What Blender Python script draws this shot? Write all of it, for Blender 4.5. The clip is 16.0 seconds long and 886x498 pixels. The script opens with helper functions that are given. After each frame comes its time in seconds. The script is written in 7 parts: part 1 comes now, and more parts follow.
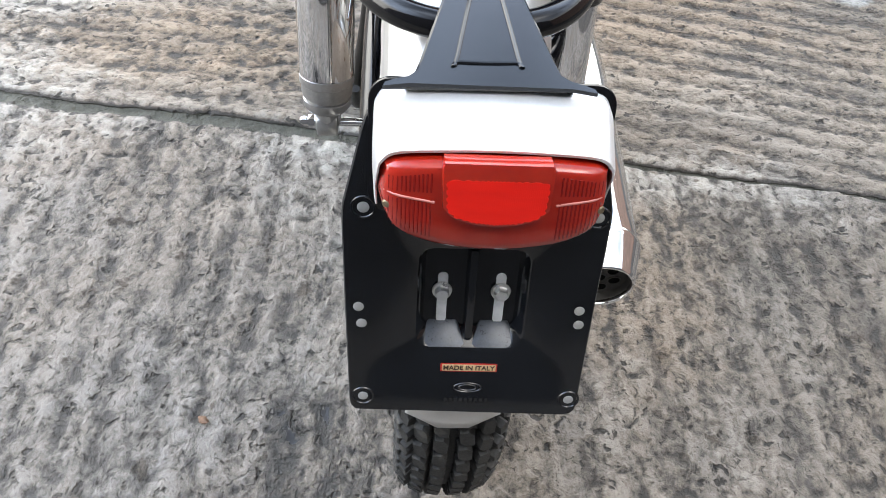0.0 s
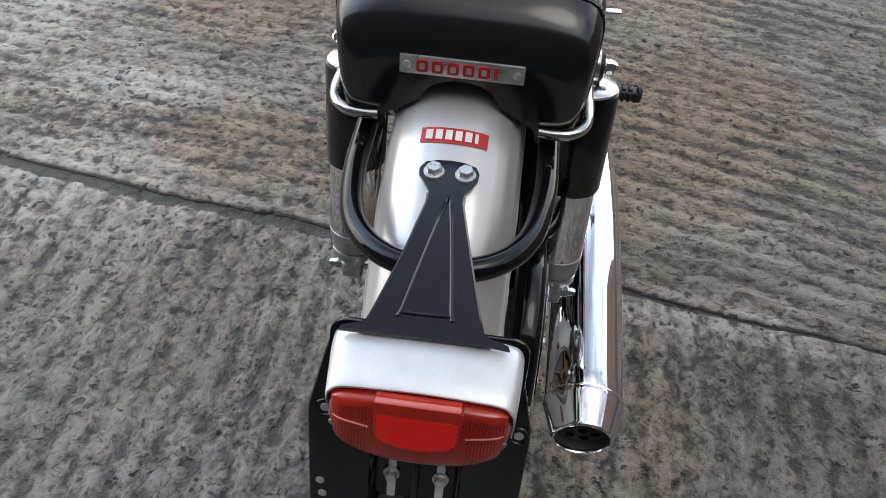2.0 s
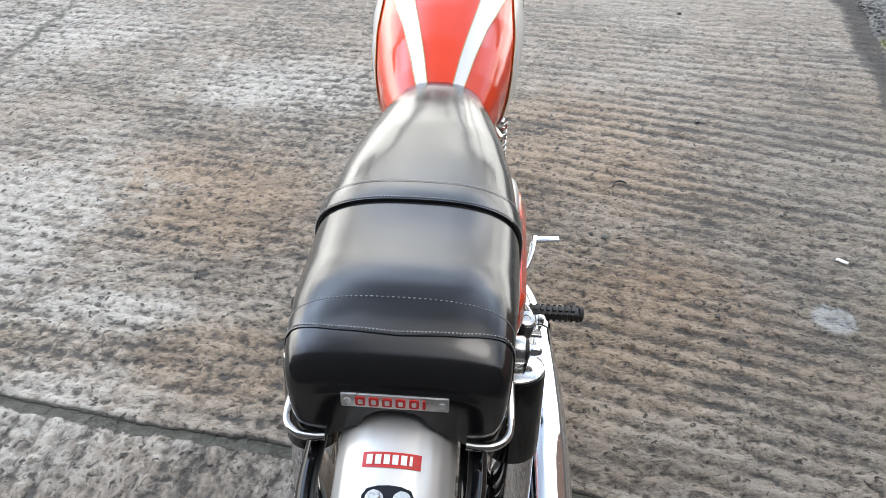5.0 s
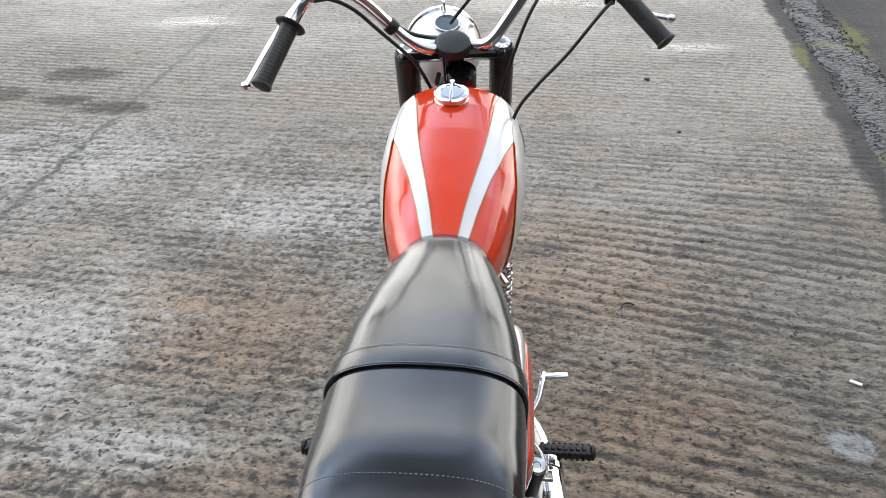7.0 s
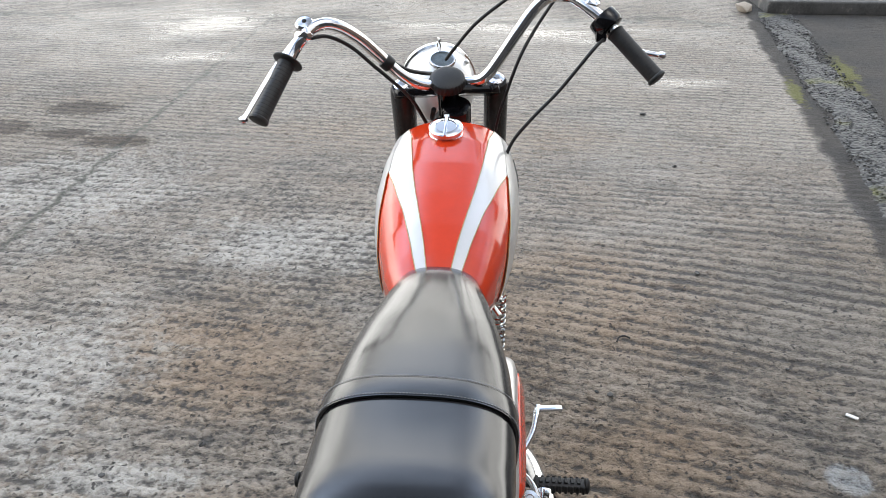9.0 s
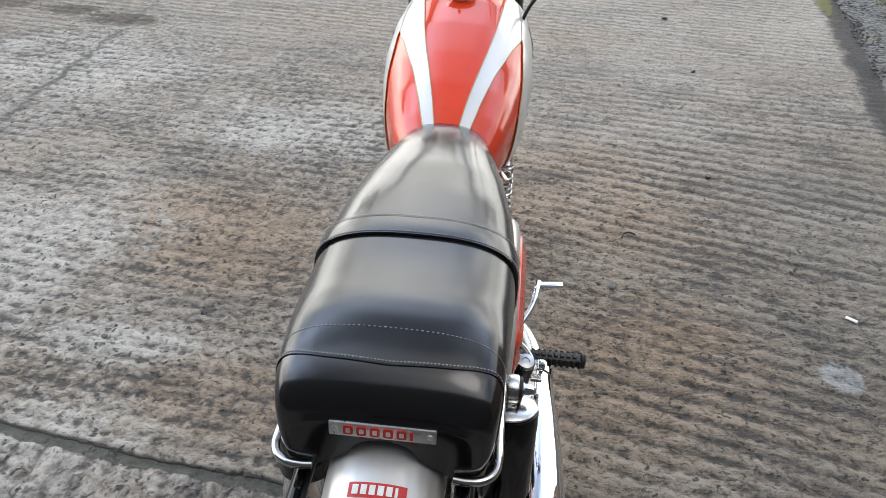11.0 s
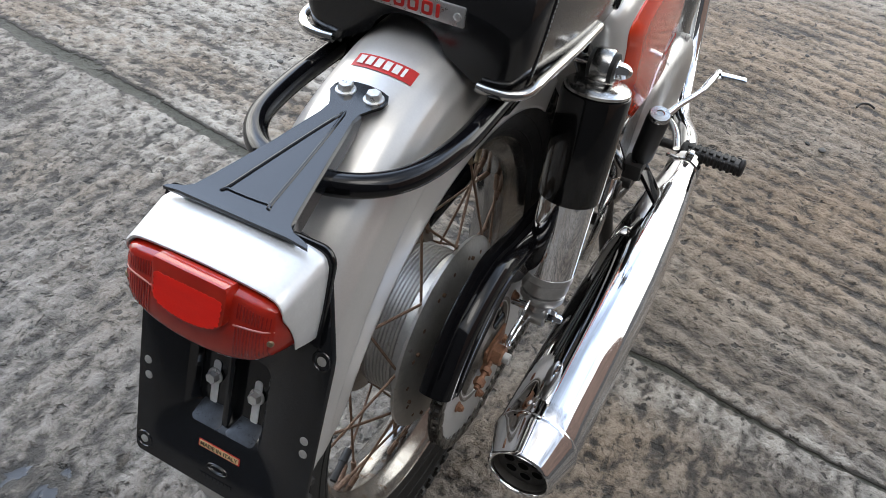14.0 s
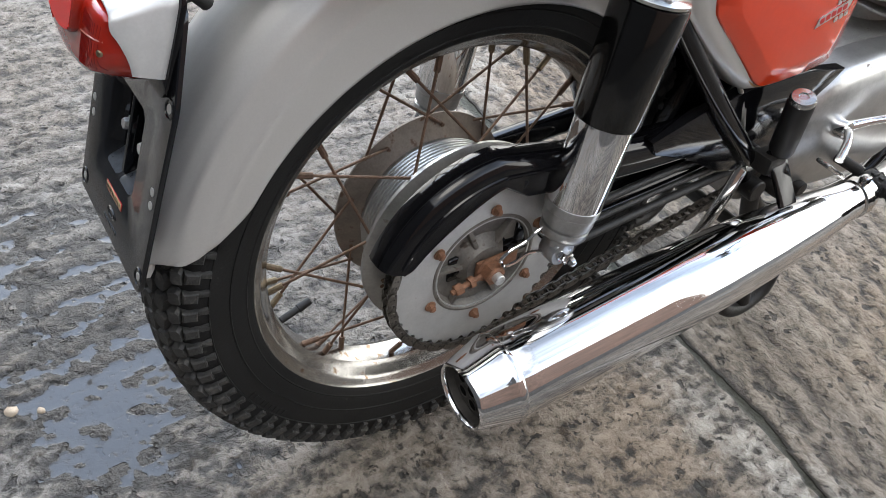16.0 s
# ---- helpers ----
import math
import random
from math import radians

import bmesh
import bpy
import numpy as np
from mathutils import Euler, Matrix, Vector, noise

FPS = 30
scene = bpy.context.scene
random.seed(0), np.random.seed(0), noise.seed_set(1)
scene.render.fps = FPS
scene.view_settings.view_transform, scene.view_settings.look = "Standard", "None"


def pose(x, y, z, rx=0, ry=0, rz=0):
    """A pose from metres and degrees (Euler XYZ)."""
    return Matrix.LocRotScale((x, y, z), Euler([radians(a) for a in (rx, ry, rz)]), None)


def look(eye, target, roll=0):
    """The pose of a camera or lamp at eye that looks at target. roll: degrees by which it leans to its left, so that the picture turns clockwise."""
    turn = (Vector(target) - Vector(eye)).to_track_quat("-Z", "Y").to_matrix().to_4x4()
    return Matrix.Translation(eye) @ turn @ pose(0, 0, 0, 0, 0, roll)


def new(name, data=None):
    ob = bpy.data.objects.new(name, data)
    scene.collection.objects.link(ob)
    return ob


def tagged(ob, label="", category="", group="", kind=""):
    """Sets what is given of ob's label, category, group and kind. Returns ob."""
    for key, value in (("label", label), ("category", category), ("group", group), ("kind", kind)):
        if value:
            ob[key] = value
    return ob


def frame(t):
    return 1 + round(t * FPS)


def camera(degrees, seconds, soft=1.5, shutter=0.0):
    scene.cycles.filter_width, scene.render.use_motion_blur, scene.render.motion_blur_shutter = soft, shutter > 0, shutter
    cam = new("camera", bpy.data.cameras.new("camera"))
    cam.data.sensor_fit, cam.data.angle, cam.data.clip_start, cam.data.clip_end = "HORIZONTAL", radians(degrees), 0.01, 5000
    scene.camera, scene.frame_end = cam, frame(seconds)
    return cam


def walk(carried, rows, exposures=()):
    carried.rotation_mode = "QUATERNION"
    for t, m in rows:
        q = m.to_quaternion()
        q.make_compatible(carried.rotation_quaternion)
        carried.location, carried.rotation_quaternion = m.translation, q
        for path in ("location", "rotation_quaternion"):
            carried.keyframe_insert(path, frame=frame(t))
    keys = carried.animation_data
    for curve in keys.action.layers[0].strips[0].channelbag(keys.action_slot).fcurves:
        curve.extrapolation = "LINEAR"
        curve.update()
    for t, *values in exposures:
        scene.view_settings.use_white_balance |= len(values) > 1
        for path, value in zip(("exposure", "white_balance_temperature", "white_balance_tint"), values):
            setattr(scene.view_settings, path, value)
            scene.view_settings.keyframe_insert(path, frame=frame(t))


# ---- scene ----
import functools

cam = camera(57.6, 16.0, soft=0.7)
PATH = [
    (0, (-0.047, -0.631, 0.974), (0.07, 0.648, -0.559), 5.5),
    (0.5, (-0.005, -0.636, 1.03), (0.082, 0.648, -0.501), 6.8),
    (0.8, (0.017, -0.64, 1.067), (0.059, 0.69, -0.426), 6.0),
    (1, (0.029, -0.627, 1.077), (0.025, 0.723, -0.398), 5.4),
    (1.2, (0.03, -0.634, 1.086), (0.023, 0.756, -0.351), 5.7),
    (1.5, (0.039, -0.618, 1.115), (-0.016, 0.743, -0.349), 4.9),
    (2, (0.034, -0.611, 1.138), (-0.061, 0.749, -0.325), 4.2),
    (2.5, (0.032, -0.614, 1.167), (-0.101, 0.757, -0.283), 3.4),
    (3, (0.043, -0.606, 1.201), (-0.067, 0.794, -0.223), 3.4),
    (3.5, (0.052, -0.596, 1.238), (-0.01, 0.841, -0.152), 3.6),
    (4, (0.054, -0.586, 1.271), (-0.025, 0.897, -0.068), 2.7),
    (4.5, (0.063, -0.578, 1.311), (-0.013, 0.949, 0.022), 2.1),
    (5, (0.069, -0.566, 1.339), (-0.015, 1.014, 0.115), 1.5),
    (5.2, (0.07, -0.563, 1.347), (-0.012, 1.025, 0.134), 1.3),
    (7.3, (0.076, -0.54, 1.418), (-0.048, 1.198, 0.437), -0.3),
    (7.5, (0.083, -0.539, 1.422), (-0.028, 1.211, 0.459), -0.2),
    (8, (0.08, -0.544, 1.433), (-0.031, 1.216, 0.49), -0.3),
    (8.2, (0.078, -0.544, 1.431), (-0.038, 1.218, 0.492), -0.4),
    (10.3, (0.097, -0.574, 1.366), (-0.039, 1.137, 0.341), 1.5),
    (10.5, (0.092, -0.574, 1.354), (-0.04, 1.114, 0.289), 1.9),
    (11, (0.091, -0.582, 1.33), (-0.039, 1.068, 0.208), 2.6),
    (11.5, (0.101, -0.598, 1.303), (-0.039, 1.037, 0.16), 2.7),
    (12, (0.121, -0.618, 1.27), (-0.033, 1.005, 0.111), 3.1),
    (12.5, (0.145, -0.628, 1.237), (-0.028, 0.985, 0.067), 3.4),
    (13, (0.183, -0.637, 1.199), (-0.106, 0.929, -0.011), 2.7),
    (13.5, (0.228, -0.639, 1.135), (-0.222, 0.874, -0.093), 3.2),
    (14, (0.291, -0.59, 1.045), (-0.312, 0.764, -0.299), 5.9),
    (14.5, (0.364, -0.519, 0.996), (-0.402, 0.705, -0.387), 6.2),
    (15, (0.423, -0.489, 0.975), (-0.537, 0.597, -0.403), 5.0),
    (15.5, (0.519, -0.465, 0.962), (-0.593, 0.487, -0.401), 5.7),
    (16, (0.574, -0.42, 0.934), (-0.6, 0.469, -0.42), 6.0),
]
EXPOSURES = [(0, 0.41), (0.5, 0.22), (1.0, -0.38), (1.5, -0.68), (2.0, -0.69), (2.5, -0.65), (3.0, -0.63), (3.5, -0.53), (4.0, -0.43), (4.5, -0.31), (5.0, -0.21), (7.5, -0.61), (8.0, -0.63), (10.5, -0.6), (11.5, -0.61), (12.5, -0.43), (13.5, -0.3), (14.5, -0.45), (15.0, -0.35), (15.5, -0.36), (16.0, 0.01)]
walk(cam, [(t, look(eye, target, roll)) for t, eye, target, roll in PATH], EXPOSURES)

# ---- world, sun and light ----
world = bpy.data.worlds.new("sky")
scene.world = world
world.use_nodes = True
wn = world.node_tree
wn.nodes.clear()


def node(nt, kind, out=0, **ins):
    """A node with its inputs set or linked, by name or index (i0, i1...). Returns the chosen output socket."""
    n = nt.nodes.new(kind)
    for k, v in ins.items():
        if k == "p_operation":
            n.operation = v
            continue
        if k == "p_use_clamp":
            n.use_clamp = v
            continue
        s = n.inputs[int(k[1:])] if k[0] == "i" and k[1:].isdigit() else n.inputs[k.replace("_", " ")]
        if isinstance(v, bpy.types.NodeSocket):
            nt.links.new(v, s)
        else:
            s.default_value = v
    return n.outputs[out]


def ramp(nt, fac, stops):
    n = nt.nodes.new("ShaderNodeValToRGB")
    nt.links.new(fac, n.inputs[0])
    el = n.color_ramp.elements
    while len(el) < len(stops):
        el.new(0.5)
    for e, (p, c) in zip(el, stops):
        e.position = p
        e.color = (c, c, c, 1) if isinstance(c, (int, float)) else (*c, 1)
    return n.outputs[0]


def mix(nt, fac, a, b, mode="MIX"):
    n = nt.nodes.new("ShaderNodeMix")
    n.data_type, n.blend_type = "RGBA", mode
    for s, v in ((n.inputs[0], fac), (n.inputs[6], a), (n.inputs[7], b)):
        if isinstance(v, bpy.types.NodeSocket):
            nt.links.new(v, s)
        elif s == n.inputs[0]:
            s.default_value = v
        else:
            s.default_value = (*v, 1) if len(v) == 3 else v
    return n.outputs[2]


def math_(nt, op, a, b=0.0, c=0.0, clamp=False):
    return node(nt, "ShaderNodeMath", p_operation=op, p_use_clamp=clamp, i0=a, i1=b, i2=c)


SUN_EL, SUN_AZ = 68.0, 128.0   # high veiled sun behind thin cloud
sky_node = wn.nodes.new("ShaderNodeTexSky")
sky_node.sky_type, sky_node.sun_disc, sky_node.dust_density = "NISHITA", False, 3.0
sky_node.sun_elevation, sky_node.sun_rotation = radians(SUN_EL), radians(SUN_AZ)
sky = sky_node.outputs[0]
wdir = node(wn, "ShaderNodeVectorMath", p_operation="NORMALIZE", i0=node(wn, "ShaderNodeTexCoord", 0))
wsep = wn.nodes.new("ShaderNodeSeparateXYZ")
wn.links.new(wdir, wsep.inputs[0])
se, sa_ = radians(SUN_EL), radians(SUN_AZ)
SUN_DIR = (math.sin(sa_) * math.cos(se), math.cos(sa_) * math.cos(se), math.sin(se))
toward = node(wn, "ShaderNodeVectorMath", 1, p_operation="DOT_PRODUCT", i0=wdir, i1=SUN_DIR)
cloud = node(wn, "ShaderNodeTexNoise", 0, Vector=node(wn, "ShaderNodeMapping", Vector=wdir, Scale=(1.0, 1.0, 2.0), Location=(0.3, 1.7, 0.0)), Scale=1.9, Detail=6.0, Roughness=0.6)
ragged = math_(wn, "ADD", wsep.outputs[2], math_(wn, "MULTIPLY", math_(wn, "SUBTRACT", 0.5, cloud), 0.38))
haze = ramp(wn, ragged, [(0.0, 0.55), (0.10, 0.85), (0.26, 1.0), (0.42, 0.82), (0.58, 0.52), (0.70, 0.31), (0.80, 0.16), (1.0, 0.13)])
glow = ramp(wn, toward, [(0.62, 0.0), (0.84, 0.25), (0.96, 0.9), (1.0, 1.0)])
puff = math_(wn, "ADD", 0.55, math_(wn, "MULTIPLY", ramp(wn, cloud, [(0.36, 0.0), (0.62, 1.0)]), 0.8))
bank = ramp(wn, node(wn, "ShaderNodeVectorMath", 1, p_operation="DOT_PRODUCT", i0=wdir, i1=(0.62, 0.10, 0.78)), [(0.78, 0.0), (0.93, 0.7), (0.98, 1.0)])
bank_left = ramp(wn, node(wn, "ShaderNodeVectorMath", 1, p_operation="DOT_PRODUCT", i0=wdir, i1=(-0.74, 0.12, 0.66)), [(0.72, 0.0), (0.90, 0.7), (0.97, 1.0)])
facing = ramp(wn, math_(wn, "MULTIPLY_ADD", node(wn, "ShaderNodeVectorMath", 1, p_operation="DOT_PRODUCT", i0=wdir, i1=(-0.35, 0.93, 0.0)), 0.5, 0.5), [(0.1, 0.22), (0.36, 0.30), (0.52, 0.62), (0.74, 1.0)])
bright = math_(wn, "MULTIPLY", math_(wn, "ADD", math_(wn, "MULTIPLY", math_(wn, "MULTIPLY", haze, facing), 49.0), math_(wn, "ADD", math_(wn, "MULTIPLY", glow, 16.0), math_(wn, "ADD", math_(wn, "MULTIPLY", bank, 6.0), math_(wn, "MULTIPLY", bank_left, 28.0)))), puff)
veil = node(wn, "ShaderNodeVectorMath", p_operation="SCALE", i0=mix(wn, glow, mix(wn, ramp(wn, ragged, [(0.44, 0.0), (0.62, 1.0)]), (1.0, 0.99, 0.95), (0.74, 0.90, 1.18)), (1.0, 0.985, 0.96)), Scale=bright)
over = mix(wn, 0.9, sky, veil)
wbg = node(wn, "ShaderNodeBackground", Color=over, Strength=0.12)
wout = wn.nodes.new("ShaderNodeOutputWorld")
wn.links.new(wbg, wout.inputs[0])
sun_data = bpy.data.lights.new("sun", "SUN")
sun_data.energy, sun_data.angle, sun_data.color = 0.55, radians(24), (1.0, 0.97, 0.93)
sun = new("sun", sun_data)
sun.matrix_world = look([c * 20 for c in SUN_DIR], (0, 0, 0))
scene.view_settings.exposure = 0.0

# ---- materials ----


def material(name):
    m = bpy.data.materials.new(name)
    m.use_nodes = True
    nt = m.node_tree
    b = nt.nodes["Principled BSDF"]
    return m, nt, b


def put(nt, b, **ins):
    for k, v in ins.items():
        s = b.inputs[k.replace("_", " ")]
        if isinstance(v, bpy.types.NodeSocket):
            nt.links.new(v, s)
        elif isinstance(v, tuple) and len(v) == 3:
            s.default_value = (*v, 1)
        else:
            s.default_value = v


def surface(name, colour, rough, metal=0.0, vary=0.12, scale=40.0, bump=0.0, bump_scale=300.0, coat=0.0, speck=None, speck_at=0.62, aniso=0.0, coat_rough=0.06, spec=0.5):
    """A plain coloured surface with fine variation in colour and gloss, fine relief and a scatter of specks."""
    m, nt, b = material(name)
    co = node(nt, "ShaderNodeTexCoord", 3)
    n1 = node(nt, "ShaderNodeTexNoise", 0, Vector=co, Scale=scale, Detail=6.0, Roughness=0.6)
    n2 = node(nt, "ShaderNodeTexNoise", 0, Vector=co, Scale=scale * 7, Detail=3.0)
    both = math_(nt, "ADD", math_(nt, "MULTIPLY", n1, 0.65), math_(nt, "MULTIPLY", n2, 0.35))
    dark = tuple(c * (1 - vary) for c in colour)
    light = tuple(min(1.0, c * (1 + vary)) for c in colour)
    col = mix(nt, ramp(nt, both, [(0.35, 0.0), (0.65, 1.0)]), dark, light)
    if speck:
        col = mix(nt, ramp(nt, n1, [(speck_at, 0.0), (speck_at + 0.08, 1.0)]), col, speck)
    put(nt, b, Base_Color=col, Metallic=metal, Coat_Weight=coat, Coat_Roughness=coat_rough, Anisotropic=aniso, Specular_IOR_Level=spec)
    put(nt, b, Roughness=math_(nt, "ADD", math_(nt, "MULTIPLY", math_(nt, "SUBTRACT", both, 0.5), rough * 0.9), rough, clamp=True))
    if bump:
        h = node(nt, "ShaderNodeTexNoise", 0, Vector=co, Scale=bump_scale, Detail=4.0)
        put(nt, b, Normal=node(nt, "ShaderNodeBump", Strength=bump, Distance=0.002, Height=h))
    return m


SOOT = surface("soot", (0.008, 0.0075, 0.007), 0.85, 0.0, 0.3, 90, spec=0.15)
BURNT = surface("burnt_grey_steel", (0.075, 0.07, 0.064), 0.6, 0.2, 0.3, 90)
CHROME = surface("chrome", (0.82, 0.82, 0.83), 0.05, 1.0, 0.03, 30)
OLD_CHROME = surface("aged_chrome", (0.64, 0.625, 0.60), 0.13, 1.0, 0.1, 90, speck=(0.32, 0.25, 0.19), speck_at=0.66)
RIM_CHROME = surface("dulled_rim_chrome", (0.33, 0.32, 0.305), 0.2, 0.95, 0.25, 70, speck=(0.24, 0.18, 0.13), speck_at=0.60)
ALLOY = surface("polished_alloy", (0.62, 0.62, 0.61), 0.22, 1.0, 0.1, 60)
CAST = surface("cast_alloy", (0.34, 0.33, 0.31), 0.5, 0.75, 0.2, 50, bump=0.25, bump_scale=500, speck=(0.16, 0.14, 0.12), speck_at=0.64)
DULL_STEEL = surface("dull_steel", (0.40, 0.39, 0.37), 0.42, 0.85, 0.15, 45, speck=(0.2, 0.16, 0.13), speck_at=0.66)
ZINC = surface("zinc_bolt", (0.72, 0.72, 0.70), 0.3, 0.7, 0.15, 200)
HOOD = surface("brushed_steel_hood", (0.74, 0.74, 0.735), 0.36, 0.45, 0.05, 60, speck=(0.72, 0.68, 0.62), speck_at=0.72)
RUST = surface("rusty_steel", (0.17, 0.105, 0.07), 0.6, 0.45, 0.35, 200, bump=0.4, bump_scale=900)
RUST_NUT = surface("rusty_nut", (0.26, 0.13, 0.075), 0.62, 0.35, 0.35, 160, bump=0.5, bump_scale=900)
BROWN_STEEL = surface("browned_steel_flange", (0.20, 0.165, 0.135), 0.5, 0.55, 0.25, 60, speck=(0.12, 0.075, 0.05), speck_at=0.6)
COVER = surface("brushed_alloy_cover", (0.46, 0.46, 0.455), 0.34, 0.9, 0.14, 40, bump=0.05, bump_scale=300, speck=(0.34, 0.32, 0.29), speck_at=0.66)
DIRTY_CAST = surface("dirty_cast_alloy", (0.19, 0.175, 0.155), 0.55, 0.5, 0.3, 60, bump=0.3, bump_scale=500, speck=(0.09, 0.07, 0.055), speck_at=0.58)
# scuffed black, lightened bluish to put the sky's reflection into the colour
SCOOP = surface("scuffed_black_scoop", (0.055, 0.062, 0.074), 0.3, 0.25, 0.3, 120)
LENS_HIGHLIGHT = surface("lens_seam_highlight", (0.62, 0.20, 0.16), 0.2, 0.0, 0.1, 60, coat=0.5)
CHAIN_STEEL = surface("oily_chain_steel", (0.13, 0.118, 0.105), 0.38, 0.75, 0.35, 150, speck=(0.03, 0.027, 0.024), speck_at=0.56)
FORK_GREY = surface("dark_grey_fork_shroud", (0.035, 0.034, 0.034), 0.24, 0.35, 0.2, 40)
BRASS = surface("brass_nipple", (0.25, 0.19, 0.12), 0.45, 0.7, 0.25, 300)
BLACK = surface("black_gloss_paint", (0.004, 0.004, 0.005), 0.08, 0.0, 0.2, 30, coat=0.0, spec=0.45)
BLACK_SATIN = surface("black_satin_paint", (0.006, 0.007, 0.009), 0.13, 0.0, 0.25, 40, coat=0.0, spec=0.6)
BLACK_SLEEVE = surface("black_shock_sleeve", (0.004, 0.004, 0.004), 0.12, 0.0, 0.2, 30, coat=0.15)
GRIMY = surface("grimy_black_steel", (0.016, 0.015, 0.014), 0.5, 0.1, 0.35, 60, bump=0.3, bump_scale=500, speck=(0.09, 0.07, 0.055), speck_at=0.63)
RUBBER = surface("black_rubber", (0.014, 0.014, 0.014), 0.5, 0.0, 0.25, 60, bump=0.12, bump_scale=700)
TYRE = surface("tyre_rubber", (0.011, 0.011, 0.0108), 0.6, 0.0, 0.3, 45, bump=0.2, bump_scale=400, speck=(0.05, 0.047, 0.042), speck_at=0.67, spec=0.3)
TREAD = surface("dusty_tread_rubber", (0.042, 0.041, 0.039), 0.62, 0.0, 0.4, 60, bump=0.3, bump_scale=500, speck=(0.085, 0.08, 0.072), speck_at=0.58, spec=0.3)
VINYL = surface("black_vinyl", (0.006, 0.006, 0.0065), 0.19, 0.0, 0.15, 12, bump=0.006, bump_scale=900, coat=0.6, coat_rough=0.12)
THREAD = surface("grey_thread", (0.26, 0.26, 0.265), 0.7)
SILVER = surface("silver_paint", (0.64, 0.625, 0.60), 0.34, 0.5, 0.03, 500, coat=0.5)
TANK_SILVER = surface("tank_silver_paint", (0.72, 0.71, 0.69), 0.34, 0.3, 0.03, 500, coat=0.6)
RED = surface("orange_red_paint", (0.70, 0.048, 0.010), 0.16, 0.0, 0.04, 20, coat=0.7, coat_rough=0.03)
GOLD = surface("gold_line", (0.50, 0.32, 0.13), 0.35, 0.4)
LABEL_RED = surface("sticker_red", (0.55, 0.02, 0.015), 0.35)
LABEL_WHITE = surface("sticker_white", (0.8, 0.78, 0.74), 0.4)
LABEL_GOLD = surface("label_gold", (0.72, 0.54, 0.30), 0.45)
LABEL_INK = surface("label_ink", (0.05, 0.02, 0.01), 0.5)
PLATE_METAL = surface("badge_alloy", (0.66, 0.65, 0.63), 0.3, 0.8, 0.12, 120)
SLOT_LIGHT = surface("lit_galvanised_back", (0.80, 0.80, 0.79), 0.4, 0.1)
GLASS_DARK = surface("instrument_glass", (0.12, 0.15, 0.17), 0.08, 0.0, 0.3, 60, coat=1.0)

PLAIN_STEEL = surface("plain_steel_plate", (0.47, 0.465, 0.45), 0.45, 0.35, 0.1, 60, speck=(0.3, 0.27, 0.23), speck_at=0.68)
LENS_DARK = surface("dark_red_lens_ribs", (0.24, 0.008, 0.005), 0.2, 0.0, 0.1, 60, coat=0.5)
LENS, nt, b = material("red_lens_plastic")
co = node(nt, "ShaderNodeTexCoord", 3)
n1 = node(nt, "ShaderNodeTexNoise", 0, Vector=co, Scale=70.0, Detail=4.0)
put(nt, b, Base_Color=mix(nt, n1, (0.30, 0.010, 0.005), (0.46, 0.026, 0.011)), Roughness=0.14, Coat_Weight=0.5, Coat_Roughness=0.05, Subsurface_Weight=0.35)
b.inputs["Subsurface Radius"].default_value = (0.01, 0.002, 0.001)
CORE, nt, b = material("red_reflector_core")
co = node(nt, "ShaderNodeTexCoord", 3)
v1 = node(nt, "ShaderNodeTexVoronoi", 0, Vector=co, Scale=950.0, Randomness=0.25)
v2 = node(nt, "ShaderNodeTexNoise", 0, Vector=node(nt, "ShaderNodeMapping", Vector=co, Scale=(30.0, 60.0, 160.0)), Scale=1.0, Detail=3.0)
put(nt, b, Base_Color=mix(nt, v2, (0.92, 0.016, 0.006), (0.74, 0.008, 0.004)), Roughness=0.34, Coat_Weight=0.15)
put(nt, b, Normal=node(nt, "ShaderNodeBump", Strength=0.25, Distance=0.0005, Height=v1))

# concrete yard: two slabs with different brush marks, damp hollows, an old joint
YARD, nt, b = material("brushed_concrete")
pos = node(nt, "ShaderNodeNewGeometry", 0)
sep = nt.nodes.new("ShaderNodeSeparateXYZ")
nt.links.new(pos, sep.inputs[0])
px, py = sep.outputs[0], sep.outputs[1]


def noise(vec, scale, detail=5.0, rough=0.6, at=None):
    if at:
        vec = node(nt, "ShaderNodeMapping", Vector=vec, Location=at)
    return node(nt, "ShaderNodeTexNoise", 0, Vector=vec, Scale=scale, Detail=detail, Roughness=rough)


def brushed(vec, turn, sx, sy, at=(0, 0, 0)):
    return node(nt, "ShaderNodeMapping", Vector=vec, Rotation=(0, 0, radians(turn)), Scale=(sx, sy, 8.0), Location=at)


def centred(v, k):
    return math_(nt, "MULTIPLY", math_(nt, "SUBTRACT", v, 0.5), k)


def times(c, f):
    return mix(nt, 1.0, c, f, "MULTIPLY")


def pool(cx, cy, rx, ry):
    ax_ = math_(nt, "MULTIPLY", math_(nt, "SUBTRACT", px, cx), 1 / rx)
    ay_ = math_(nt, "MULTIPLY", math_(nt, "SUBTRACT", py, cy), 1 / ry)
    return math_(nt, "SUBTRACT", 1.0, math_(nt, "SQRT", math_(nt, "ADD", math_(nt, "MULTIPLY", ax_, ax_), math_(nt, "MULTIPLY", ay_, ay_))), clamp=True)


def most(*vals):
    out = vals[0]
    for v in vals[1:]:
        out = math_(nt, "MAXIMUM", out, v)
    return out


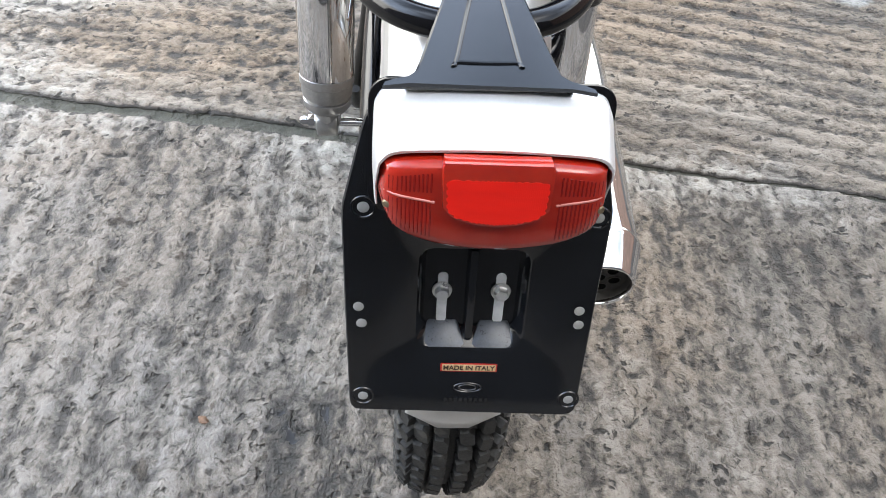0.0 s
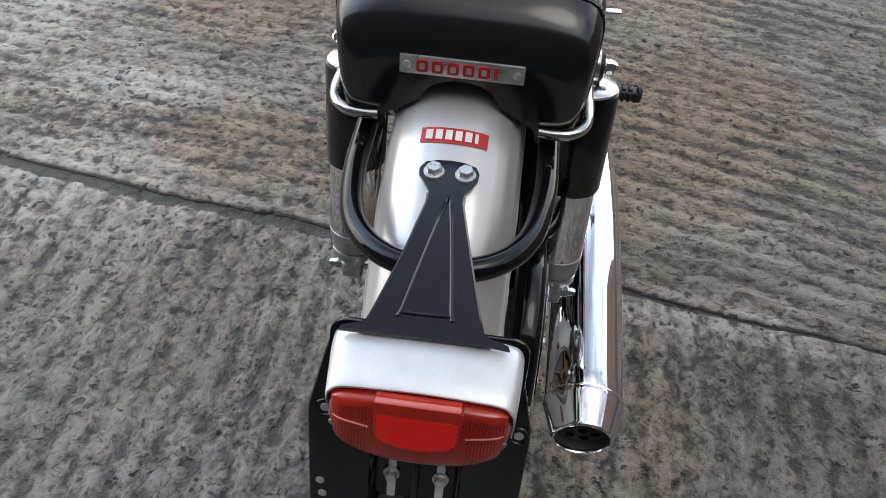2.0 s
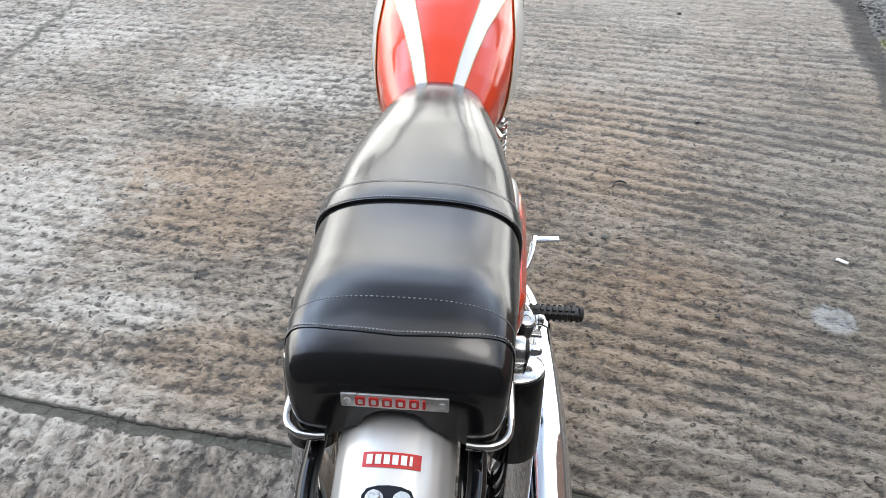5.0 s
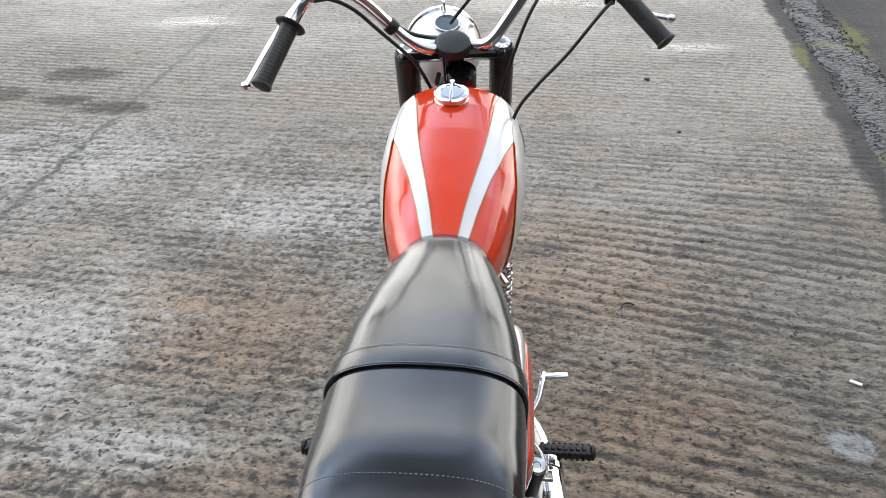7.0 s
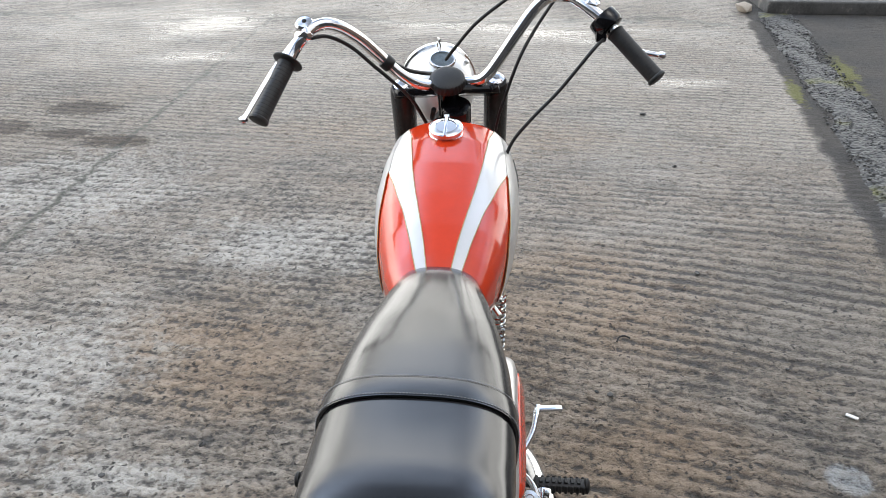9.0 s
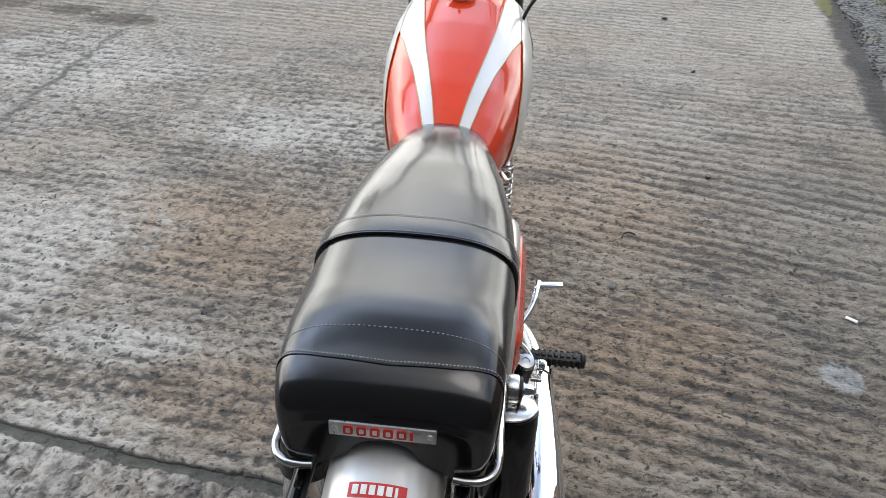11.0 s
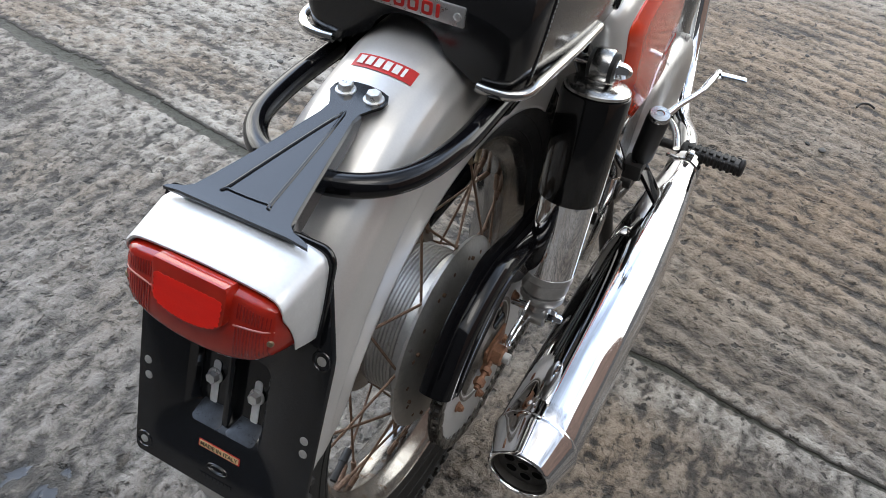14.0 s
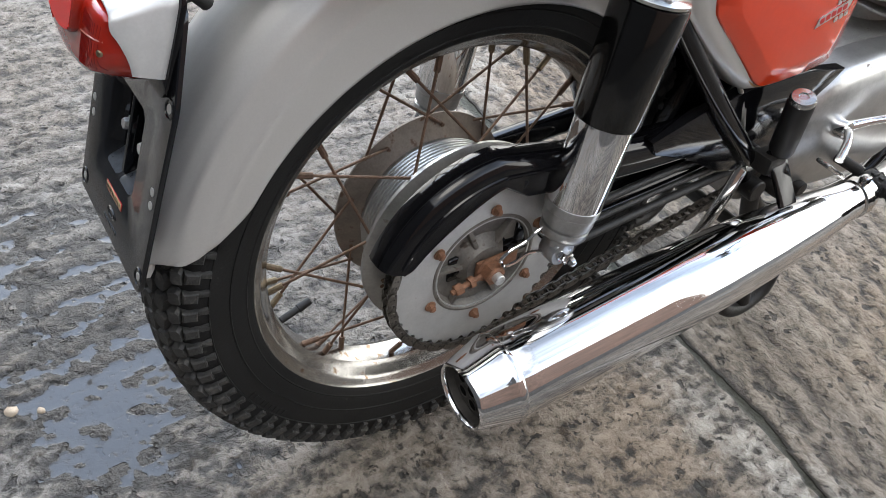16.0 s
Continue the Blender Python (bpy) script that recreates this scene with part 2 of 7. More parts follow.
wob = noise(pos, 9.0, 4.0)
wobble = centred(wob, 0.07)
line = math_(nt, "ADD", math_(nt, "ADD", py, math_(nt, "MULTIPLY", px, 0.123)), -0.43)
front = ramp(nt, math_(nt, "ADD", math_(nt, "MULTIPLY", math_(nt, "ADD", line, wobble), 8.0), 0.5), [(0.4, 0.0), (0.6, 1.0)])
warp = node(nt, "ShaderNodeVectorMath", p_operation="SCALE", i0=node(nt, "ShaderNodeVectorMath", p_operation="SUBTRACT", i0=node(nt, "ShaderNodeTexNoise", 1, Vector=pos, Scale=30.0, Detail=3.0, Roughness=0.6), i1=(0.5, 0.5, 0.5)), Scale=0.03)
wpos = node(nt, "ShaderNodeVectorMath", p_operation="ADD", i0=pos, i1=warp)
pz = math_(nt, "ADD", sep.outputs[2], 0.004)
# the slab's own relief: tops coloured pale as highlights, hollows dark as shade and dirt
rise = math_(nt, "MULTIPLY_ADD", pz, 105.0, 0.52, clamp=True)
wave = nt.nodes.new("ShaderNodeTexWave")
wave.bands_direction = "Y"
nt.links.new(brushed(wpos, 6, 1.0, 1.0), wave.inputs["Vector"])
for name_, v_ in (("Scale", 5.7), ("Distortion", 3.0), ("Detail", 4.0), ("Detail Scale", 2.2), ("Detail Roughness", 0.65)):
    wave.inputs[name_].default_value = v_
far = ramp(nt, math_(nt, "MULTIPLY", py, 0.2), [(0.52, 0.0), (0.66, 1.0)])
dash = mix(nt, front, noise(brushed(wpos, 0, 105.0, 78.0), 1.0, 4.0, 0.65), noise(brushed(wpos, 12, 62.0, 112.0), 1.0, 4.0, 0.65))
flake = mix(nt, front, noise(brushed(wpos, 0, 40.0, 26.0, (5.0, 2.0, 0)), 1.0, 3.0, 0.5), noise(brushed(wpos, 12, 22.0, 46.0, (5.0, 2.0, 0)), 1.0, 3.0, 0.5))
smear = mix(nt, front, noise(brushed(wpos, 0, 11.0, 1.8, (3.0, 1.0, 0)), 1.0, 5.0, 0.6), noise(brushed(wpos, 12, 2.0, 7.0, (3.0, 1.0, 0)), 1.0, 5.0, 0.6))
crumb = noise(pos, 150.0, 5.0, 0.7)
crumb2 = noise(wpos, 46.0, 6.0, 0.62)
blotch = noise(pos, 14.0, 6.0, 0.65, (2.1, 5.3, 0.0))
patch = noise(pos, 2.1, 6.0, 0.62)
stain = noise(pos, 3.6, 6.0, 0.65, (7.3, 2.1, 0.0))
broad = noise(pos, 0.6, 3.0)
fine = noise(pos, 22.0, 6.0, 0.65)
grain = math_(nt, "ADD", math_(nt, "ADD", math_(nt, "MULTIPLY", dash, 0.36), math_(nt, "MULTIPLY", flake, 0.16)), math_(nt, "ADD", math_(nt, "MULTIPLY", crumb2, 0.24), math_(nt, "MULTIPLY", crumb, 0.24)))
lines_ = math_(nt, "ADD", math_(nt, "MULTIPLY", ramp(nt, wave.outputs[1], [(0.0, 0.30), (1.0, 0.68)]), 0.6), math_(nt, "MULTIPLY", flake, 0.4))
ridge = mix(nt, far, rise, lines_)
tone = math_(nt, "ADD", math_(nt, "MULTIPLY", ridge, 0.29), math_(nt, "MULTIPLY", grain, 0.71))
col = ramp(nt, tone, [(0.405, (0.060, 0.055, 0.049)), (0.460, (0.165, 0.152, 0.134)), (0.510, (0.272, 0.250, 0.221)), (0.575, (0.40, 0.374, 0.336))])
col = mix(nt, front, times(col, (0.86, 0.855, 0.85)), times(col, (0.88, 0.838, 0.785)))
# browner and greyer areas, old soot, the duller side by the edge
col = mix(nt, ramp(nt, patch, [(0.40, 0.0), (0.60, 0.8)]), col, times(col, (0.88, 0.80, 0.72)))
brown_zone = ramp(nt, math_(nt, "ADD", most(pool(0.30, 1.75, 0.75, 0.75), pool(-0.75, 1.35, 0.8, 0.5), pool(-0.2, 3.3, 1.6, 0.5), pool(-0.45, 0.70, 0.6, 0.25), pool(0.45, 0.95, 0.6, 0.55), pool(0.22, 0.16, 0.4, 0.36)), centred(blotch, 0.7)), [(0.25, 0.0), (0.7, 0.8)])
col = mix(nt, brown_zone, col, times(col, (0.96, 0.82, 0.68)))
dull = ramp(nt, math_(nt, "ADD", most(pool(1.45, 1.2, 1.0, 1.9), pool(0.95, 0.1, 0.75, 0.5)), centred(blotch, 0.5)), [(0.08, 0.0), (0.5, 0.9)])
col = mix(nt, dull, col, times(col, (0.70, 0.69, 0.67)))
col = mix(nt, ramp(nt, smear, [(0.52, 0.0), (0.62, 0.7)]), col, times(col, (0.60, 0.61, 0.63)))
# bleached, scoured areas
pale_zone = most(math_(nt, "MULTIPLY", most(pool(-0.70, 2.08, 0.75, 0.45), pool(-1.25, 1.15, 0.6, 0.9), pool(-1.75, 2.55, 0.9, 0.9)), 0.78), math_(nt, "MULTIPLY", pool(-0.86, 0.52, 0.55, 0.26), 0.72), math_(nt, "MULTIPLY", pool(0.42, 0.35, 0.45, 0.12), 0.75), math_(nt, "MULTIPLY", pool(-0.85, 0.85, 0.5, 0.16), 0.8), pool(-0.12, 0.42, 0.24, 0.10))
edge_zone = math_(nt, "MULTIPLY", ramp(nt, math_(nt, "ABSOLUTE", math_(nt, "ADD", line, 0.02)), [(0.02, 0.42), (0.14, 0.0)]), ramp(nt, patch, [(0.42, 0.3), (0.56, 1.0)]))
bleach = ramp(nt, math_(nt, "ADD", math_(nt, "ADD", most(pale_zone, edge_zone), centred(stain, 0.9)), math_(nt, "ADD", math_(nt, "ADD", centred(blotch, 1.2), centred(crumb2, 0.9)), centred(ridge, 0.12))), [(0.27, 0.0), (0.66, 0.84)])
col = mix(nt, bleach, col, mix(nt, ramp(nt, math_(nt, "ADD", math_(nt, "MULTIPLY", crumb2, 0.6), math_(nt, "MULTIPLY", ridge, 0.4)), [(0.38, 0.0), (0.60, 1.0)]), (0.21, 0.196, 0.172), (0.50, 0.475, 0.43)))
# dirt and painted shade in the hollows and grooves, dark specks and pits
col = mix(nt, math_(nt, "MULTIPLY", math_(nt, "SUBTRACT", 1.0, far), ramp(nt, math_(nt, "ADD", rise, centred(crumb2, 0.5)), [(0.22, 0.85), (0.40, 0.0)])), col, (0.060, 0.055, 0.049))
speck = math_(nt, "MULTIPLY", ramp(nt, dash, [(0.36, 1.0), (0.41, 0.0)]), ramp(nt, crumb2, [(0.40, 1.0), (0.60, 0.25)]))
pit = node(nt, "ShaderNodeTexVoronoi", 0, Vector=node(nt, "ShaderNodeVectorMath", p_operation="ADD", i0=wpos, i1=warp), Scale=30.0, Randomness=1.0)
holes = math_(nt, "MULTIPLY", ramp(nt, pit, [(0.15, 1.0), (0.24, 0.0)]), ramp(nt, noise(pos, 11.0, 3.0, 0.5, (1.0, 9.0, 0)), [(0.36, 0.0), (0.48, 1.0)]))
gap = math_(nt, "MULTIPLY", ramp(nt, flake, [(0.30, 1.0), (0.37, 0.0)]), ramp(nt, fine, [(0.40, 1.0), (0.62, 0.2)]))
groove = math_(nt, "MULTIPLY", far, ramp(nt, math_(nt, "ADD", math_(nt, "MULTIPLY", wave.outputs[1], 0.42), math_(nt, "MULTIPLY", math_(nt, "ADD", dash, crumb2), 0.58)), [(0.53, 1.0), (0.66, 0.0)]))
col = mix(nt, math_(nt, "MULTIPLY", groove, ramp(nt, stain, [(0.38, 0.8), (0.60, 0.25)])), col, (0.050, 0.045, 0.040))
col = mix(nt, math_(nt, "MULTIPLY", most(speck, gap), 0.85), col, (0.034, 0.031, 0.027))
col = mix(nt, math_(nt, "MULTIPLY", holes, 0.85), col, (0.026, 0.024, 0.022))
# hair cracks
hair = nt.nodes.new("ShaderNodeTexVoronoi")
hair.feature = "DISTANCE_TO_EDGE"
nt.links.new(node(nt, "ShaderNodeVectorMath", p_operation="ADD", i0=pos, i1=node(nt, "ShaderNodeVectorMath", p_operation="SCALE", i0=warp, Scale=2.2)), hair.inputs["Vector"])
hair.inputs["Scale"].default_value = 3.1
cracks = math_(nt, "MULTIPLY", ramp(nt, hair.outputs["Distance"], [(0.003, 1.0), (0.009, 0.0)]), ramp(nt, stain, [(0.54, 0.0), (0.64, 0.6)]))
col = mix(nt, cracks, col, (0.045, 0.041, 0.037))
# a pale dried film on the slab
fx, fy = math_(nt, "SUBTRACT", px, 0.965), math_(nt, "SUBTRACT", py, 0.976)
fr = math_(nt, "ADD", math_(nt, "SQRT", math_(nt, "ADD", math_(nt, "MULTIPLY", fx, fx), math_(nt, "MULTIPLY", fy, fy))), centred(crumb2, 0.03))
dried = math_(nt, "MULTIPLY", ramp(nt, fr, [(0.046, 0.8), (0.060, 0.0)]), ramp(nt, grain, [(0.40, 0.2), (0.56, 0.75)]))
col = mix(nt, dried, col, (0.42, 0.45, 0.46))
# old joints: dark, dirt-filled, of uneven width
joint = math_(nt, "MULTIPLY", ramp(nt, math_(nt, "ABSOLUTE", line), [(0.035, 1.0), (0.05, 0.0)]), ramp(nt, math_(nt, "MULTIPLY_ADD", pz, 100.0, math_(nt, "ADD", 1.0, centred(crumb2, 0.25))), [(0.42, 1.0), (0.56, 0.0)]))
jl = ramp(nt, math_(nt, "ABSOLUTE", math_(nt, "ADD", math_(nt, "ADD", px, 1.76), math_(nt, "MULTIPLY", wobble, 1.5))), [(0.006, 1.0), (0.026, 0.0)])
jl = math_(nt, "MULTIPLY", math_(nt, "MULTIPLY", jl, ramp(nt, fine, [(0.38, 0.2), (0.55, 1.0)])), ramp(nt, math_(nt, "MULTIPLY", py, 0.1), [(0.60, 1.0), (0.62, 0.0)]))
jf = ramp(nt, math_(nt, "ABSOLUTE", math_(nt, "ADD", math_(nt, "ADD", py, -5.9), math_(nt, "ADD", math_(nt, "MULTIPLY", wobble, 6.0), centred(broad, 1.6)))), [(0.015, 0.8), (0.06, 0.0)])
joints = most(joint, jl, jf)
col = mix(nt, joints, col, mix(nt, crumb, (0.035, 0.036, 0.028), (0.12, 0.12, 0.095)))
# old asphalt beyond the slab's right edge, with moss along it
side = math_(nt, "ADD", math_(nt, "SUBTRACT", math_(nt, "SUBTRACT", px, 1.247), math_(nt, "MULTIPLY", py, 0.128)), math_(nt, "ADD", centred(wob, 0.05), centred(stain, 0.22)))
tar = ramp(nt, math_(nt, "ADD", math_(nt, "MULTIPLY", side, 4.0), 0.5), [(0.44, 0.0), (0.60, 1.0)])
col = mix(nt, tar, col, times(mix(nt, crumb2, (0.038, 0.037, 0.036), (0.105, 0.098, 0.088)), mix(nt, ramp(nt, patch, [(0.38, 0.0), (0.6, 1.0)]), (0.62, 0.62, 0.64), (1.0, 0.95, 0.88))))
moss_line = most(math_(nt, "MULTIPLY", ramp(nt, math_(nt, "ABSOLUTE", math_(nt, "SUBTRACT", side, 0.04)), [(0.02, 1.0), (0.07, 0.0)]), pool(1.84, 4.2, 0.4, 0.5)), math_(nt, "MULTIPLY", ramp(nt, math_(nt, "ABSOLUTE", math_(nt, "SUBTRACT", side, 0.42)), [(0.03, 1.0), (0.12, 0.0)]), pool(2.26, 4.6, 0.5, 0.8)))
col = mix(nt, ramp(nt, math_(nt, "ADD", moss_line, centred(fine, 1.6)), [(0.40, 0.0), (0.72, 0.75)]), col, (0.17, 0.17, 0.035))
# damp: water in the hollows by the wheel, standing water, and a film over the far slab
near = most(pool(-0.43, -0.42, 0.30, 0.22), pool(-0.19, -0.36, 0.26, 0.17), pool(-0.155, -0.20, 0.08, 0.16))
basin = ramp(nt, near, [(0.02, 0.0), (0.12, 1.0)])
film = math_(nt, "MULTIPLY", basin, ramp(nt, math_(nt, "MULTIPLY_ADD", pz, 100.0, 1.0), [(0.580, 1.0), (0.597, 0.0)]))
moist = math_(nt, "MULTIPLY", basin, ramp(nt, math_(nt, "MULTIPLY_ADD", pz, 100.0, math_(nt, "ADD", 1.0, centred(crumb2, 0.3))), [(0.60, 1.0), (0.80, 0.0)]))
damp = ramp(nt, math_(nt, "ADD", most(pool(-2.22, 3.60, 0.28, 0.16), pool(-2.12, 3.20, 0.18, 0.10), pool(-2.48, 3.25, 0.2, 0.16), pool(-1.81, 3.12, 0.26, 0.11)), math_(nt, "ADD", centred(blotch, 1.5), centred(crumb2, 1.3))), [(0.16, 0.0), (0.36, 1.0)])
standing = ramp(nt, math_(nt, "ADD", most(pool(-2.15, 5.7, 0.8, 0.8), pool(-2.0, 4.7, 0.6, 0.3), pool(1.15, 4.3, 0.5, 0.25), math_(nt, "MULTIPLY", pool(0.2, 5.6, 2.4, 0.8), 0.8)), math_(nt, "ADD", centred(smear, 1.6), centred(grain, 1.2))), [(0.30, 0.0), (0.95, 1.0)])
far_wet = math_(nt, "MULTIPLY", ramp(nt, math_(nt, "MULTIPLY", py, 0.2), [(0.34, 0.0), (0.62, 1.0)]), ramp(nt, math_(nt, "ADD", math_(nt, "MULTIPLY", broad, 0.6), math_(nt, "MULTIPLY", patch, 0.4)), [(0.38, 0.15), (0.58, 1.0)]))
far_wet = most(far_wet, math_(nt, "MULTIPLY", pool(0.8, 3.0, 1.1, 1.5), 0.9))
far_wet = math_(nt, "SUBTRACT", far_wet, math_(nt, "MULTIPLY", pool(-2.3, 3.5, 1.3, 1.4), 0.9), clamp=True)
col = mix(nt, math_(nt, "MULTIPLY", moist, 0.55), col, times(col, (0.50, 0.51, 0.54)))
soak = ramp(nt, math_(nt, "ADD", most(pool(-0.30, -0.30, 0.50, 0.46), pool(-0.60, 0.02, 0.66, 0.46)), math_(nt, "ADD", centred(blotch, 0.9), centred(flake, 0.8))), [(0.16, 0.0), (0.55, 0.85)])
col = mix(nt, soak, col, times(col, (0.70, 0.71, 0.74)))
# water film: lighter bluish tint puts part of the sky's reflection into the colour
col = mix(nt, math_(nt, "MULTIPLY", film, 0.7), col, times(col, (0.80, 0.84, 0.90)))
col = mix(nt, math_(nt, "MULTIPLY", standing, 0.8), col, times(col, (0.46, 0.44, 0.42)))
# far-left puddles: their dark brown reflection is put into the colour
col = mix(nt, math_(nt, "MULTIPLY", damp, 0.9), col, times(col, (0.30, 0.27, 0.23)))
col = mix(nt, math_(nt, "MULTIPLY", far_wet, 0.6), col, times(col, (0.62, 0.62, 0.64)))
rough = math_(nt, "SUBTRACT", math_(nt, "ADD", 0.70, centred(crumb2, 0.3)), math_(nt, "MULTIPLY", far_wet, 0.38))
rough = math_(nt, "SUBTRACT", rough, math_(nt, "MULTIPLY", most(moist, math_(nt, "MULTIPLY", soak, 1.0)), 0.36))
rough = math_(nt, "SUBTRACT", rough, math_(nt, "MULTIPLY", film, 0.70), clamp=True)
rough = math_(nt, "MAXIMUM", 0.04, math_(nt, "SUBTRACT", rough, math_(nt, "MULTIPLY", standing, 0.34)))
rough = mix(nt, damp, rough, (0.75, 0.75, 0.75))
rough = mix(nt, tar, rough, (0.85, 0.85, 0.85))
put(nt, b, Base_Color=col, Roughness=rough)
relief = math_(nt, "ADD", math_(nt, "MULTIPLY", grain, 0.8), math_(nt, "MULTIPLY", math_(nt, "MULTIPLY", far, lines_), 0.35))
relief = math_(nt, "SUBTRACT", math_(nt, "SUBTRACT", math_(nt, "SUBTRACT", relief, math_(nt, "MULTIPLY", holes, 0.20)), math_(nt, "MULTIPLY", most(speck, gap), 0.14)), math_(nt, "MULTIPLY", most(joints, cracks), 0.2))
relief = mix(nt, most(film, math_(nt, "MULTIPLY", standing, 0.8)), relief, (0.4, 0.4, 0.4))
put(nt, b, Normal=node(nt, "ShaderNodeBump", Strength=1.0, Distance=0.021, Height=relief))

GRIT, nt, b = material("dark_gravel_strip")
pos = node(nt, "ShaderNodeNewGeometry", 0)
st = node(nt, "ShaderNodeTexVoronoi", 0, Vector=pos, Scale=42.0)
stc = node(nt, "ShaderNodeTexVoronoi", 1, Vector=pos, Scale=42.0)
pn = node(nt, "ShaderNodeTexNoise", 0, Vector=pos, Scale=1.7, Detail=5.0)
gcol = mix(nt, node(nt, "ShaderNodeSeparateColor", i0=stc), (0.018, 0.019, 0.020), (0.10, 0.098, 0.092))
moss = mix(nt, ramp(nt, pn, [(0.60, 0.0), (0.68, 1.0)]), gcol, (0.15, 0.15, 0.03))
put(nt, b, Base_Color=moss, Roughness=0.62)
put(nt, b, Normal=node(nt, "ShaderNodeBump", Strength=1.0, Distance=0.012, Height=math_(nt, "SUBTRACT", 1.0, st)))

KERB = surface("worn_kerb_concrete", (0.085, 0.083, 0.08), 0.75, 0.0, 0.45, 9, bump=0.8, bump_scale=30, speck=(0.24, 0.22, 0.19), speck_at=0.60)
# near-black finish of the unseen wall added for dark rear reflections
REFLECTION_DARK = surface("reflection_dark_render", (0.030, 0.030, 0.032), 0.85, 0.0, 0.35, 3, bump=0.3, bump_scale=40)
WALL = surface("brick_brown_render", (0.15, 0.095, 0.072), 0.8, 0.0, 0.35, 3, bump=0.3, bump_scale=40)
LEAF = surface("dead_leaf", (0.42, 0.34, 0.25), 0.7, 0.0, 0.3, 90)
CHIP = surface("pale_stone_chip", (0.38, 0.33, 0.27), 0.8, 0.0, 0.2, 90)

# ---- mesh helpers ----


def finish(name, bm, mat, parent=None, label="", sharp=0.7):
    bmesh.ops.recalc_face_normals(bm, faces=bm.faces)
    for f in bm.faces:
        f.smooth = True
    for e in bm.edges:
        if len(e.link_faces) == 2 and e.calc_face_angle(0) > sharp:
            e.smooth = False
    me = bpy.data.meshes.new(name)
    bm.to_mesh(me)
    bm.free()
    me.materials.append(mat)
    ob = new(name, me)
    ob.parent = parent
    if label:
        ob["label"] = label
    return ob


part = finish


def B():
    return bmesh.new()


def spline(pts, n=8, closed=False):
    """A smooth line through the points (Catmull-Rom)."""
    P = [Vector(p) for p in pts]
    k = len(P)
    out = []
    for i in range(k if closed else k - 1):
        if closed:
            a, b_, c, d = P[(i - 1) % k], P[i], P[(i + 1) % k], P[(i + 2) % k]
        else:
            b_, c = P[i], P[i + 1]
            a = P[i - 1] if i else b_ * 2 - c
            d = P[i + 2] if i + 2 < k else c * 2 - b_
        for j in range(n):
            t = j / n
            out.append(0.5 * ((2 * b_) + (c - a) * t + (2 * a - 5 * b_ + 4 * c - d) * t * t + (3 * b_ - a - 3 * c + d) * t ** 3))
    if not closed:
        out.append(P[-1])
    return out


def loft(bm, rings, cap=True, closed=True, loop=False):
    """Skins rings of equally many points."""
    vs = [[bm.verts.new(p) for p in r] for r in rings]
    n = len(vs[0])
    pairs = list(zip(vs, vs[1:])) + ([(vs[-1], vs[0])] if loop else [])
    for r0, r1 in pairs:
        for i in range(n if closed else n - 1):
            j = (i + 1) % n
            bm.faces.new((r0[i], r0[j], r1[j], r1[i]))
    if cap and not loop and closed:
        bm.faces.new(vs[0][::-1])
        bm.faces.new(vs[-1])
    return vs


def tube(bm, pts, r, seg=12, closed=False, n=8, flat=1.0):
    """A round bar along a smooth line; r is a number, or one for each point given."""
    line_ = spline(pts, n, closed) if n > 1 else [Vector(p) for p in pts]
    m = len(line_)
    rad = [r] * m if isinstance(r, (int, float)) else [float(np.interp(i / (m - 1), np.linspace(0, 1, len(r)), r)) for i in range(m)]
    rings, up = [], None
    for i, p in enumerate(line_):
        a = line_[(i - 1) % m] if closed or i else p
        c = line_[(i + 1) % m] if closed or i < m - 1 else p
        t = (c - a).normalized()
        if up is None:
            up = t.orthogonal().normalized()
        up = (up - t * up.dot(t)).normalized()
        side = t.cross(up)
        rings.append([p + up * math.cos(2 * math.pi * k / seg) * rad[i] + side * math.sin(2 * math.pi * k / seg) * rad[i] * flat for k in range(seg)])
    loft(bm, rings, cap=True, loop=closed)
    return bm


def lathe(bm, profile, origin, axis, seg=48, closed=False):
    """Turns (radius, height) points about an axis through origin."""
    ax = Vector(axis).normalized()
    u = ax.orthogonal().normalized() if abs(ax.x) < 0.9 else Vector((0, 1, 0))
    v = ax.cross(u)
    o = Vector(origin)
    rings = [[o + ax * h + (u * math.cos(2 * math.pi * k / seg) + v * math.sin(2 * math.pi * k / seg)) * r for k in range(seg)] for r, h in profile]
    loft(bm, rings, cap=not closed, loop=closed)
    return bm


def rod(bm, p0, p1, r0, r1=None, seg=16, edge=0.12):
    """A cylinder or cone with softened ends."""
    p0, p1 = Vector(p0), Vector(p1)
    r1 = r0 if r1 is None else r1
    h = (p1 - p0).length
    e0, e1 = min(r0 * edge, h * 0.2), min(r1 * edge, h * 0.2)
    return lathe(bm, [(r0 - e0, 0), (r0, e0), (r1, h - e1), (r1 - e1, h)], p0, p1 - p0, seg)


def merge(bm, other, m=None):
    me = bpy.data.meshes.new("tmp")
    other.to_mesh(me)
    other.free()
    if m is not None:
        me.transform(m)
    bm.from_mesh(me)
    bpy.data.meshes.remove(me)
    return bm


def box(bm, size, m, bevel=0.0, seg=2):
    t = bmesh.new()
    bmesh.ops.create_cube(t, size=1.0)
    bmesh.ops.scale(t, vec=size, verts=t.verts)
    if bevel:
        bmesh.ops.bevel(t, geom=list(t.edges), offset=bevel, segments=seg, profile=0.6, affect="EDGES")
    return merge(bm, t, m if isinstance(m, Matrix) else Matrix.Translation(m))


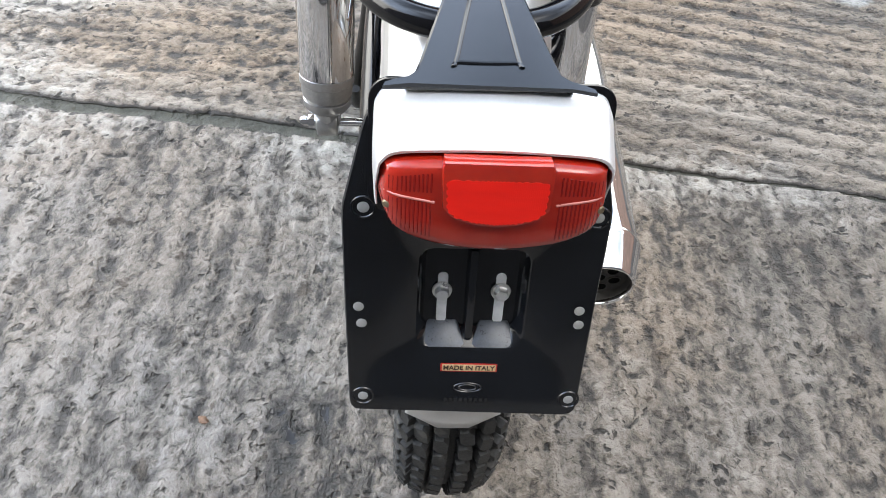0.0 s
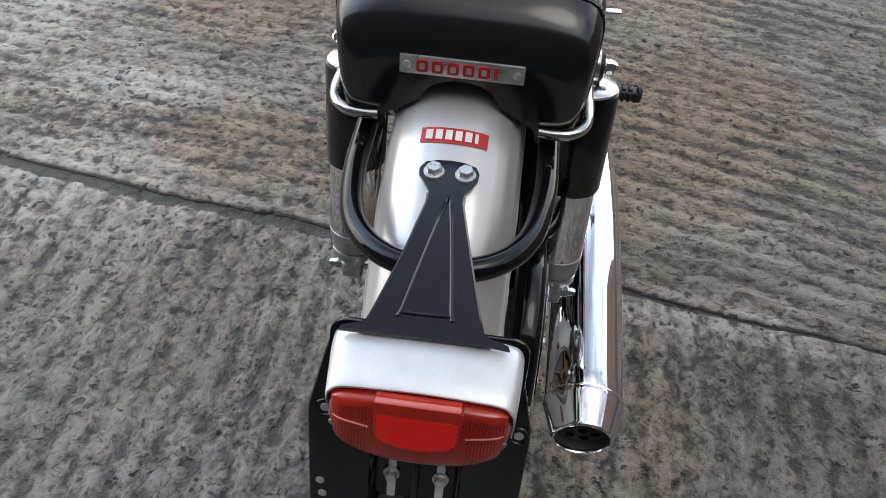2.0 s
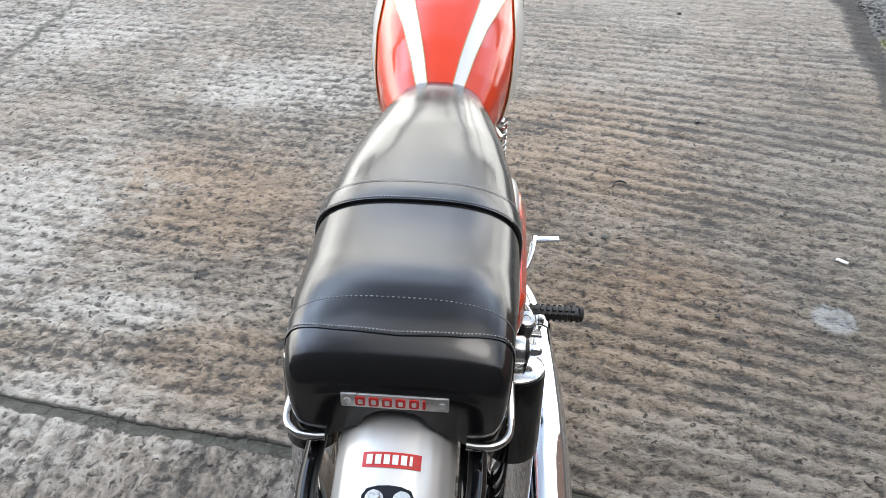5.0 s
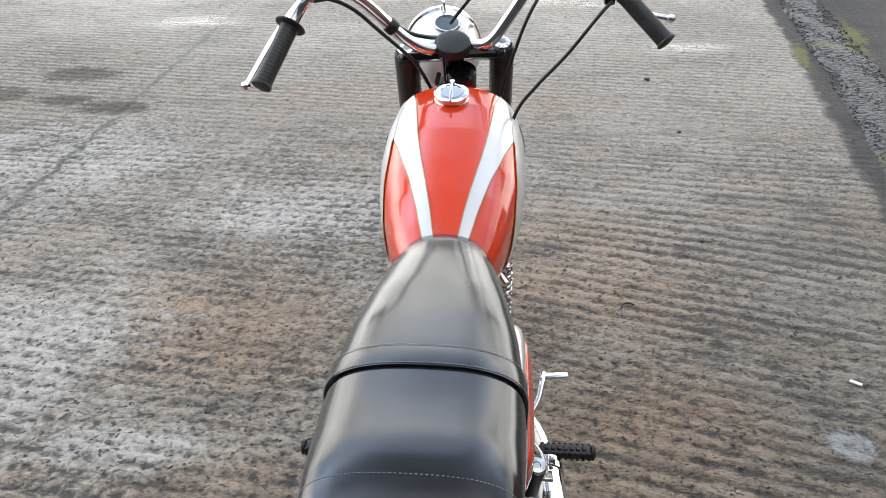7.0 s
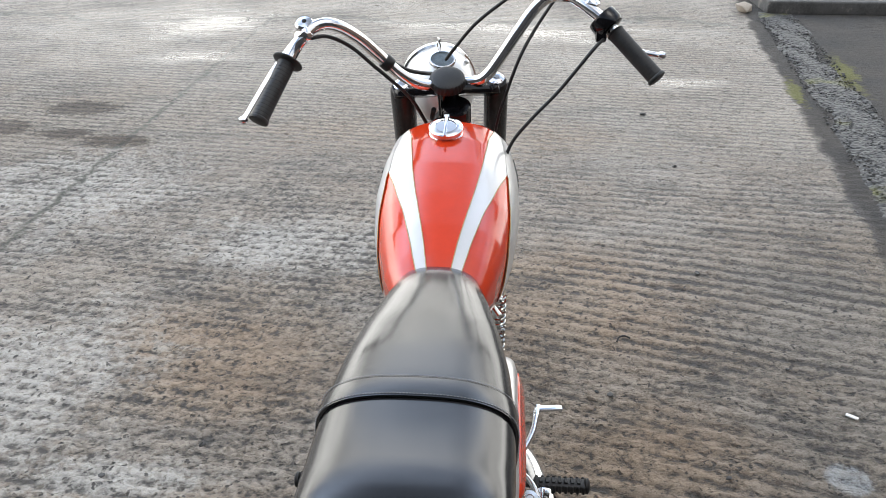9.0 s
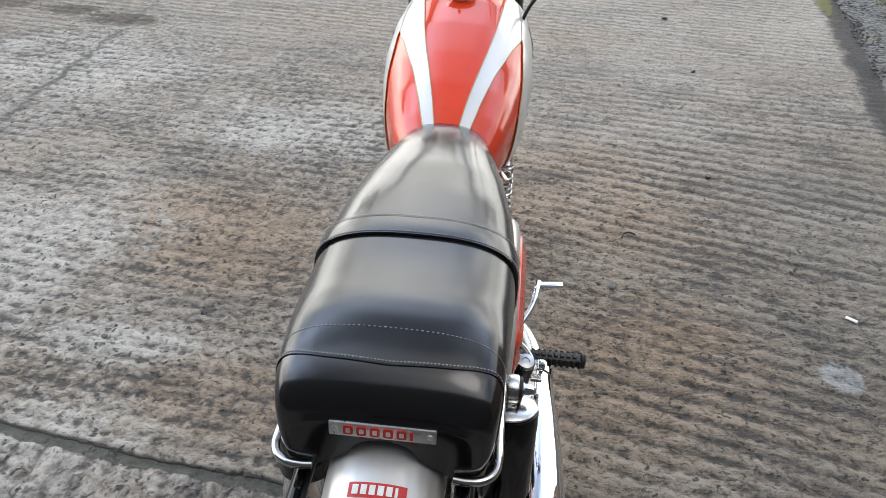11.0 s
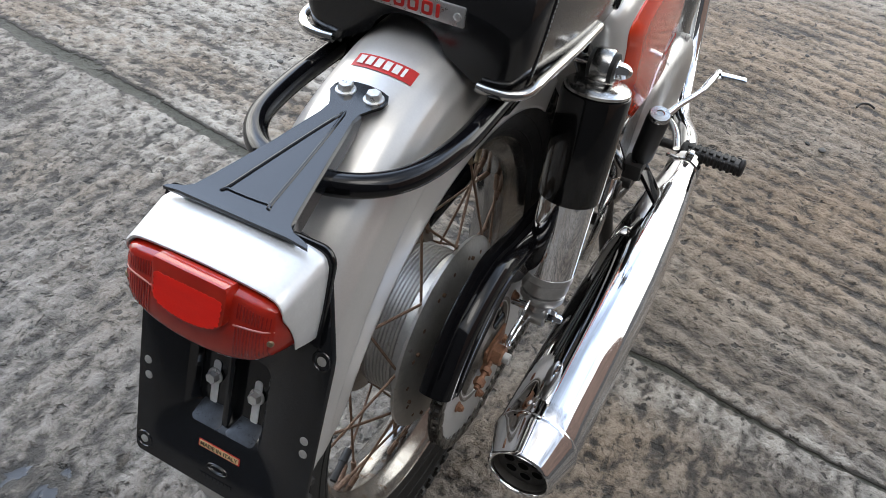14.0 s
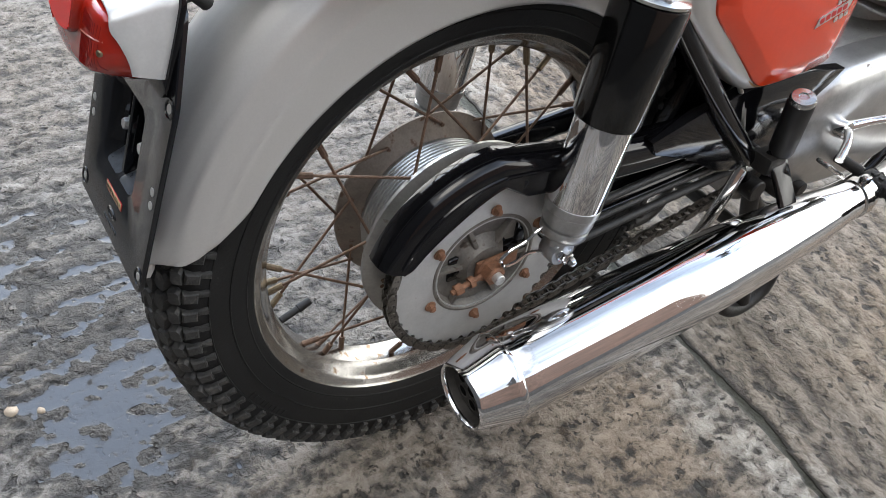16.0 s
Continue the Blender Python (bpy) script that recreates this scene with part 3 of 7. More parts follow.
def prism(bm, outline, m, thick, bevel=0.0):
    """A flat plate of an outline in x, y, from z = 0 to thick, placed by m."""
    t = bmesh.new()
    f = t.faces.new([t.verts.new((x, y, 0)) for x, y in outline])
    r = bmesh.ops.extrude_face_region(t, geom=[f])
    bmesh.ops.translate(t, vec=(0, 0, thick), verts=[v for v in r["geom"] if isinstance(v, bmesh.types.BMVert)])
    if bevel:
        rim_edges = [e for e in t.edges if abs(e.verts[0].co.z - e.verts[1].co.z) < 1e-6]
        bmesh.ops.bevel(t, geom=rim_edges, offset=bevel, segments=2, profile=0.6, affect="EDGES")
    return merge(bm, t, m)


def hexbolt(bm, at, axis, r=0.006, h=0.005, washer=True):
    ax = Vector(axis).normalized()
    at = Vector(at)
    if washer:
        lathe(bm, [(r * 1.25, 0), (r * 1.35, 0.0004), (r * 1.3, 0.0014), (r * 1.1, 0.0016)], at, ax, 18)
    lathe(bm, [(r, 0.001), (r, 0.001 + h * 0.75), (r * 0.86, 0.001 + h)], at, ax, 6)
    return bm


def frame_of(origin, xaxis, yaxis):
    x, y = Vector(xaxis).normalized(), Vector(yaxis).normalized()
    z = x.cross(y)
    return Matrix(((x.x, y.x, z.x, origin[0]), (x.y, y.y, z.y, origin[1]), (x.z, y.z, z.z, origin[2]), (0, 0, 0, 1)))


def mirrored(fn):
    for s in (1, -1):
        fn(s)


# ---- the yard ----


WATER = -0.0042


def lattice(x, y, seed):
    """Smooth value noise, 0 to 1."""
    i, j = np.floor(x), np.floor(y)
    f, g = x - i, y - j
    f, g = f * f * (3 - 2 * f), g * g * (3 - 2 * g)

    def pick(a, b_):
        v = np.sin(a * 127.1 + b_ * 311.7 + seed * 74.7) * 43758.5453
        return v - np.floor(v)
    return (pick(i, j) * (1 - f) + pick(i + 1, j) * f) * (1 - g) + (pick(i, j + 1) * (1 - f) + pick(i + 1, j + 1) * f) * g


def layers(x, y, seed, n=3, fall=0.55):
    total, amp, weight = 0.0, 1.0, 0.0
    for k in range(n):
        total = total + amp * lattice(x * 2 ** k, y * 2 ** k, seed + 11 * k)
        weight += amp
        amp *= fall
    return total / weight


def hollow_at(x, y, cx, cy, rx, ry):
    return np.clip(1 - np.hypot((x - cx) / rx, (y - cy) / ry), 0, 1)


def soft_step(v, a, c):
    t = np.clip((v - a) / (c - a), 0, 1)
    return t * t * (3 - 2 * t)


def ground_height(x, y):
    """Tamped ridges along the rear slab and swept across the front one, lumps, pits, the joint and the wet hollows."""
    line_ = y + 0.123 * x - 0.43 + 0.030 * (layers(x * 3.5, y * 3.5, 5, 3) - 0.5)
    ahead = soft_step(line_, -0.02, 0.02)
    sway = layers(x * 5, y * 3, 2, 2) - 0.5
    rear = 0.0010 * np.sin(2 * np.pi * (x + 0.022 * sway) / 0.058) * (0.3 + 1.1 * lattice(x * 8, y * 2.5, 3))
    rear = rear + 0.0062 * (layers(x * 82, y * 50, 1, 2, 0.8) - 0.5) + 0.0030 * (layers(x * 9, y * 5, 4, 2) - 0.5)
    lean = 0.10 + 0.17 * soft_step(2.6 - y, 0.0, 1.2)
    swept = y + np.where(x > 0, x, 0.4 * x) * lean
    front_ = (0.0010 + 0.0006 * soft_step(x, 0.1, 0.5)) * np.sin(2 * np.pi * (swept + 0.020 * sway) / 0.056) * (0.5 + 0.9 * lattice(x * 2.0, swept * 8, 6))
    open_side = soft_step(x, -0.3, 0.3)
    front_ = front_ + (1 - open_side) * 0.0066 * (layers(x * 60, swept * 78, 7, 2, 0.8) - 0.5) + open_side * 0.0050 * (layers(x * 46, swept * 95, 17, 2, 0.8) - 0.5) + 0.003 * (layers(x * 4, y * 7, 8, 2) - 0.5)
    z = rear * (1 - ahead) + front_ * ahead
    pits = soft_step(lattice(x * 75, y * 75, 9), 0.80, 0.95) * soft_step(lattice(x * 6, y * 6, 10), 0.35, 0.6)
    z = z - 0.0028 * pits
    near = np.maximum.reduce([hollow_at(x, y, -0.43, -0.42, 0.30, 0.22), hollow_at(x, y, -0.19, -0.36, 0.26, 0.17), hollow_at(x, y, -0.155, -0.20, 0.08, 0.16)])
    z = z - 0.0046 * soft_step(near, 0.04, 0.40) * np.clip(2.6 * layers(x * 7, y * 5, 12, 3) - 0.40, 0, 2)
    z = np.where(near > 0.09, np.maximum(z, WATER), z)
    width = np.clip(0.010 - 0.009 * x, 0.005, 0.020) * (0.6 + 0.9 * layers(x * 14, y * 14, 13, 2))
    z = z - 0.0075 * np.exp(-(line_ / width) ** 4)
    return z - 0.006 * soft_step(x - 1.247 - 0.128 * y + 0.03 * (lattice(x * 9, y * 9, 14) - 0.5), -0.03, 0.03)


def grid_axis(parts):
    out = []
    for a, b_, n in parts:
        out += list(np.linspace(a, b_, n, endpoint=False))
    return np.array(out + [parts[-1][1]])


xs = grid_axis([(-400, -40, 6), (-40, -4, 12), (-4, -2.0, 40), (-2.0, -1.0, 90), (-1.0, 1.0, 380), (1.0, 2.0, 100), (2.0, 4, 40), (4, 40, 12), (40, 400, 6)])
ys = grid_axis([(-400, -40, 6), (-40, -1.2, 20), (-1.2, -0.75, 30), (-0.75, 1.3, 400), (1.3, 2.2, 110), (2.2, 3.4, 110), (3.4, 7, 90), (7, 40, 14), (40, 400, 6)])
gx, gy = np.meshgrid(xs, ys)
near_mask = np.clip((2.6 - np.abs(gx)) / 0.5, 0, 1) * np.clip((3.4 - gy) / 0.5, 0, 1) * np.clip((gy + 1.2) / 0.3, 0, 1)
gz = ground_height(gx, gy) * near_mask - 0.004
nx, ny = len(xs), len(ys)
idx = np.arange(nx * ny).reshape(ny, nx)
quads = np.stack([idx[:-1, :-1], idx[:-1, 1:], idx[1:, 1:], idx[1:, :-1]], -1).reshape(-1, 4)
gme = bpy.data.meshes.new("ground")
gme.from_pydata(np.stack([gx, gy, gz], -1).reshape(-1, 3).tolist(), [], quads.tolist())
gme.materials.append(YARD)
gme.shade_smooth()
ground = tagged(new("ground", gme), "worn damp brushed concrete yard with cracked joints", "ground", kind="structure")

# ---- the motorcycle: +Y ahead, x = 0 its middle, rear axle over y = 0 ----
bike = tagged(new("motorcycle"), "red and silver vintage motorcycle with black seat on its stand", "motorcycle")
AXLE = Vector((0, 0, 0.335))

# rear wheel: hub > tyre, rim, spokes
bm = B()
ribs = []
for k in range(8):
    h = -0.014 + 0.0044 * k
    ribs += [(0.0908, h), (0.0921, h + 0.0008), (0.0921, h + 0.0024), (0.0908, h + 0.0032)]
lathe(bm, [(0.02, -0.058), (0.06, -0.052), (0.080, -0.040), (0.086, -0.026)] + ribs + [(0.0915, 0.022), (0.0945, 0.030), (0.118, 0.0375), (0.1205, 0.0385), (0.1210, 0.0425), (0.117, 0.0450), (0.106, 0.049), (0.08, 0.053), (0.06, 0.06), (0.02, 0.064)], AXLE, (1, 0, 0), 72)
rear_wheel = part("rear_wheel", bm, DULL_STEEL, bike, "spoked rear wheel with weathered alloy hub")

bm = B()
lathe(bm, [(0.060, -0.056), (0.092, -0.047), (0.110, -0.0405), (0.1125, -0.038), (0.1125, -0.0355), (0.108, -0.0335), (0.096, -0.029), (0.086, -0.020), (0.078, -0.022)], AXLE, (1, 0, 0), 72)
part("hub_flange", bm, BROWN_STEEL, rear_wheel, "rust-browned spoke flange of the hub")
for k in range(18):
    a0 = 2 * math.pi * (k + 0.25) / 18
    bm = B()
    rod(bm, AXLE + Vector((0.0425, -math.sin(a0) * 0.1035, math.cos(a0) * 0.1035)), AXLE + Vector((0.0500, -math.sin(a0) * 0.1035, math.cos(a0) * 0.1035)), 0.0026, seg=8)
    part("spoke_head", bm, RUST, rear_wheel)

RIM = [(0.2445, 0.0335), (0.2435, 0.0360), (0.239, 0.0365), (0.236, 0.0335), (0.2315, 0.0315), (0.227, 0.027), (0.2225, 0.019), (0.216, 0.014), (0.2135, 0.0),
       (0.216, -0.014), (0.2225, -0.019), (0.227, -0.027), (0.2315, -0.0315), (0.236, -0.0335), (0.239, -0.0365), (0.2435, -0.0360), (0.2445, -0.0335), (0.238, -0.030), (0.230, -0.018), (0.225, 0.0), (0.230, 0.018), (0.238, 0.030)]
bm = B()
lathe(bm, RIM, AXLE, (1, 0, 0), 128, closed=True)
part("rim", bm, RIM_CHROME, rear_wheel, "dulled chrome steel wheel rim")


def tyre_block(bm, m, w2, l2, t2, taper=0.86, cut=0.0):
    """One tread block: a tapered slab, with its inner corners cut where asked."""
    out = [(-w2, -l2 + cut), (-w2 + cut, -l2), (w2, -l2), (w2, l2 - cut), (w2 - cut, l2), (-w2, l2)] if cut else [(-w2, -l2), (w2, -l2), (w2, l2), (-w2, l2)]
    low = [bm.verts.new(m @ Vector((x, y, -t2))) for x, y in out]
    mid = [bm.verts.new(m @ Vector((x * 0.97, y * 0.97, t2 * 0.72))) for x, y in out]
    top = [bm.verts.new(m @ Vector((x * taper, y * taper, t2))) for x, y in out]
    n = len(out)
    for r0, r1 in ((low, mid), (mid, top)):
        for i in range(n):
            bm.faces.new((r0[i], r0[(i + 1) % n], r1[(i + 1) % n], r1[i]))
    bm.faces.new(top)


def tyre_mesh(bm, tread, centre, R, wide, r_in, blocks):
    prof = [(r_in, wide * 0.64), (r_in + 0.006, wide * 0.78), (r_in + 0.022, wide * 0.90), (r_in + 0.040, wide * 0.98), (R - 0.036, wide), (R - 0.026, wide * 0.975), (R - 0.0180, wide * 0.82), (R - 0.0120, wide * 0.5), (R - 0.0100, 0)]
    prof = prof + [(r, -h) for r, h in prof[-2::-1]]
    prof = prof + [(r_in - 0.001, -0.02), (r_in - 0.001, 0.02)]
    lathe(bm, prof, centre, (1, 0, 0), 112, closed=True)
    lathe(bm, [(r_in + 0.0115, wide * 0.82), (r_in + 0.0125, wide * 0.85), (r_in + 0.0140, wide * 0.84), (r_in + 0.0128, wide * 0.80)], centre, (1, 0, 0), 112, closed=True)
    for r_, h_ in ((r_in + 0.030, 0.945), (r_in + 0.052, 1.002)):
        for sd in (1, -1):
            lathe(bm, [(r_, sd * wide * (h_ - 0.01)), (r_ + 0.0006, sd * wide * (h_ + 0.018)), (r_ + 0.0016, sd * wide * (h_ + 0.018)), (r_ + 0.0022, sd * wide * (h_ - 0.01))], centre, (1, 0, 0), 96, closed=True)
    c = Vector(centre)
    k_ = wide / 0.042
    # rows from the middle outwards: place across, depth below the crown, half width, half length, turn and lean
    rows = ((0.0096, 0.0056, 0.0064, 0.0103, 0.06, 0.12, 0.0050), (0.0244, 0.0084, 0.0062, 0.0094, -0.12, 0.42, 0.0045), (0.0356, 0.0152, 0.0054, 0.0074, 0.14, 0.86, 0.003))
    for i in range(blocks):
        for row, (x, dr, w2, l2, skew, lean, cut) in enumerate(rows):
            for sd in (1, -1):
                a = 2 * math.pi * (i + (0.5 if (row + (sd > 0)) % 2 else 0.0)) / blocks
                m = Matrix.Translation(c) @ Matrix.Rotation(a, 4, "X") @ Matrix.Translation((sd * x * k_, 0, R - dr)) @ Matrix.Rotation(sd * lean, 4, "Y") @ Matrix.Rotation(sd * skew, 4, "Z")
                tyre_block(tread, m, w2, l2, 0.0056, 0.90, cut)
        for sd in (1, -1):
            a = 2 * math.pi * (i + (0.5 if sd > 0 else 0.0)) / blocks
            m = Matrix.Translation(c) @ Matrix.Rotation(a, 4, "X") @ Matrix.Translation((sd * 0.0415 * k_, 0, R - 0.0262)) @ Matrix.Rotation(sd * 1.34, 4, "Y")
            tyre_block(tread, m, 0.0072, 0.0060, 0.0046, 0.76, 0.0)
            tyre_block(tread, m @ Matrix.Translation((sd * 0.0105, 0.0022, -0.0006)), 0.0065, 0.0030, 0.0024, 0.7, 0.0)
    # raised sidewall marks, as plain bars
    for s in (1, -1):
        for a0 in (2.0, 3.4, 4.3, 0.9):
            for k in range(9):
                a = a0 + k * 0.028
                m = Matrix.Translation(c) @ Matrix.Rotation(a, 4, "X") @ Matrix.Translation((s * (wide * 0.985), 0, r_in + 0.047))
                box(bm, (0.0016, 0.0035, 0.008), m)
    return bm


bm, tread_bm = B(), B()
tyre_mesh(bm, tread_bm, AXLE + Vector((0.005, 0, 0)), 0.333, 0.044, 0.236, 84)
part("tyre", bm, TYRE, rear_wheel, "black rubber tyre with blocky tread")
part("tread", tread_bm, TREAD, rear_wheel, "dusty black tread blocks")

spoke_id = 0
for side in (1, -1):
    for k in range(18):
        a0 = 2 * math.pi * (k + (0.5 if side < 0 else 0)) / 18
        lead = 0.62 if k % 2 else -0.62
        hx, hr = (0.043 if side > 0 else -0.035) + (0.004 if k % 2 else -0.003), 0.101
        p0 = AXLE + Vector((hx, -math.sin(a0) * hr, math.cos(a0) * hr))
        a1 = a0 + lead
        p1 = AXLE + Vector((side * 0.006, -math.sin(a1) * 0.2165, math.cos(a1) * 0.2165))
        bm = B()
        rod(bm, p0, p1, 0.0016, seg=8)
        rod(bm, p0 - Vector((0.004 * side, 0, 0)), p0 + Vector((0.0055 * side, 0, 0)), 0.0024, seg=8)
        spoke = part("spoke", bm, RUST, rear_wheel, "rust-browned steel spoke" if spoke_id == 0 else "")
        spoke_id += 1
        bm = B()
        d = (p1 - p0).normalized()
        rod(bm, p1 - d * 0.021, p1, 0.0035, seg=8)
        part("nipple", bm, BRASS if k % 3 == 0 else RUST, rear_wheel)
bm = B()
va = radians(104)
vdir = Vector((0.10, -math.sin(va), math.cos(va)))
rod(bm, AXLE + vdir * 0.214, AXLE + vdir * 0.190, 0.004, seg=12)
rod(bm, AXLE + vdir * 0.192, AXLE + vdir * 0.176, 0.0052, 0.0045, seg=12)
part("tyre_valve", bm, RUBBER, rear_wheel, "tyre valve with black cap")

# sprocket and its carrier
SX = 0.092
bm = B()
N = 44
ring = []
for k in range(N * 4):
    a = 2 * math.pi * k / (N * 4)
    ring.append((a, 0.1165 if k % 4 in (1, 2) else 0.1105))
rings = [[AXLE + Vector((SX + dx, math.cos(a) * (r + dr), math.sin(a) * (r + dr))) for a, r in ring] for dx, dr in ((-0.003, -0.0007), (-0.002, 0), (0.002, 0), (0.003, -0.0007))]
inner = [[AXLE + Vector((SX + dx, math.cos(a) * 0.060, math.sin(a) * 0.060)) for a, r in ring] for dx in (0.003, -0.003)]
loft(bm, rings + inner, cap=False, loop=True)
sprocket = part("sprocket", bm, PLAIN_STEEL, bike, "plain grey steel rear sprocket plate")
bm = B()
lathe(bm, [(0.018, 0.060), (0.055, 0.066), (0.064, 0.082), (0.066, 0.0955), (0.0635, 0.0962), (0.060, 0.094), (0.057, 0.086), (0.035, 0.084), (0.027, 0.092), (0.024, 0.0975), (0.012, 0.098)], AXLE, (1, 0, 0), 60)
webs = []
for k in range(6):
    a = 2 * math.pi * k / 6 + 0.4
    m = Matrix.Translation(AXLE) @ Matrix.Rotation(a, 4, "X") @ Matrix.Translation((0.087, 0, 0.043))
    web = B()
    box(web, (0.012, 0.006, 0.036), m, 0.002)
    webs.append(web)
carrier = part("carrier", bm, DIRTY_CAST, sprocket, "cast alloy sprocket carrier with webs")
for web in webs:
    part("web", web, DIRTY_CAST, sprocket)
for k in range(6):
    a = 2 * math.pi * k / 6 - 0.07
    p = AXLE + Vector((0.0955, -math.sin(a) * 0.0745, math.cos(a) * 0.0745))
    bm = B()
    hexbolt(bm, p, (1, 0, 0), 0.0050, 0.005)
    rod(bm, p, p + Vector((0.008, 0, 0)), 0.0030, seg=10)
    part("carrier_nut", bm, RUST_NUT, sprocket, "rusty hexagon nut" if k == 0 else "")
bm = B()
lathe(bm, [(0.016, 0.0), (0.0165, 0.002), (0.015, 0.003)], AXLE + Vector((0.103, 0, 0)), (1, 0, 0), 24)
lathe(bm, [(0.013, 0.003), (0.013, 0.014), (0.011, 0.0155)], AXLE + Vector((0.103, 0, 0)), (1, 0, 0), 6)
part("axle_nut", bm, RUST_NUT, bike, "rusty axle nut")
bm = B()
rod(bm, AXLE + Vector((0.103, 0, 0)), AXLE + Vector((0.126, 0, 0)), 0.0065, seg=14)
part("axle_end", bm, ZINC, bike)
bm = B()
box(bm, (0.004, 0.055, 0.024), AXLE + Vector((0.101, 0.012, 0)), 0.002)
rod(bm, AXLE + Vector((0.108, -0.050, -0.010)), AXLE + Vector((0.108, 0.0, 0.0)), 0.0032, seg=10)
hexbolt(bm, AXLE + Vector((0.108, -0.036, -0.0072)), (0, -1, -0.2), 0.0068, 0.009, False)
lathe(bm, [(0.0068, 0), (0.0068, 0.006)], AXLE + Vector((0.108, -0.022, -0.0044)), (0, -1, -0.2), 6)
part("chain_adjuster", bm, RUST_NUT, bike, "rusty chain adjuster bolt")

# drive chain: every link
PITCH = 0.0127
FSP = Vector((0, 0.445, 0.315))
R1, R2 = 0.1175, 0.032
path = []
dy, dz = FSP.y - AXLE.y, FSP.z - AXLE.z
dist = math.hypot(dy, dz)
base = math.atan2(dz, dy)
off = math.acos((R1 - R2) / dist)
for k in range(40):
    a = base + off + (2 * math.pi - 2 * off) * k / 39
    path.append(Vector((SX, AXLE.y + math.cos(a) * R1, AXLE.z + math.sin(a) * R1)))
for k in range(10):
    a = base - off + 2 * off * k / 9
    path.append(Vector((SX, FSP.y + math.cos(a) * R2, FSP.z + math.sin(a) * R2)))
cum = [0.0]
for k in range(len(path)):
    cum.append(cum[-1] + (path[(k + 1) % len(path)] - path[k]).length)
count = int(cum[-1] / PITCH) // 2 * 2
step = cum[-1] / count


def on_chain(s):
    s %= cum[-1]
    k = max(i for i in range(len(path)) if cum[i] <= s)
    f = (s - cum[k]) / max(1e-9, cum[k + 1] - cum[k])
    return path[k].lerp(path[(k + 1) % len(path)], f)


def link_mesh(inner):
    t = B()
    w = 0.0042 if inner else 0.0062
    out = []
    for k in range(10):
        a = math.pi * 0.5 + math.pi * k / 9
        out.append((-step / 2 + math.cos(a) * 0.0052, math.sin(a) * 0.0052))
    for k in range(10):
        a = -math.pi * 0.5 + math.pi * k / 9
        out.append((step / 2 + math.cos(a) * 0.0052, math.sin(a) * 0.0052))
    for s in (1, -1):
        prism(t, out, frame_of((s * w, 0, 0), (0, 1, 0), (0, 0, 1)), 0.0014)
    if inner:
        for s in (1, -1):
            rod(t, (-0.008, s * step / 2, 0), (0.008, s * step / 2, 0), 0.0030, seg=8)
    return t


chain_root = None
link_data = {}
for k in range(count):
    p, q = on_chain(k * step), on_chain((k + 1) * step)
    m = Matrix.Translation((p + q) / 2) @ Matrix.Rotation(math.atan2(q.z - p.z, q.y - p.y), 4, "X")
    key = k % 2
    if key not in link_data:
        tmp = finish("chain_link", link_mesh(key), CHAIN_STEEL)
        link_data[key] = tmp.data
        bpy.data.objects.remove(tmp)
    if chain_root is None:
        bmr = B()
        rod(bmr, (SX - 0.006, FSP.y, FSP.z), (SX + 0.006, FSP.y, FSP.z), 0.030, seg=32)
        chain_root = part("drive_chain", bmr, GRIMY, bike, "oily black drive chain")
    ob = new("chain_link", link_data[key])
    ob.parent, ob.matrix_basis = chain_root, m


# chain guard
def guard_ring(y, z, ny, nz, w, d):
    """A channel section: outer skin over the chain, a lip down on the outer side."""
    o = Vector((0, y, z))
    n_ = Vector((0, ny, nz)).normalized()
    sec = [(SX - 0.017, -0.003), (SX - 0.0145, 0.0025), (SX - 0.008, 0.0048), (SX + 0.004, 0.0048), (SX + 0.011, 0.0030), (SX + 0.0155, -0.0015), (SX + 0.0175, -0.008), (SX + 0.0180, -d * 0.6), (SX + 0.0180, -d + 0.003), (SX + 0.0196, -d), (SX + 0.0180, -d - 0.002), (SX + 0.0162, -d), (SX + 0.0160, -0.008), (SX + 0.012, 0.0), (SX - 0.013, 0.0005), (SX - 0.0155, -d * 0.5), (SX - 0.017, -d * 0.5)]
    return [Vector((x, 0, 0)) + o + n_ * h for x, h in sec]


bm = B()
rings = []
for k in range(20):
    a = radians(157 - 67 * k / 19)
    rings.append(guard_ring(math.cos(a) * 0.142, AXLE.z + math.sin(a) * 0.142, math.cos(a), math.sin(a), 0, 0.026 + 0.011 * math.sin(math.pi * k / 19) - (0.006 if k == 0 else 0)))
for k in range(1, 10):
    f = k / 9
    rings.append(guard_ring(0.34 * f, AXLE.z + 0.142 - 0.055 * f - 0.01 * math.sin(math.pi * f), 0.16, 1, 0, 0.040 - 0.012 * f))
loft(bm, rings)
guard = part("chain_guard", bm, BLACK, bike, "glossy black chain guard")
bm = B()
bead = [(math.cos(radians(a)) * 0.1265, AXLE.z + math.sin(radians(a)) * 0.1265) for a in (154, 146, 136, 126, 116, 106, 96, 88)] + [(0.04, AXLE.z + 0.121), (0.10, AXLE.z + 0.112)]
tube(bm, [(SX + 0.0178, y, z) for y, z in bead], 0.0024, 8)
part("guard_bead", bm, BLACK, guard)

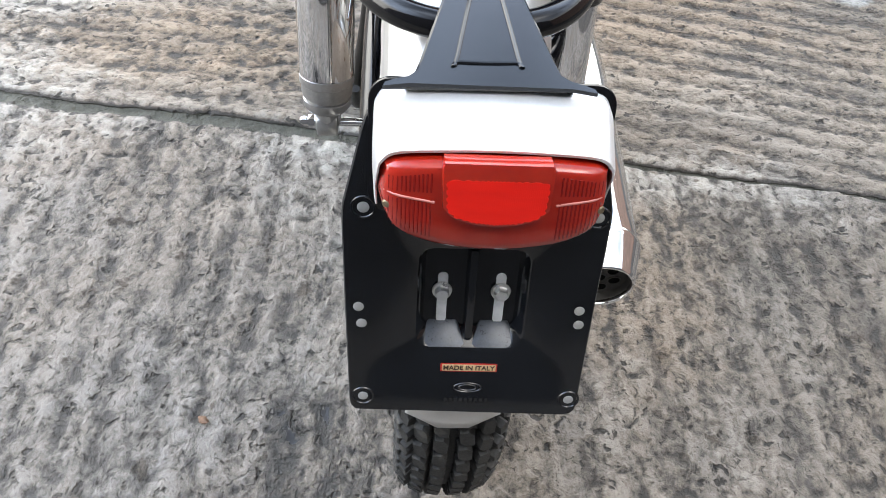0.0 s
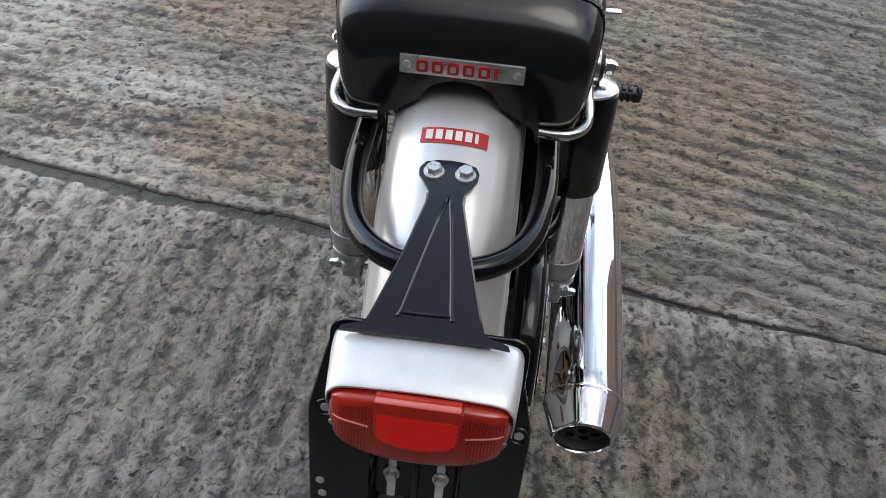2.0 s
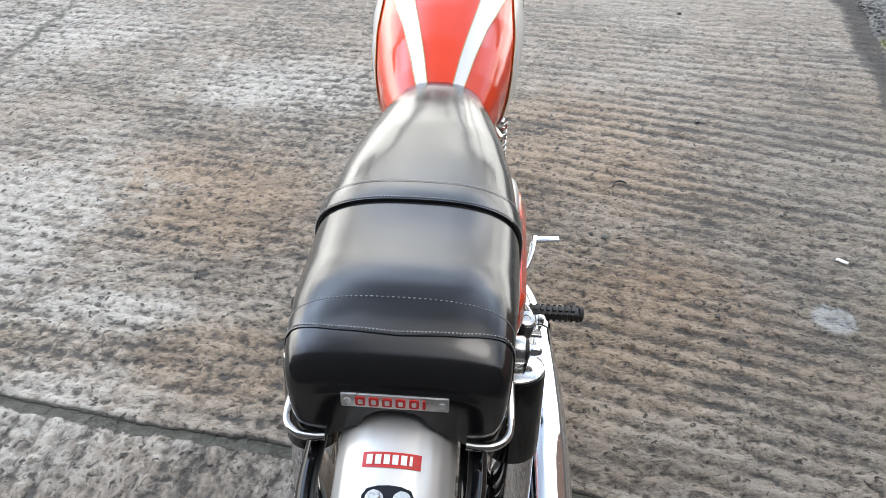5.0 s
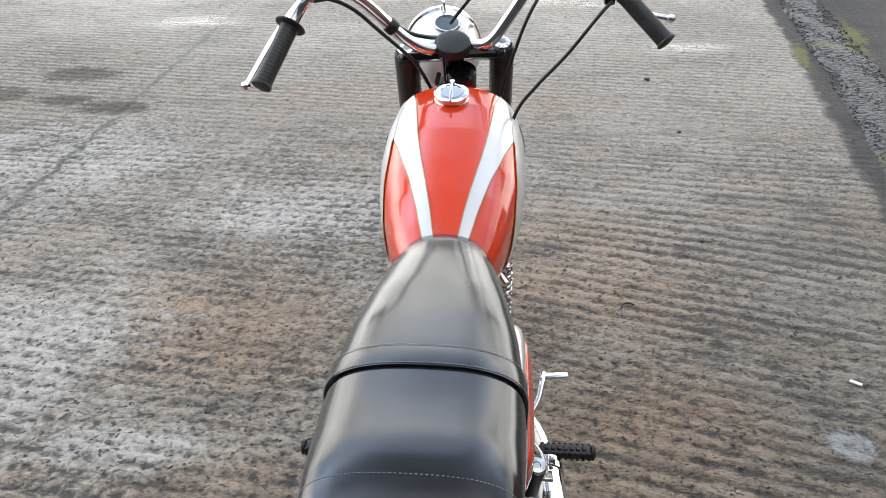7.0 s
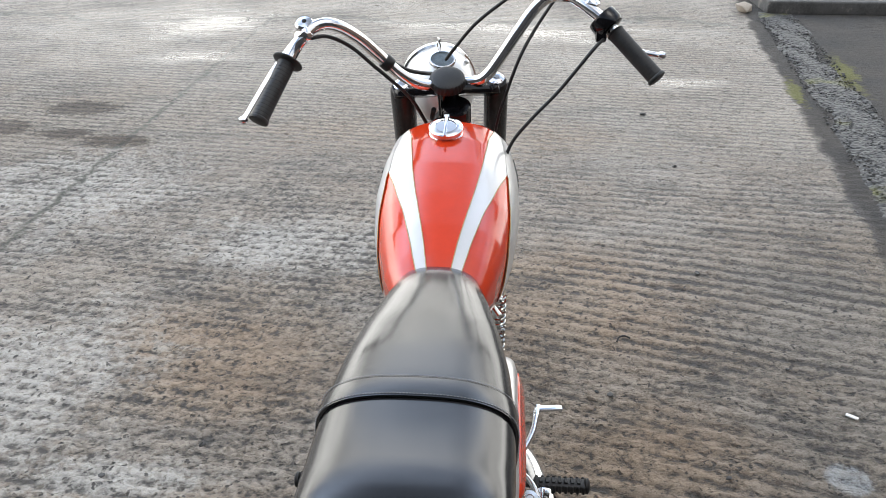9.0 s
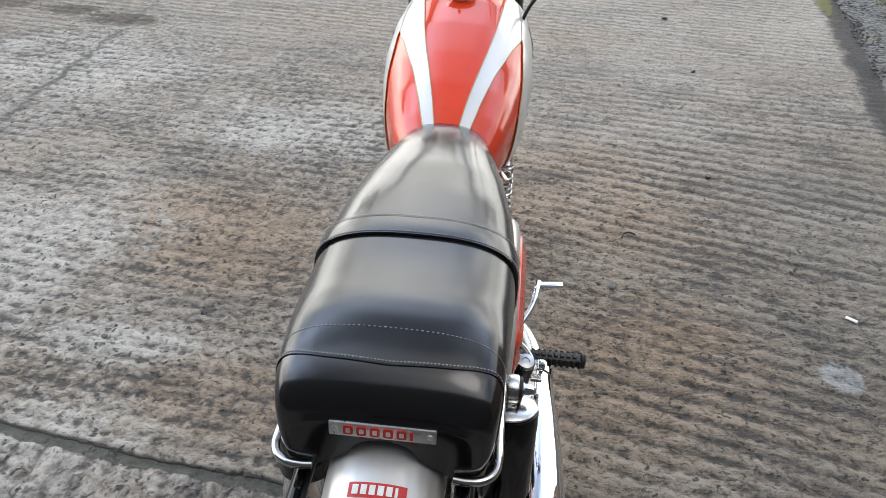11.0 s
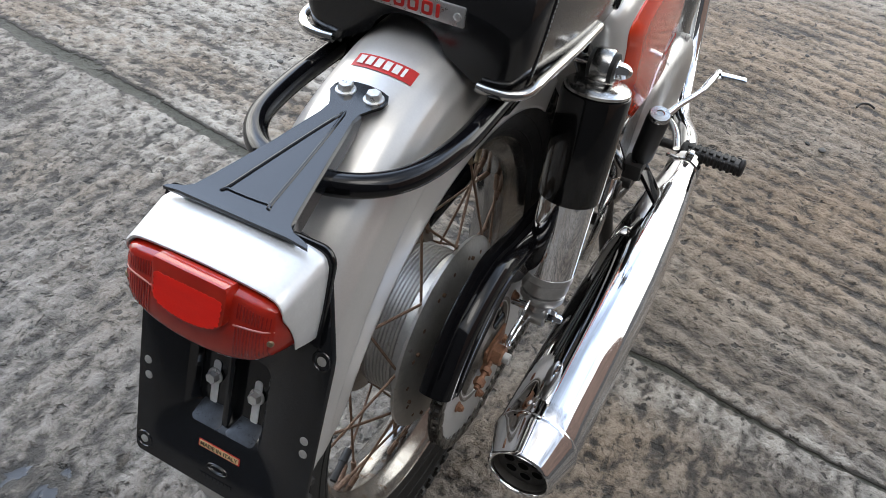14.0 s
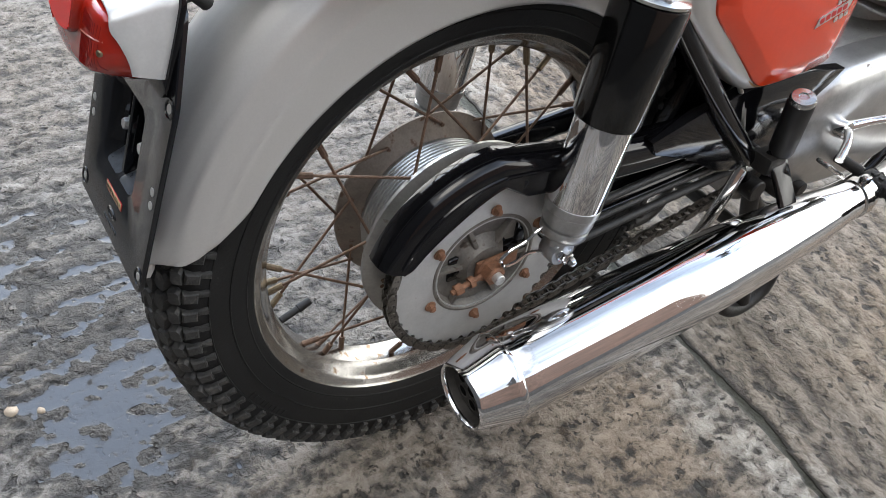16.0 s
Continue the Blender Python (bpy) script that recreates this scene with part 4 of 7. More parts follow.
# swingarm, brake drum arm, frame tubes
bm = B()
mirrored(lambda s: tube(bm, [(s * 0.078, -0.035, 0.332), (s * 0.078, 0.10, 0.336), (s * 0.078, 0.28, 0.34), (s * 0.072, 0.41, 0.345)], [0.012, 0.016, 0.018, 0.02], 14))
mirrored(lambda s: box(bm, (0.006, 0.075, 0.034), (s * 0.084, -0.004, 0.334), 0.003))
rod(bm, (-0.09, 0.42, 0.345), (0.09, 0.42, 0.345), 0.022, seg=24)
box(bm, (0.03, 0.06, 0.05), Matrix.Translation((0.075, 0.075, 0.352)), 0.006)
part("swingarm", bm, BLACK, bike, "black tubular swingarm")
bm = B()
mirrored(lambda s: tube(bm, [(s * 0.092, 0.14, 0.665), (s * 0.106, 0.20, 0.575), (s * 0.120, 0.29, 0.465), (s * 0.120, 0.375, 0.375), (s * 0.100, 0.42, 0.32), (s * 0.085, 0.46, 0.27)], 0.0115, 14))
mirrored(lambda s: tube(bm, [(s * 0.080, -0.03, 0.676), (s * 0.084, 0.08, 0.685), (s * 0.085, 0.25, 0.69), (s * 0.07, 0.42, 0.70), (s * 0.04, 0.60, 0.735), (s * 0.012, 0.98, 0.80)], 0.012, 14))
tube(bm, [(0.0, 1.03, 0.70), (0, 1.0, 0.6), (0, 0.93, 0.36)], 0.016, 14)
mirrored(lambda s: tube(bm, [(s * 0.085, 0.46, 0.27), (s * 0.1, 0.55, 0.20), (s * 0.1, 0.80, 0.20), (s * 0.03, 0.92, 0.33)], 0.012, 14))
rod(bm, (0, 1.055, 0.76), (0, 0.985, 0.915), 0.03, seg=28)
box(bm, (0.15, 0.09, 0.12), Matrix.Translation((0, 0.33, 0.44)) @ Matrix.Rotation(radians(-20), 4, "X"), 0.02)
part("main_frame", bm, BLACK, bike, "black tubular steel frame")
bm = B()
loop_pts = [(-0.082, 0.06, 0.682), (-0.082, -0.04, 0.680), (-0.081, -0.11, 0.679), (-0.070, -0.165, 0.680), (-0.042, -0.198, 0.681), (0.0, -0.209, 0.681), (0.042, -0.198, 0.681), (0.070, -0.165, 0.680), (0.081, -0.11, 0.679), (0.082, -0.04, 0.680), (0.082, 0.06, 0.682)]
tube(bm, loop_pts, 0.0098, 18)
rear_loop = part("rear_loop", bm, BLACK, bike, "glossy black tubular rear frame loop")

# rear fender
ARC0, ARC1 = 171.0, 48.0
FC = Vector((0, 0, 0.360))
SEC = [(0.0, 0.0), (0.012, 0.0005), (0.024, 0.0025), (0.036, 0.0075), (0.046, 0.0155), (0.0528, 0.0258), (0.0545, 0.0268), (0.0550, 0.0290), (0.0575, 0.041), (0.0590, 0.053), (0.0608, 0.0565), (0.0592, 0.060)]


def crown(a):
    """The fender's crown radius about FC at an angle from straight ahead."""
    return float(np.interp(a, [40, 100, 112, 125, 140, 165], [0.3655, 0.3655, 0.3630, 0.3560, 0.3490, 0.3455]))


def fender_edge(a):
    t = max(0.0, min(1.0, (a - 152.0) / 14.6))
    s_, c_ = math.sin(radians(a)), math.cos(radians(a))
    low = -0.025 * s_ + math.sqrt(0.2785 ** 2 - (0.025 * c_) ** 2)
    tail = 0.0155 * math.sqrt(max(0.03, 1 - max(0.0, (a - 166.6) / 4.5) ** 2))
    return low + (crown(a) - tail - low) * (1 - math.sqrt(max(0.0, 1 - t * t))) ** 0.8


rings = []
M = 90
for k in range(M + 1):
    a = ARC0 + (ARC1 - ARC0) * k / M
    edge, top_r = fender_edge(a), crown(a)
    sec = [(x, top_r - d) for x, d in SEC if top_r - d > edge + 0.002] or [(0.0, top_r)]
    lastx, lastr = sec[-1]
    sec = sec + [(lastx, lastr + (edge - lastr) * j / 6) for j in range(1, 7)]
    dd = np.cumsum([0] + [math.hypot(sec[i + 1][0] - sec[i][0], sec[i + 1][1] - sec[i][1]) for i in range(len(sec) - 1)])
    tt = np.linspace(0, dd[-1], 46)
    half = list(zip(np.interp(tt, dd, [p[0] for p in sec]), np.interp(tt, dd, [p[1] for p in sec])))
    row = [(-x, r) for x, r in half[:0:-1]] + half
    ca, sa = math.cos(radians(a)), math.sin(radians(a))
    rings.append([FC + Vector((x, ca * r, sa * r)) for x, r in row])
bm = B()
loft(bm, rings, cap=False, closed=False)
fender = part("rear_fender", bm, SILVER, bike, "silver painted rear fender")
sol = fender.modifiers.new("thickness", "SOLIDIFY")
sol.thickness, sol.offset = 0.002, 0.0


def on_fender(x, deg, lift=0.0):
    r = crown(deg) - float(np.interp(abs(x), [p[0] for p in SEC], [p[1] for p in SEC])) + lift
    return FC + Vector((x, math.cos(radians(deg)) * r, math.sin(radians(deg)) * r))


def fender_patch(bm, x0, x1, a0, a1, lift, n=10):
    rows = [[on_fender(x0 + (x1 - x0) * i / n, a0 + (a1 - a0) * j / 3, lift) for i in range(n + 1)] for j in range(4)]
    loft(bm, rows, cap=False, closed=False)


bm = B()
fender_patch(bm, -0.0275, 0.0285, 103.0, 105.4, 0.0018)
part("fender_sticker", bm, LABEL_RED, fender, "red sticker with white lettering bars")
for k in range(6):
    x0 = -0.0235 + k * 0.0082
    bm = B()
    fender_patch(bm, x0, x0 + (0.0058 if k < 5 else 0.0028), 103.45, 104.95, 0.0028, 3)
    part("sticker_bar", bm, LABEL_WHITE, fender)
# black inner mudguard ahead of the wheel
bm = B()
rings = []
for k in range(14):
    a = radians(80 - 62 * k / 13)
    rings.append([Vector((x, math.cos(a) * 0.352, AXLE.z + math.sin(a) * 0.352)) for x in (-0.062, -0.03, 0, 0.03, 0.062)])
loft(bm, rings, cap=False, closed=False)
inner = part("inner_mudguard", bm, GRIMY, bike)
im = inner.modifiers.new("thickness", "SOLIDIFY")
im.thickness = 0.003

# plate bracket, in its own leaning plane
PO, PV, PW = Vector((0.003, -0.319, 0.540)), Vector((0, 0.318, 0.948)), Vector((0, -0.948, 0.318))


def plate_at(u, v, w=0.0):
    return PO + Vector((u, 0, 0)) + PV * v + PW * w


PM = Matrix(((1, 0, 0, PO.x), (0, PV.y, PW.y, PO.y), (0, PV.z, PW.z, PO.z), (0, 0, 0, 1)))


def ray_outline(poly, n, c=(0, 0)):
    """A polygon sampled at n even angles round c."""
    out = []
    for k in range(n):
        a = 2 * math.pi * (k + 0.5) / n
        dx, dy_ = math.cos(a), math.sin(a)
        best = 9.0
        for i in range(len(poly)):
            (x0, y0), (x1, y1) = poly[i], poly[(i + 1) % len(poly)]
            ex, ey = x1 - x0, y1 - y0
            det = dx * ey - dy_ * ex
            if abs(det) < 1e-12:
                continue
            t = ((x0 - c[0]) * ey - (y0 - c[1]) * ex) / det
            s_ = ((x0 - c[0]) * dy_ - (y0 - c[1]) * dx) / det
            if t > 0 and -1e-6 <= s_ <= 1 + 1e-6:
                best = min(best, t)
        out.append((c[0] + dx * best, c[1] + dy_ * best))
    return out


def rounded(x0, y0, x1, y1, r, n=6):
    out = []
    for cx, cy, a0 in ((x1 - r, y1 - r, 0), (x0 + r, y1 - r, 90), (x0 + r, y0 + r, 180), (x1 - r, y0 + r, 270)):
        for k in range(n + 1):
            a = radians(a0 + 90 * k / n)
            out.append((cx + math.cos(a) * r, cy + math.sin(a) * r))
    return out


outer_poly = [(-0.076, -0.091), (-0.080, -0.086), (-0.0825, 0.0), (-0.084, 0.066), (-0.0835, 0.076), (-0.0705, 0.132), (-0.066, 0.142), (0.066, 0.142), (0.0705, 0.134), (0.084, 0.076), (0.0845, 0.066), (0.0835, 0.0), (0.083, -0.088), (0.079, -0.0935), (0.074, -0.094)]
CEN = (0.001, 0.003)
NP = 160
outer_o = ray_outline(outer_poly, NP, CEN)
hole_o = ray_outline(rounded(-0.035, -0.033, 0.037, 0.046, 0.010), NP, CEN)
deep_o = ray_outline(rounded(-0.030, -0.024, 0.032, 0.042, 0.008), NP, CEN)


def lay(o, w, grow=0.0):
    return [plate_at(x + (x - CEN[0]) * grow, y + (y - CEN[1]) * grow, w) for x, y in o]


bm = B()
loft(bm, [lay(hole_o, -0.003), lay(outer_o, -0.003), lay(outer_o, 0.0), lay(outer_o, 0.0012, -0.010), lay(hole_o, 0.0012, 0.03), lay(hole_o, 0.0004), lay(deep_o, -0.0125), lay(deep_o, -0.0125, -0.35)], cap=False)
tmp_ring = lay(deep_o, -0.0125, -0.35)
bm.faces.new([bm.verts.new(p) for p in tmp_ring])
bmesh.ops.remove_doubles(bm, verts=bm.verts, dist=0.00005)
plate = part("plate_holder", bm, BLACK_SATIN, bike, "black number plate holder with empty slots")
for s in (-1, 1):
    bm = B()
    u0 = 0.001 + s * 0.0178
    rows = []
    for v, w, hw in ((-0.0330, 0.0005, 0.0155), (-0.030, -0.002, 0.0145), (-0.0235, -0.009, 0.0115), (-0.0190, -0.0118, 0.0095)):
        rows.append([plate_at(u0 - hw, v, w - 0.001), plate_at(u0 - hw * 0.8, v, w + 0.0), plate_at(u0 + hw * 0.8, v, w + 0.0), plate_at(u0 + hw, v, w - 0.001), plate_at(u0 + hw, v, -0.0135), plate_at(u0 - hw, v, -0.0135)])
    loft(bm, rows)
    part("pressed_scoop", bm, SCOOP, plate, "scuffed pressed scoop")
    # pale plate in the slot, its colour raised to look lit
    bm = B()
    prism(bm, rounded(s * 0.0195 + 0.0015 - 0.0034, -0.0205, s * 0.0195 + 0.0015 + 0.0034, 0.0200, 0.0033), PM @ Matrix.Translation((0, 0, -0.0122)), 0.0007)
    part("slot", bm, SLOT_LIGHT, plate, "pale slot opening, its lit look put into the colour")
    bm = B()
    at = plate_at(s * 0.0198 + 0.0015, 0.0060, -0.0115)
    hexbolt(bm, at, PW, 0.0051, 0.006)
    part("slot_bolt", bm, ZINC, plate, "zinc hexagon bolt")
bm = B()
box(bm, (0.006, 0.072, 0.011), PM @ Matrix.Translation((0.001, 0.007, -0.0075)), 0.0028)
part("pressed_rib", bm, BLACK_SATIN, plate)
# pale flat discs stand in for through-holes with light concrete behind
for u, v, r in ((-0.0735, 0.0, 0.0034), (-0.0715, -0.0135, 0.0034), (0.0735, 0.0, 0.0034), (0.0745, -0.0115, 0.0034), (-0.0705, -0.0775, 0.0034), (0.0765, -0.0785, 0.0034), (-0.0705, 0.0745, 0.0036), (0.0755, 0.0715, 0.0036)):
    bm = B()
    lathe(bm, [(r * 1.02, 0.0010), (r * 1.05, 0.0015), (r * 0.9, 0.0018), (r * 0.5, 0.0018)], plate_at(u, v), PW, 16)
    part("through_hole_disc", bm, PLAIN_STEEL, plate)
    if abs(v) > 0.05:
        bm = B()
        tube(bm, [plate_at(u + math.cos(2 * math.pi * k / 20) * 0.0072, v + math.sin(2 * math.pi * k / 20) * 0.0072, 0.0012) for k in range(20)], 0.0009, 6, True, 1)
        part("pressed_ring", bm, BLACK_SATIN, plate)
bm = B()
prism(bm, rounded(-0.0170, -0.0535, 0.0225, -0.0465, 0.0006, 2), PM @ Matrix.Translation((0, 0, 0.0014)), 0.0004)
made = part("maker_label", bm, LABEL_RED, plate, "small gold and red label with lettering")
bm = B()
prism(bm, rounded(-0.0160, -0.0527, 0.0215, -0.0473, 0.0005, 2), PM @ Matrix.Translation((0, 0, 0.0018)), 0.0003)
part("label_field", bm, LABEL_GOLD, made)
cu = bpy.data.curves.new("label_text", "FONT")
cu.body, cu.size, cu.align_x, cu.align_y, cu.extrude = "MADE IN ITALY", 0.0052, "CENTER", "CENTER", 0.0001
cu.offset = 0.00012
tob = new("label_text_source", cu)
bpy.context.view_layer.update()
tme = bpy.data.meshes.new_from_object(tob.evaluated_get(bpy.context.evaluated_depsgraph_get()))
tme.transform(PM @ Matrix.Translation((0.00275, -0.0500, 0.0024)))
tme.materials.clear()
tme.materials.append(LABEL_INK)
bpy.data.objects.remove(tob)
txt = new("lettering", tme)
txt.parent = made
bm = B()
for rr in (0.0098, 0.0062):
    tube(bm, [plate_at(0.003 + math.cos(2 * math.pi * k / 24) * rr, -0.0685 + math.sin(2 * math.pi * k / 24) * rr * 0.42, 0.0013) for k in range(24)], 0.0006, 6, True, 1)
for k in range(9):
    box(bm, (0.0022, 0.0030, 0.0008), PM @ Matrix.Translation((-0.012 + k * 0.0036, -0.0795, 0.0015)))
part("embossed_mark", bm, BLACK_SATIN, plate)

# bracket arm from the fender to the light
bm = B()


def arm_z(y):
    return 0.706 + (y + 0.115) * 0.062


arm_out = [(-0.0195, -0.118), (-0.0235, -0.125), (-0.0230, -0.133), (-0.0175, -0.141), (-0.0125, -0.150), (-0.0125, -0.160), (-0.022, -0.212), (-0.0345, -0.264), (-0.0375, -0.2745), (-0.0425, -0.2792), (-0.0500, -0.2806), (-0.0550, -0.2822), (-0.0565, -0.2848), (-0.0420, -0.2850),
           (0.0470, -0.2850), (0.0615, -0.2848), (0.0600, -0.2822), (0.0550, -0.2806), (0.0470, -0.2792), (0.0415, -0.2745), (0.0385, -0.264), (0.0265, -0.212), (0.0150, -0.160), (0.0150, -0.150), (0.0195, -0.141), (0.0245, -0.133), (0.025, -0.125), (0.0215, -0.118), (0.012, -0.1145), (0.001, -0.1135), (-0.010, -0.1145)]
t = B()
f = t.faces.new([t.verts.new((x, y, 0)) for x, y in arm_out])
r = bmesh.ops.extrude_face_region(t, geom=[f])
bmesh.ops.translate(t, vec=(0, 0, 0.0025), verts=[v for v in r["geom"] if isinstance(v, bmesh.types.BMVert)])
for v in t.verts:
    v.co.z += arm_z(v.co.y) - float(np.interp(abs(v.co.x - 0.0025), [0.044, 0.0585, 0.0665], [0.0, 0.0022, 0.0085]))
merge(bm, t)
for s in (-1, 1):
    pts = [(0.0125, -0.150), (0.0125, -0.160), (0.022, -0.212), (0.0345, -0.264), (0.0375, -0.2745), (0.0425, -0.2800)] if s < 0 else [(0.015, -0.150), (0.015, -0.160), (0.0265, -0.212), (0.0385, -0.264), (0.0415, -0.2745), (0.0470, -0.2800)]
    rows = [[Vector((s * x, y, arm_z(y) + 0.002)), Vector((s * (x + 0.0018), y, arm_z(y) + 0.0005)), Vector((s * (x + 0.002), y, arm_z(y) - 0.004 - 0.010 * min(1, k))), Vector((s * x, y, arm_z(y) - 0.004 - 0.010 * min(1, k)))] for k, (x, y) in enumerate(pts)]
    loft(bm, rows)
arm = part("bracket_arm", bm, BLACK_SATIN, plate, "black pressed steel arm bolted to the fender")
bm = B()
rib = [(0.0015, -0.165), (-0.0155, -0.262), (-0.0145, -0.267), (0.0170, -0.266), (0.0185, -0.262), (0.0065, -0.165)]
tube(bm, [Vector((x, y, arm_z(y) + 0.0024)) for x, y in rib], 0.0014, 8, True, 4)
part("pressed_rib", bm, BLACK_SATIN, plate)
for x in (-0.0115, 0.0140):
    bm = B()
    hexbolt(bm, Vector((x, -0.128, arm_z(-0.128) + 0.0022)), (0, -0.06, 1), 0.0064, 0.006)
    part("arm_bolt", bm, ZINC, plate, "zinc hexagon bolt")
bm = B()
rod(bm, (0.036, -0.262, 0.675), (0.045, -0.262, 0.668), 0.005, seg=12)
rod(bm, (0.030, -0.245, 0.655), (0.036, -0.262, 0.675), 0.006, seg=12)
part("cable_grommet", bm, RUBBER, plate, "black rubber cable grommet")

# tail light: black backing, steel hood, ribbed red lens
back_o = rounded(-0.0678, 0.074, 0.0738, 0.1585, 0.013)
bm = B()
prism(bm, back_o, PM @ Matrix.Translation((0, 0, 0.0010)), 0.0045, 0.0015)
tail_light = part("tail_light", bm, BLACK, bike, "rectangular red tail light under a steel hood")
hood_line = [(-0.0638, 0.091), (-0.0648, 0.112), (-0.0645, 0.136), (-0.0630, 0.1465), (-0.0555, 0.1532), (-0.03, 0.1552), (0.003, 0.1560), (0.036, 0.1552), (0.0615, 0.1532), (0.0690, 0.1465), (0.0705, 0.136), (0.0708, 0.112), (0.0698, 0.091)]
hl = spline([(x, y, 0) for x, y in hood_line], 5)
bm = B()


def hood_reach(v):
    """How far the hood stands out from the backing: full at the top, cut back slanting at the sides."""
    return float(np.interp(v, [0.090, 0.096, 0.134, 0.142], [0.0270, 0.0290, 0.0455, 0.0468]))


def hood_ring(u, g, inset=0.0):
    out = []
    for p in hl:
        reach = hood_reach(p.y)
        w = 0.0045 + u * (reach - 0.0045)
        k = max(-0.04, (w - 0.0135) / 0.04)
        drop = 0.0235 * k * max(0.0, min(1.0, (p.y - 0.100) / 0.05))
        out.append(plate_at(0.003 + (p.x - 0.003) * (1 - 0.058 * k - inset), p.y - drop - inset * 0.14 * max(0.0, min(1.0, (p.y - 0.10) / 0.05)), w - g))
    return out


rows = [hood_ring(0.0, 0), hood_ring(0.25, 0), hood_ring(0.5, 0), hood_ring(0.75, 0), hood_ring(0.97, 0), hood_ring(1.0, 0, 0.006), hood_ring(1.0, 0.0006, 0.018), hood_ring(0.7, 0, 0.022), hood_ring(0.35, 0, 0.022), hood_ring(0.0, 0, 0.022)]
loft(bm, rows, cap=False, closed=False)
hood = part("light_hood", bm, HOOD, tail_light, "brushed steel hood over the light")
bm = B()
lens_o = [(-0.0600, 0.104), (-0.0605, 0.113), (-0.0590, 0.1240), (-0.0530, 0.1300), (0.003, 0.1325), (0.059, 0.1300), (0.0650, 0.1240), (0.0665, 0.113), (0.0660, 0.102), (0.061, 0.0890), (0.046, 0.0795), (0.025, 0.0745), (0.003, 0.0730), (-0.019, 0.0745), (-0.040, 0.0795), (-0.055, 0.0890)]
LC = (0.003, 0.108)
lo = ray_outline([(p.x, p.y) for p in spline([(x, y, 0) for x, y in lens_o], 5, True)], 96, LC)


def lens_ring(w, g, gv=None):
    gv = g if gv is None else gv
    return [plate_at(LC[0] + (x - LC[0]) * g, LC[1] + (y - LC[1]) * gv, w) for x, y in lo]


def lens_depth(u, v):
    """How far the lens's skin stands out over a place of the plate."""
    x, y = u - LC[0], v - LC[1]
    a = math.atan2(y, x) % (2 * math.pi)
    q = lo[int(a / (2 * math.pi) * len(lo)) % len(lo)]
    g = math.hypot(x, y) / math.hypot(q[0] - LC[0], q[1] - LC[1])
    return float(np.interp(g, [0.48, 0.76, 0.845, 0.93, 0.948, 0.997, 1.003], [0.0535, 0.0527, 0.0517, 0.0487, 0.0470, 0.0370, 0.0345]))


loft(bm, [lens_ring(0.013, 1.03, 1.0), lens_ring(0.020, 1.045, 1.0), lens_ring(0.0345, 1.005, 1.0), lens_ring(0.0370, 0.998, 0.995), lens_ring(0.0470, 0.955, 0.94), lens_ring(0.0487, 0.94, 0.92), lens_ring(0.0517, 0.86, 0.83), lens_ring(0.0527, 0.78, 0.74), lens_ring(0.0535, 0.5, 0.45)])
lens = part("lens", bm, LENS, tail_light, "ribbed translucent red plastic lens")
bm = B()
mid_o = [(-0.0260, 0.1335), (0.0310, 0.1335), (0.0330, 0.130), (0.0320, 0.107), (0.027, 0.1010), (0.016, 0.0970), (0.003, 0.0955), (-0.010, 0.0970), (-0.021, 0.1010), (-0.0260, 0.107), (-0.0270, 0.130)]
prism(bm, mid_o[::-1], PM @ Matrix.Translation((0, 0, 0.046)), 0.0135, 0.0022)
part("lens_block", bm, LENS, lens)
bm = B()
toothed = ray_outline([(0.003 + (x - 0.003) * 0.92, 0.0975 + (y - 0.0955) * 0.70) for x, y in mid_o], 120, (0.003, 0.111))
prism(bm, [(0.003 + (x - 0.003) * (1 - 0.035 * (k % 3 == 0)), 0.111 + (y - 0.111) * (1 - 0.05 * (k % 3 == 0))) for k, (x, y) in enumerate(toothed)], PM @ Matrix.Translation((0, 0, 0.0586)), 0.0012)
part("reflector", bm, CORE, lens, "bright red reflector panel")
for s in (-1, 1):
    # ribs in a darker red than the lens, imitating the stripes refraction makes
    for k in range(11):
        u = 0.003 + s * (0.0350 + k * 0.00225)
        for v0, v1 in ((0.1130, 0.1240 - 0.0003 * k), (0.0850 + 0.00055 * k, 0.1085)):
            bm = B()
            tube(bm, [plate_at(u, v0 + (v1 - v0) * i / 8, lens_depth(u, v0 + (v1 - v0) * i / 8)) for i in range(9)], 0.00055, 6, False, 1)
            part("lens_rib", bm, LENS_DARK, lens)
    # seam line in pale pink, a highlight put into the colour
    bm = B()
    tube(bm, [plate_at(0.003 + s * d, 0.1072 + 0.16 * (d - 0.033), lens_depth(0.003 + s * d, 0.1072 + 0.16 * (d - 0.033))) for d in (0.033, 0.040, 0.047, 0.054, 0.060)], 0.0008, 8)
    part("lens_seam", bm, LENS_HIGHLIGHT, lens)
    bm = B()
    at = plate_at(0.003 + s * 0.0585, 0.1030, lens_depth(0.003 + s * 0.0585, 0.1030) - 0.001)
    lathe(bm, [(0.0024, 0), (0.0024, 0.0015), (0.0016, 0.0022)], at, PW + Vector((s * 0.6, 0, 0)), 14)
    part("lens_screw", bm, BRASS, lens)

# seat
SY = [-0.0530, -0.0520, -0.0490, -0.0430, -0.0330, -0.0180, 0.004, 0.032, 0.06, 0.10, 0.14, 0.18, 0.22, 0.30, 0.38, 0.46, 0.52, 0.545, 0.556]
SW = [0.094, 0.0985, 0.1030, 0.1065, 0.1090, 0.1108, 0.1122, 0.114, 0.1155, 0.117, 0.118, 0.1175, 0.1165, 0.1110, 0.0985, 0.0830, 0.0690, 0.062, 0.053]
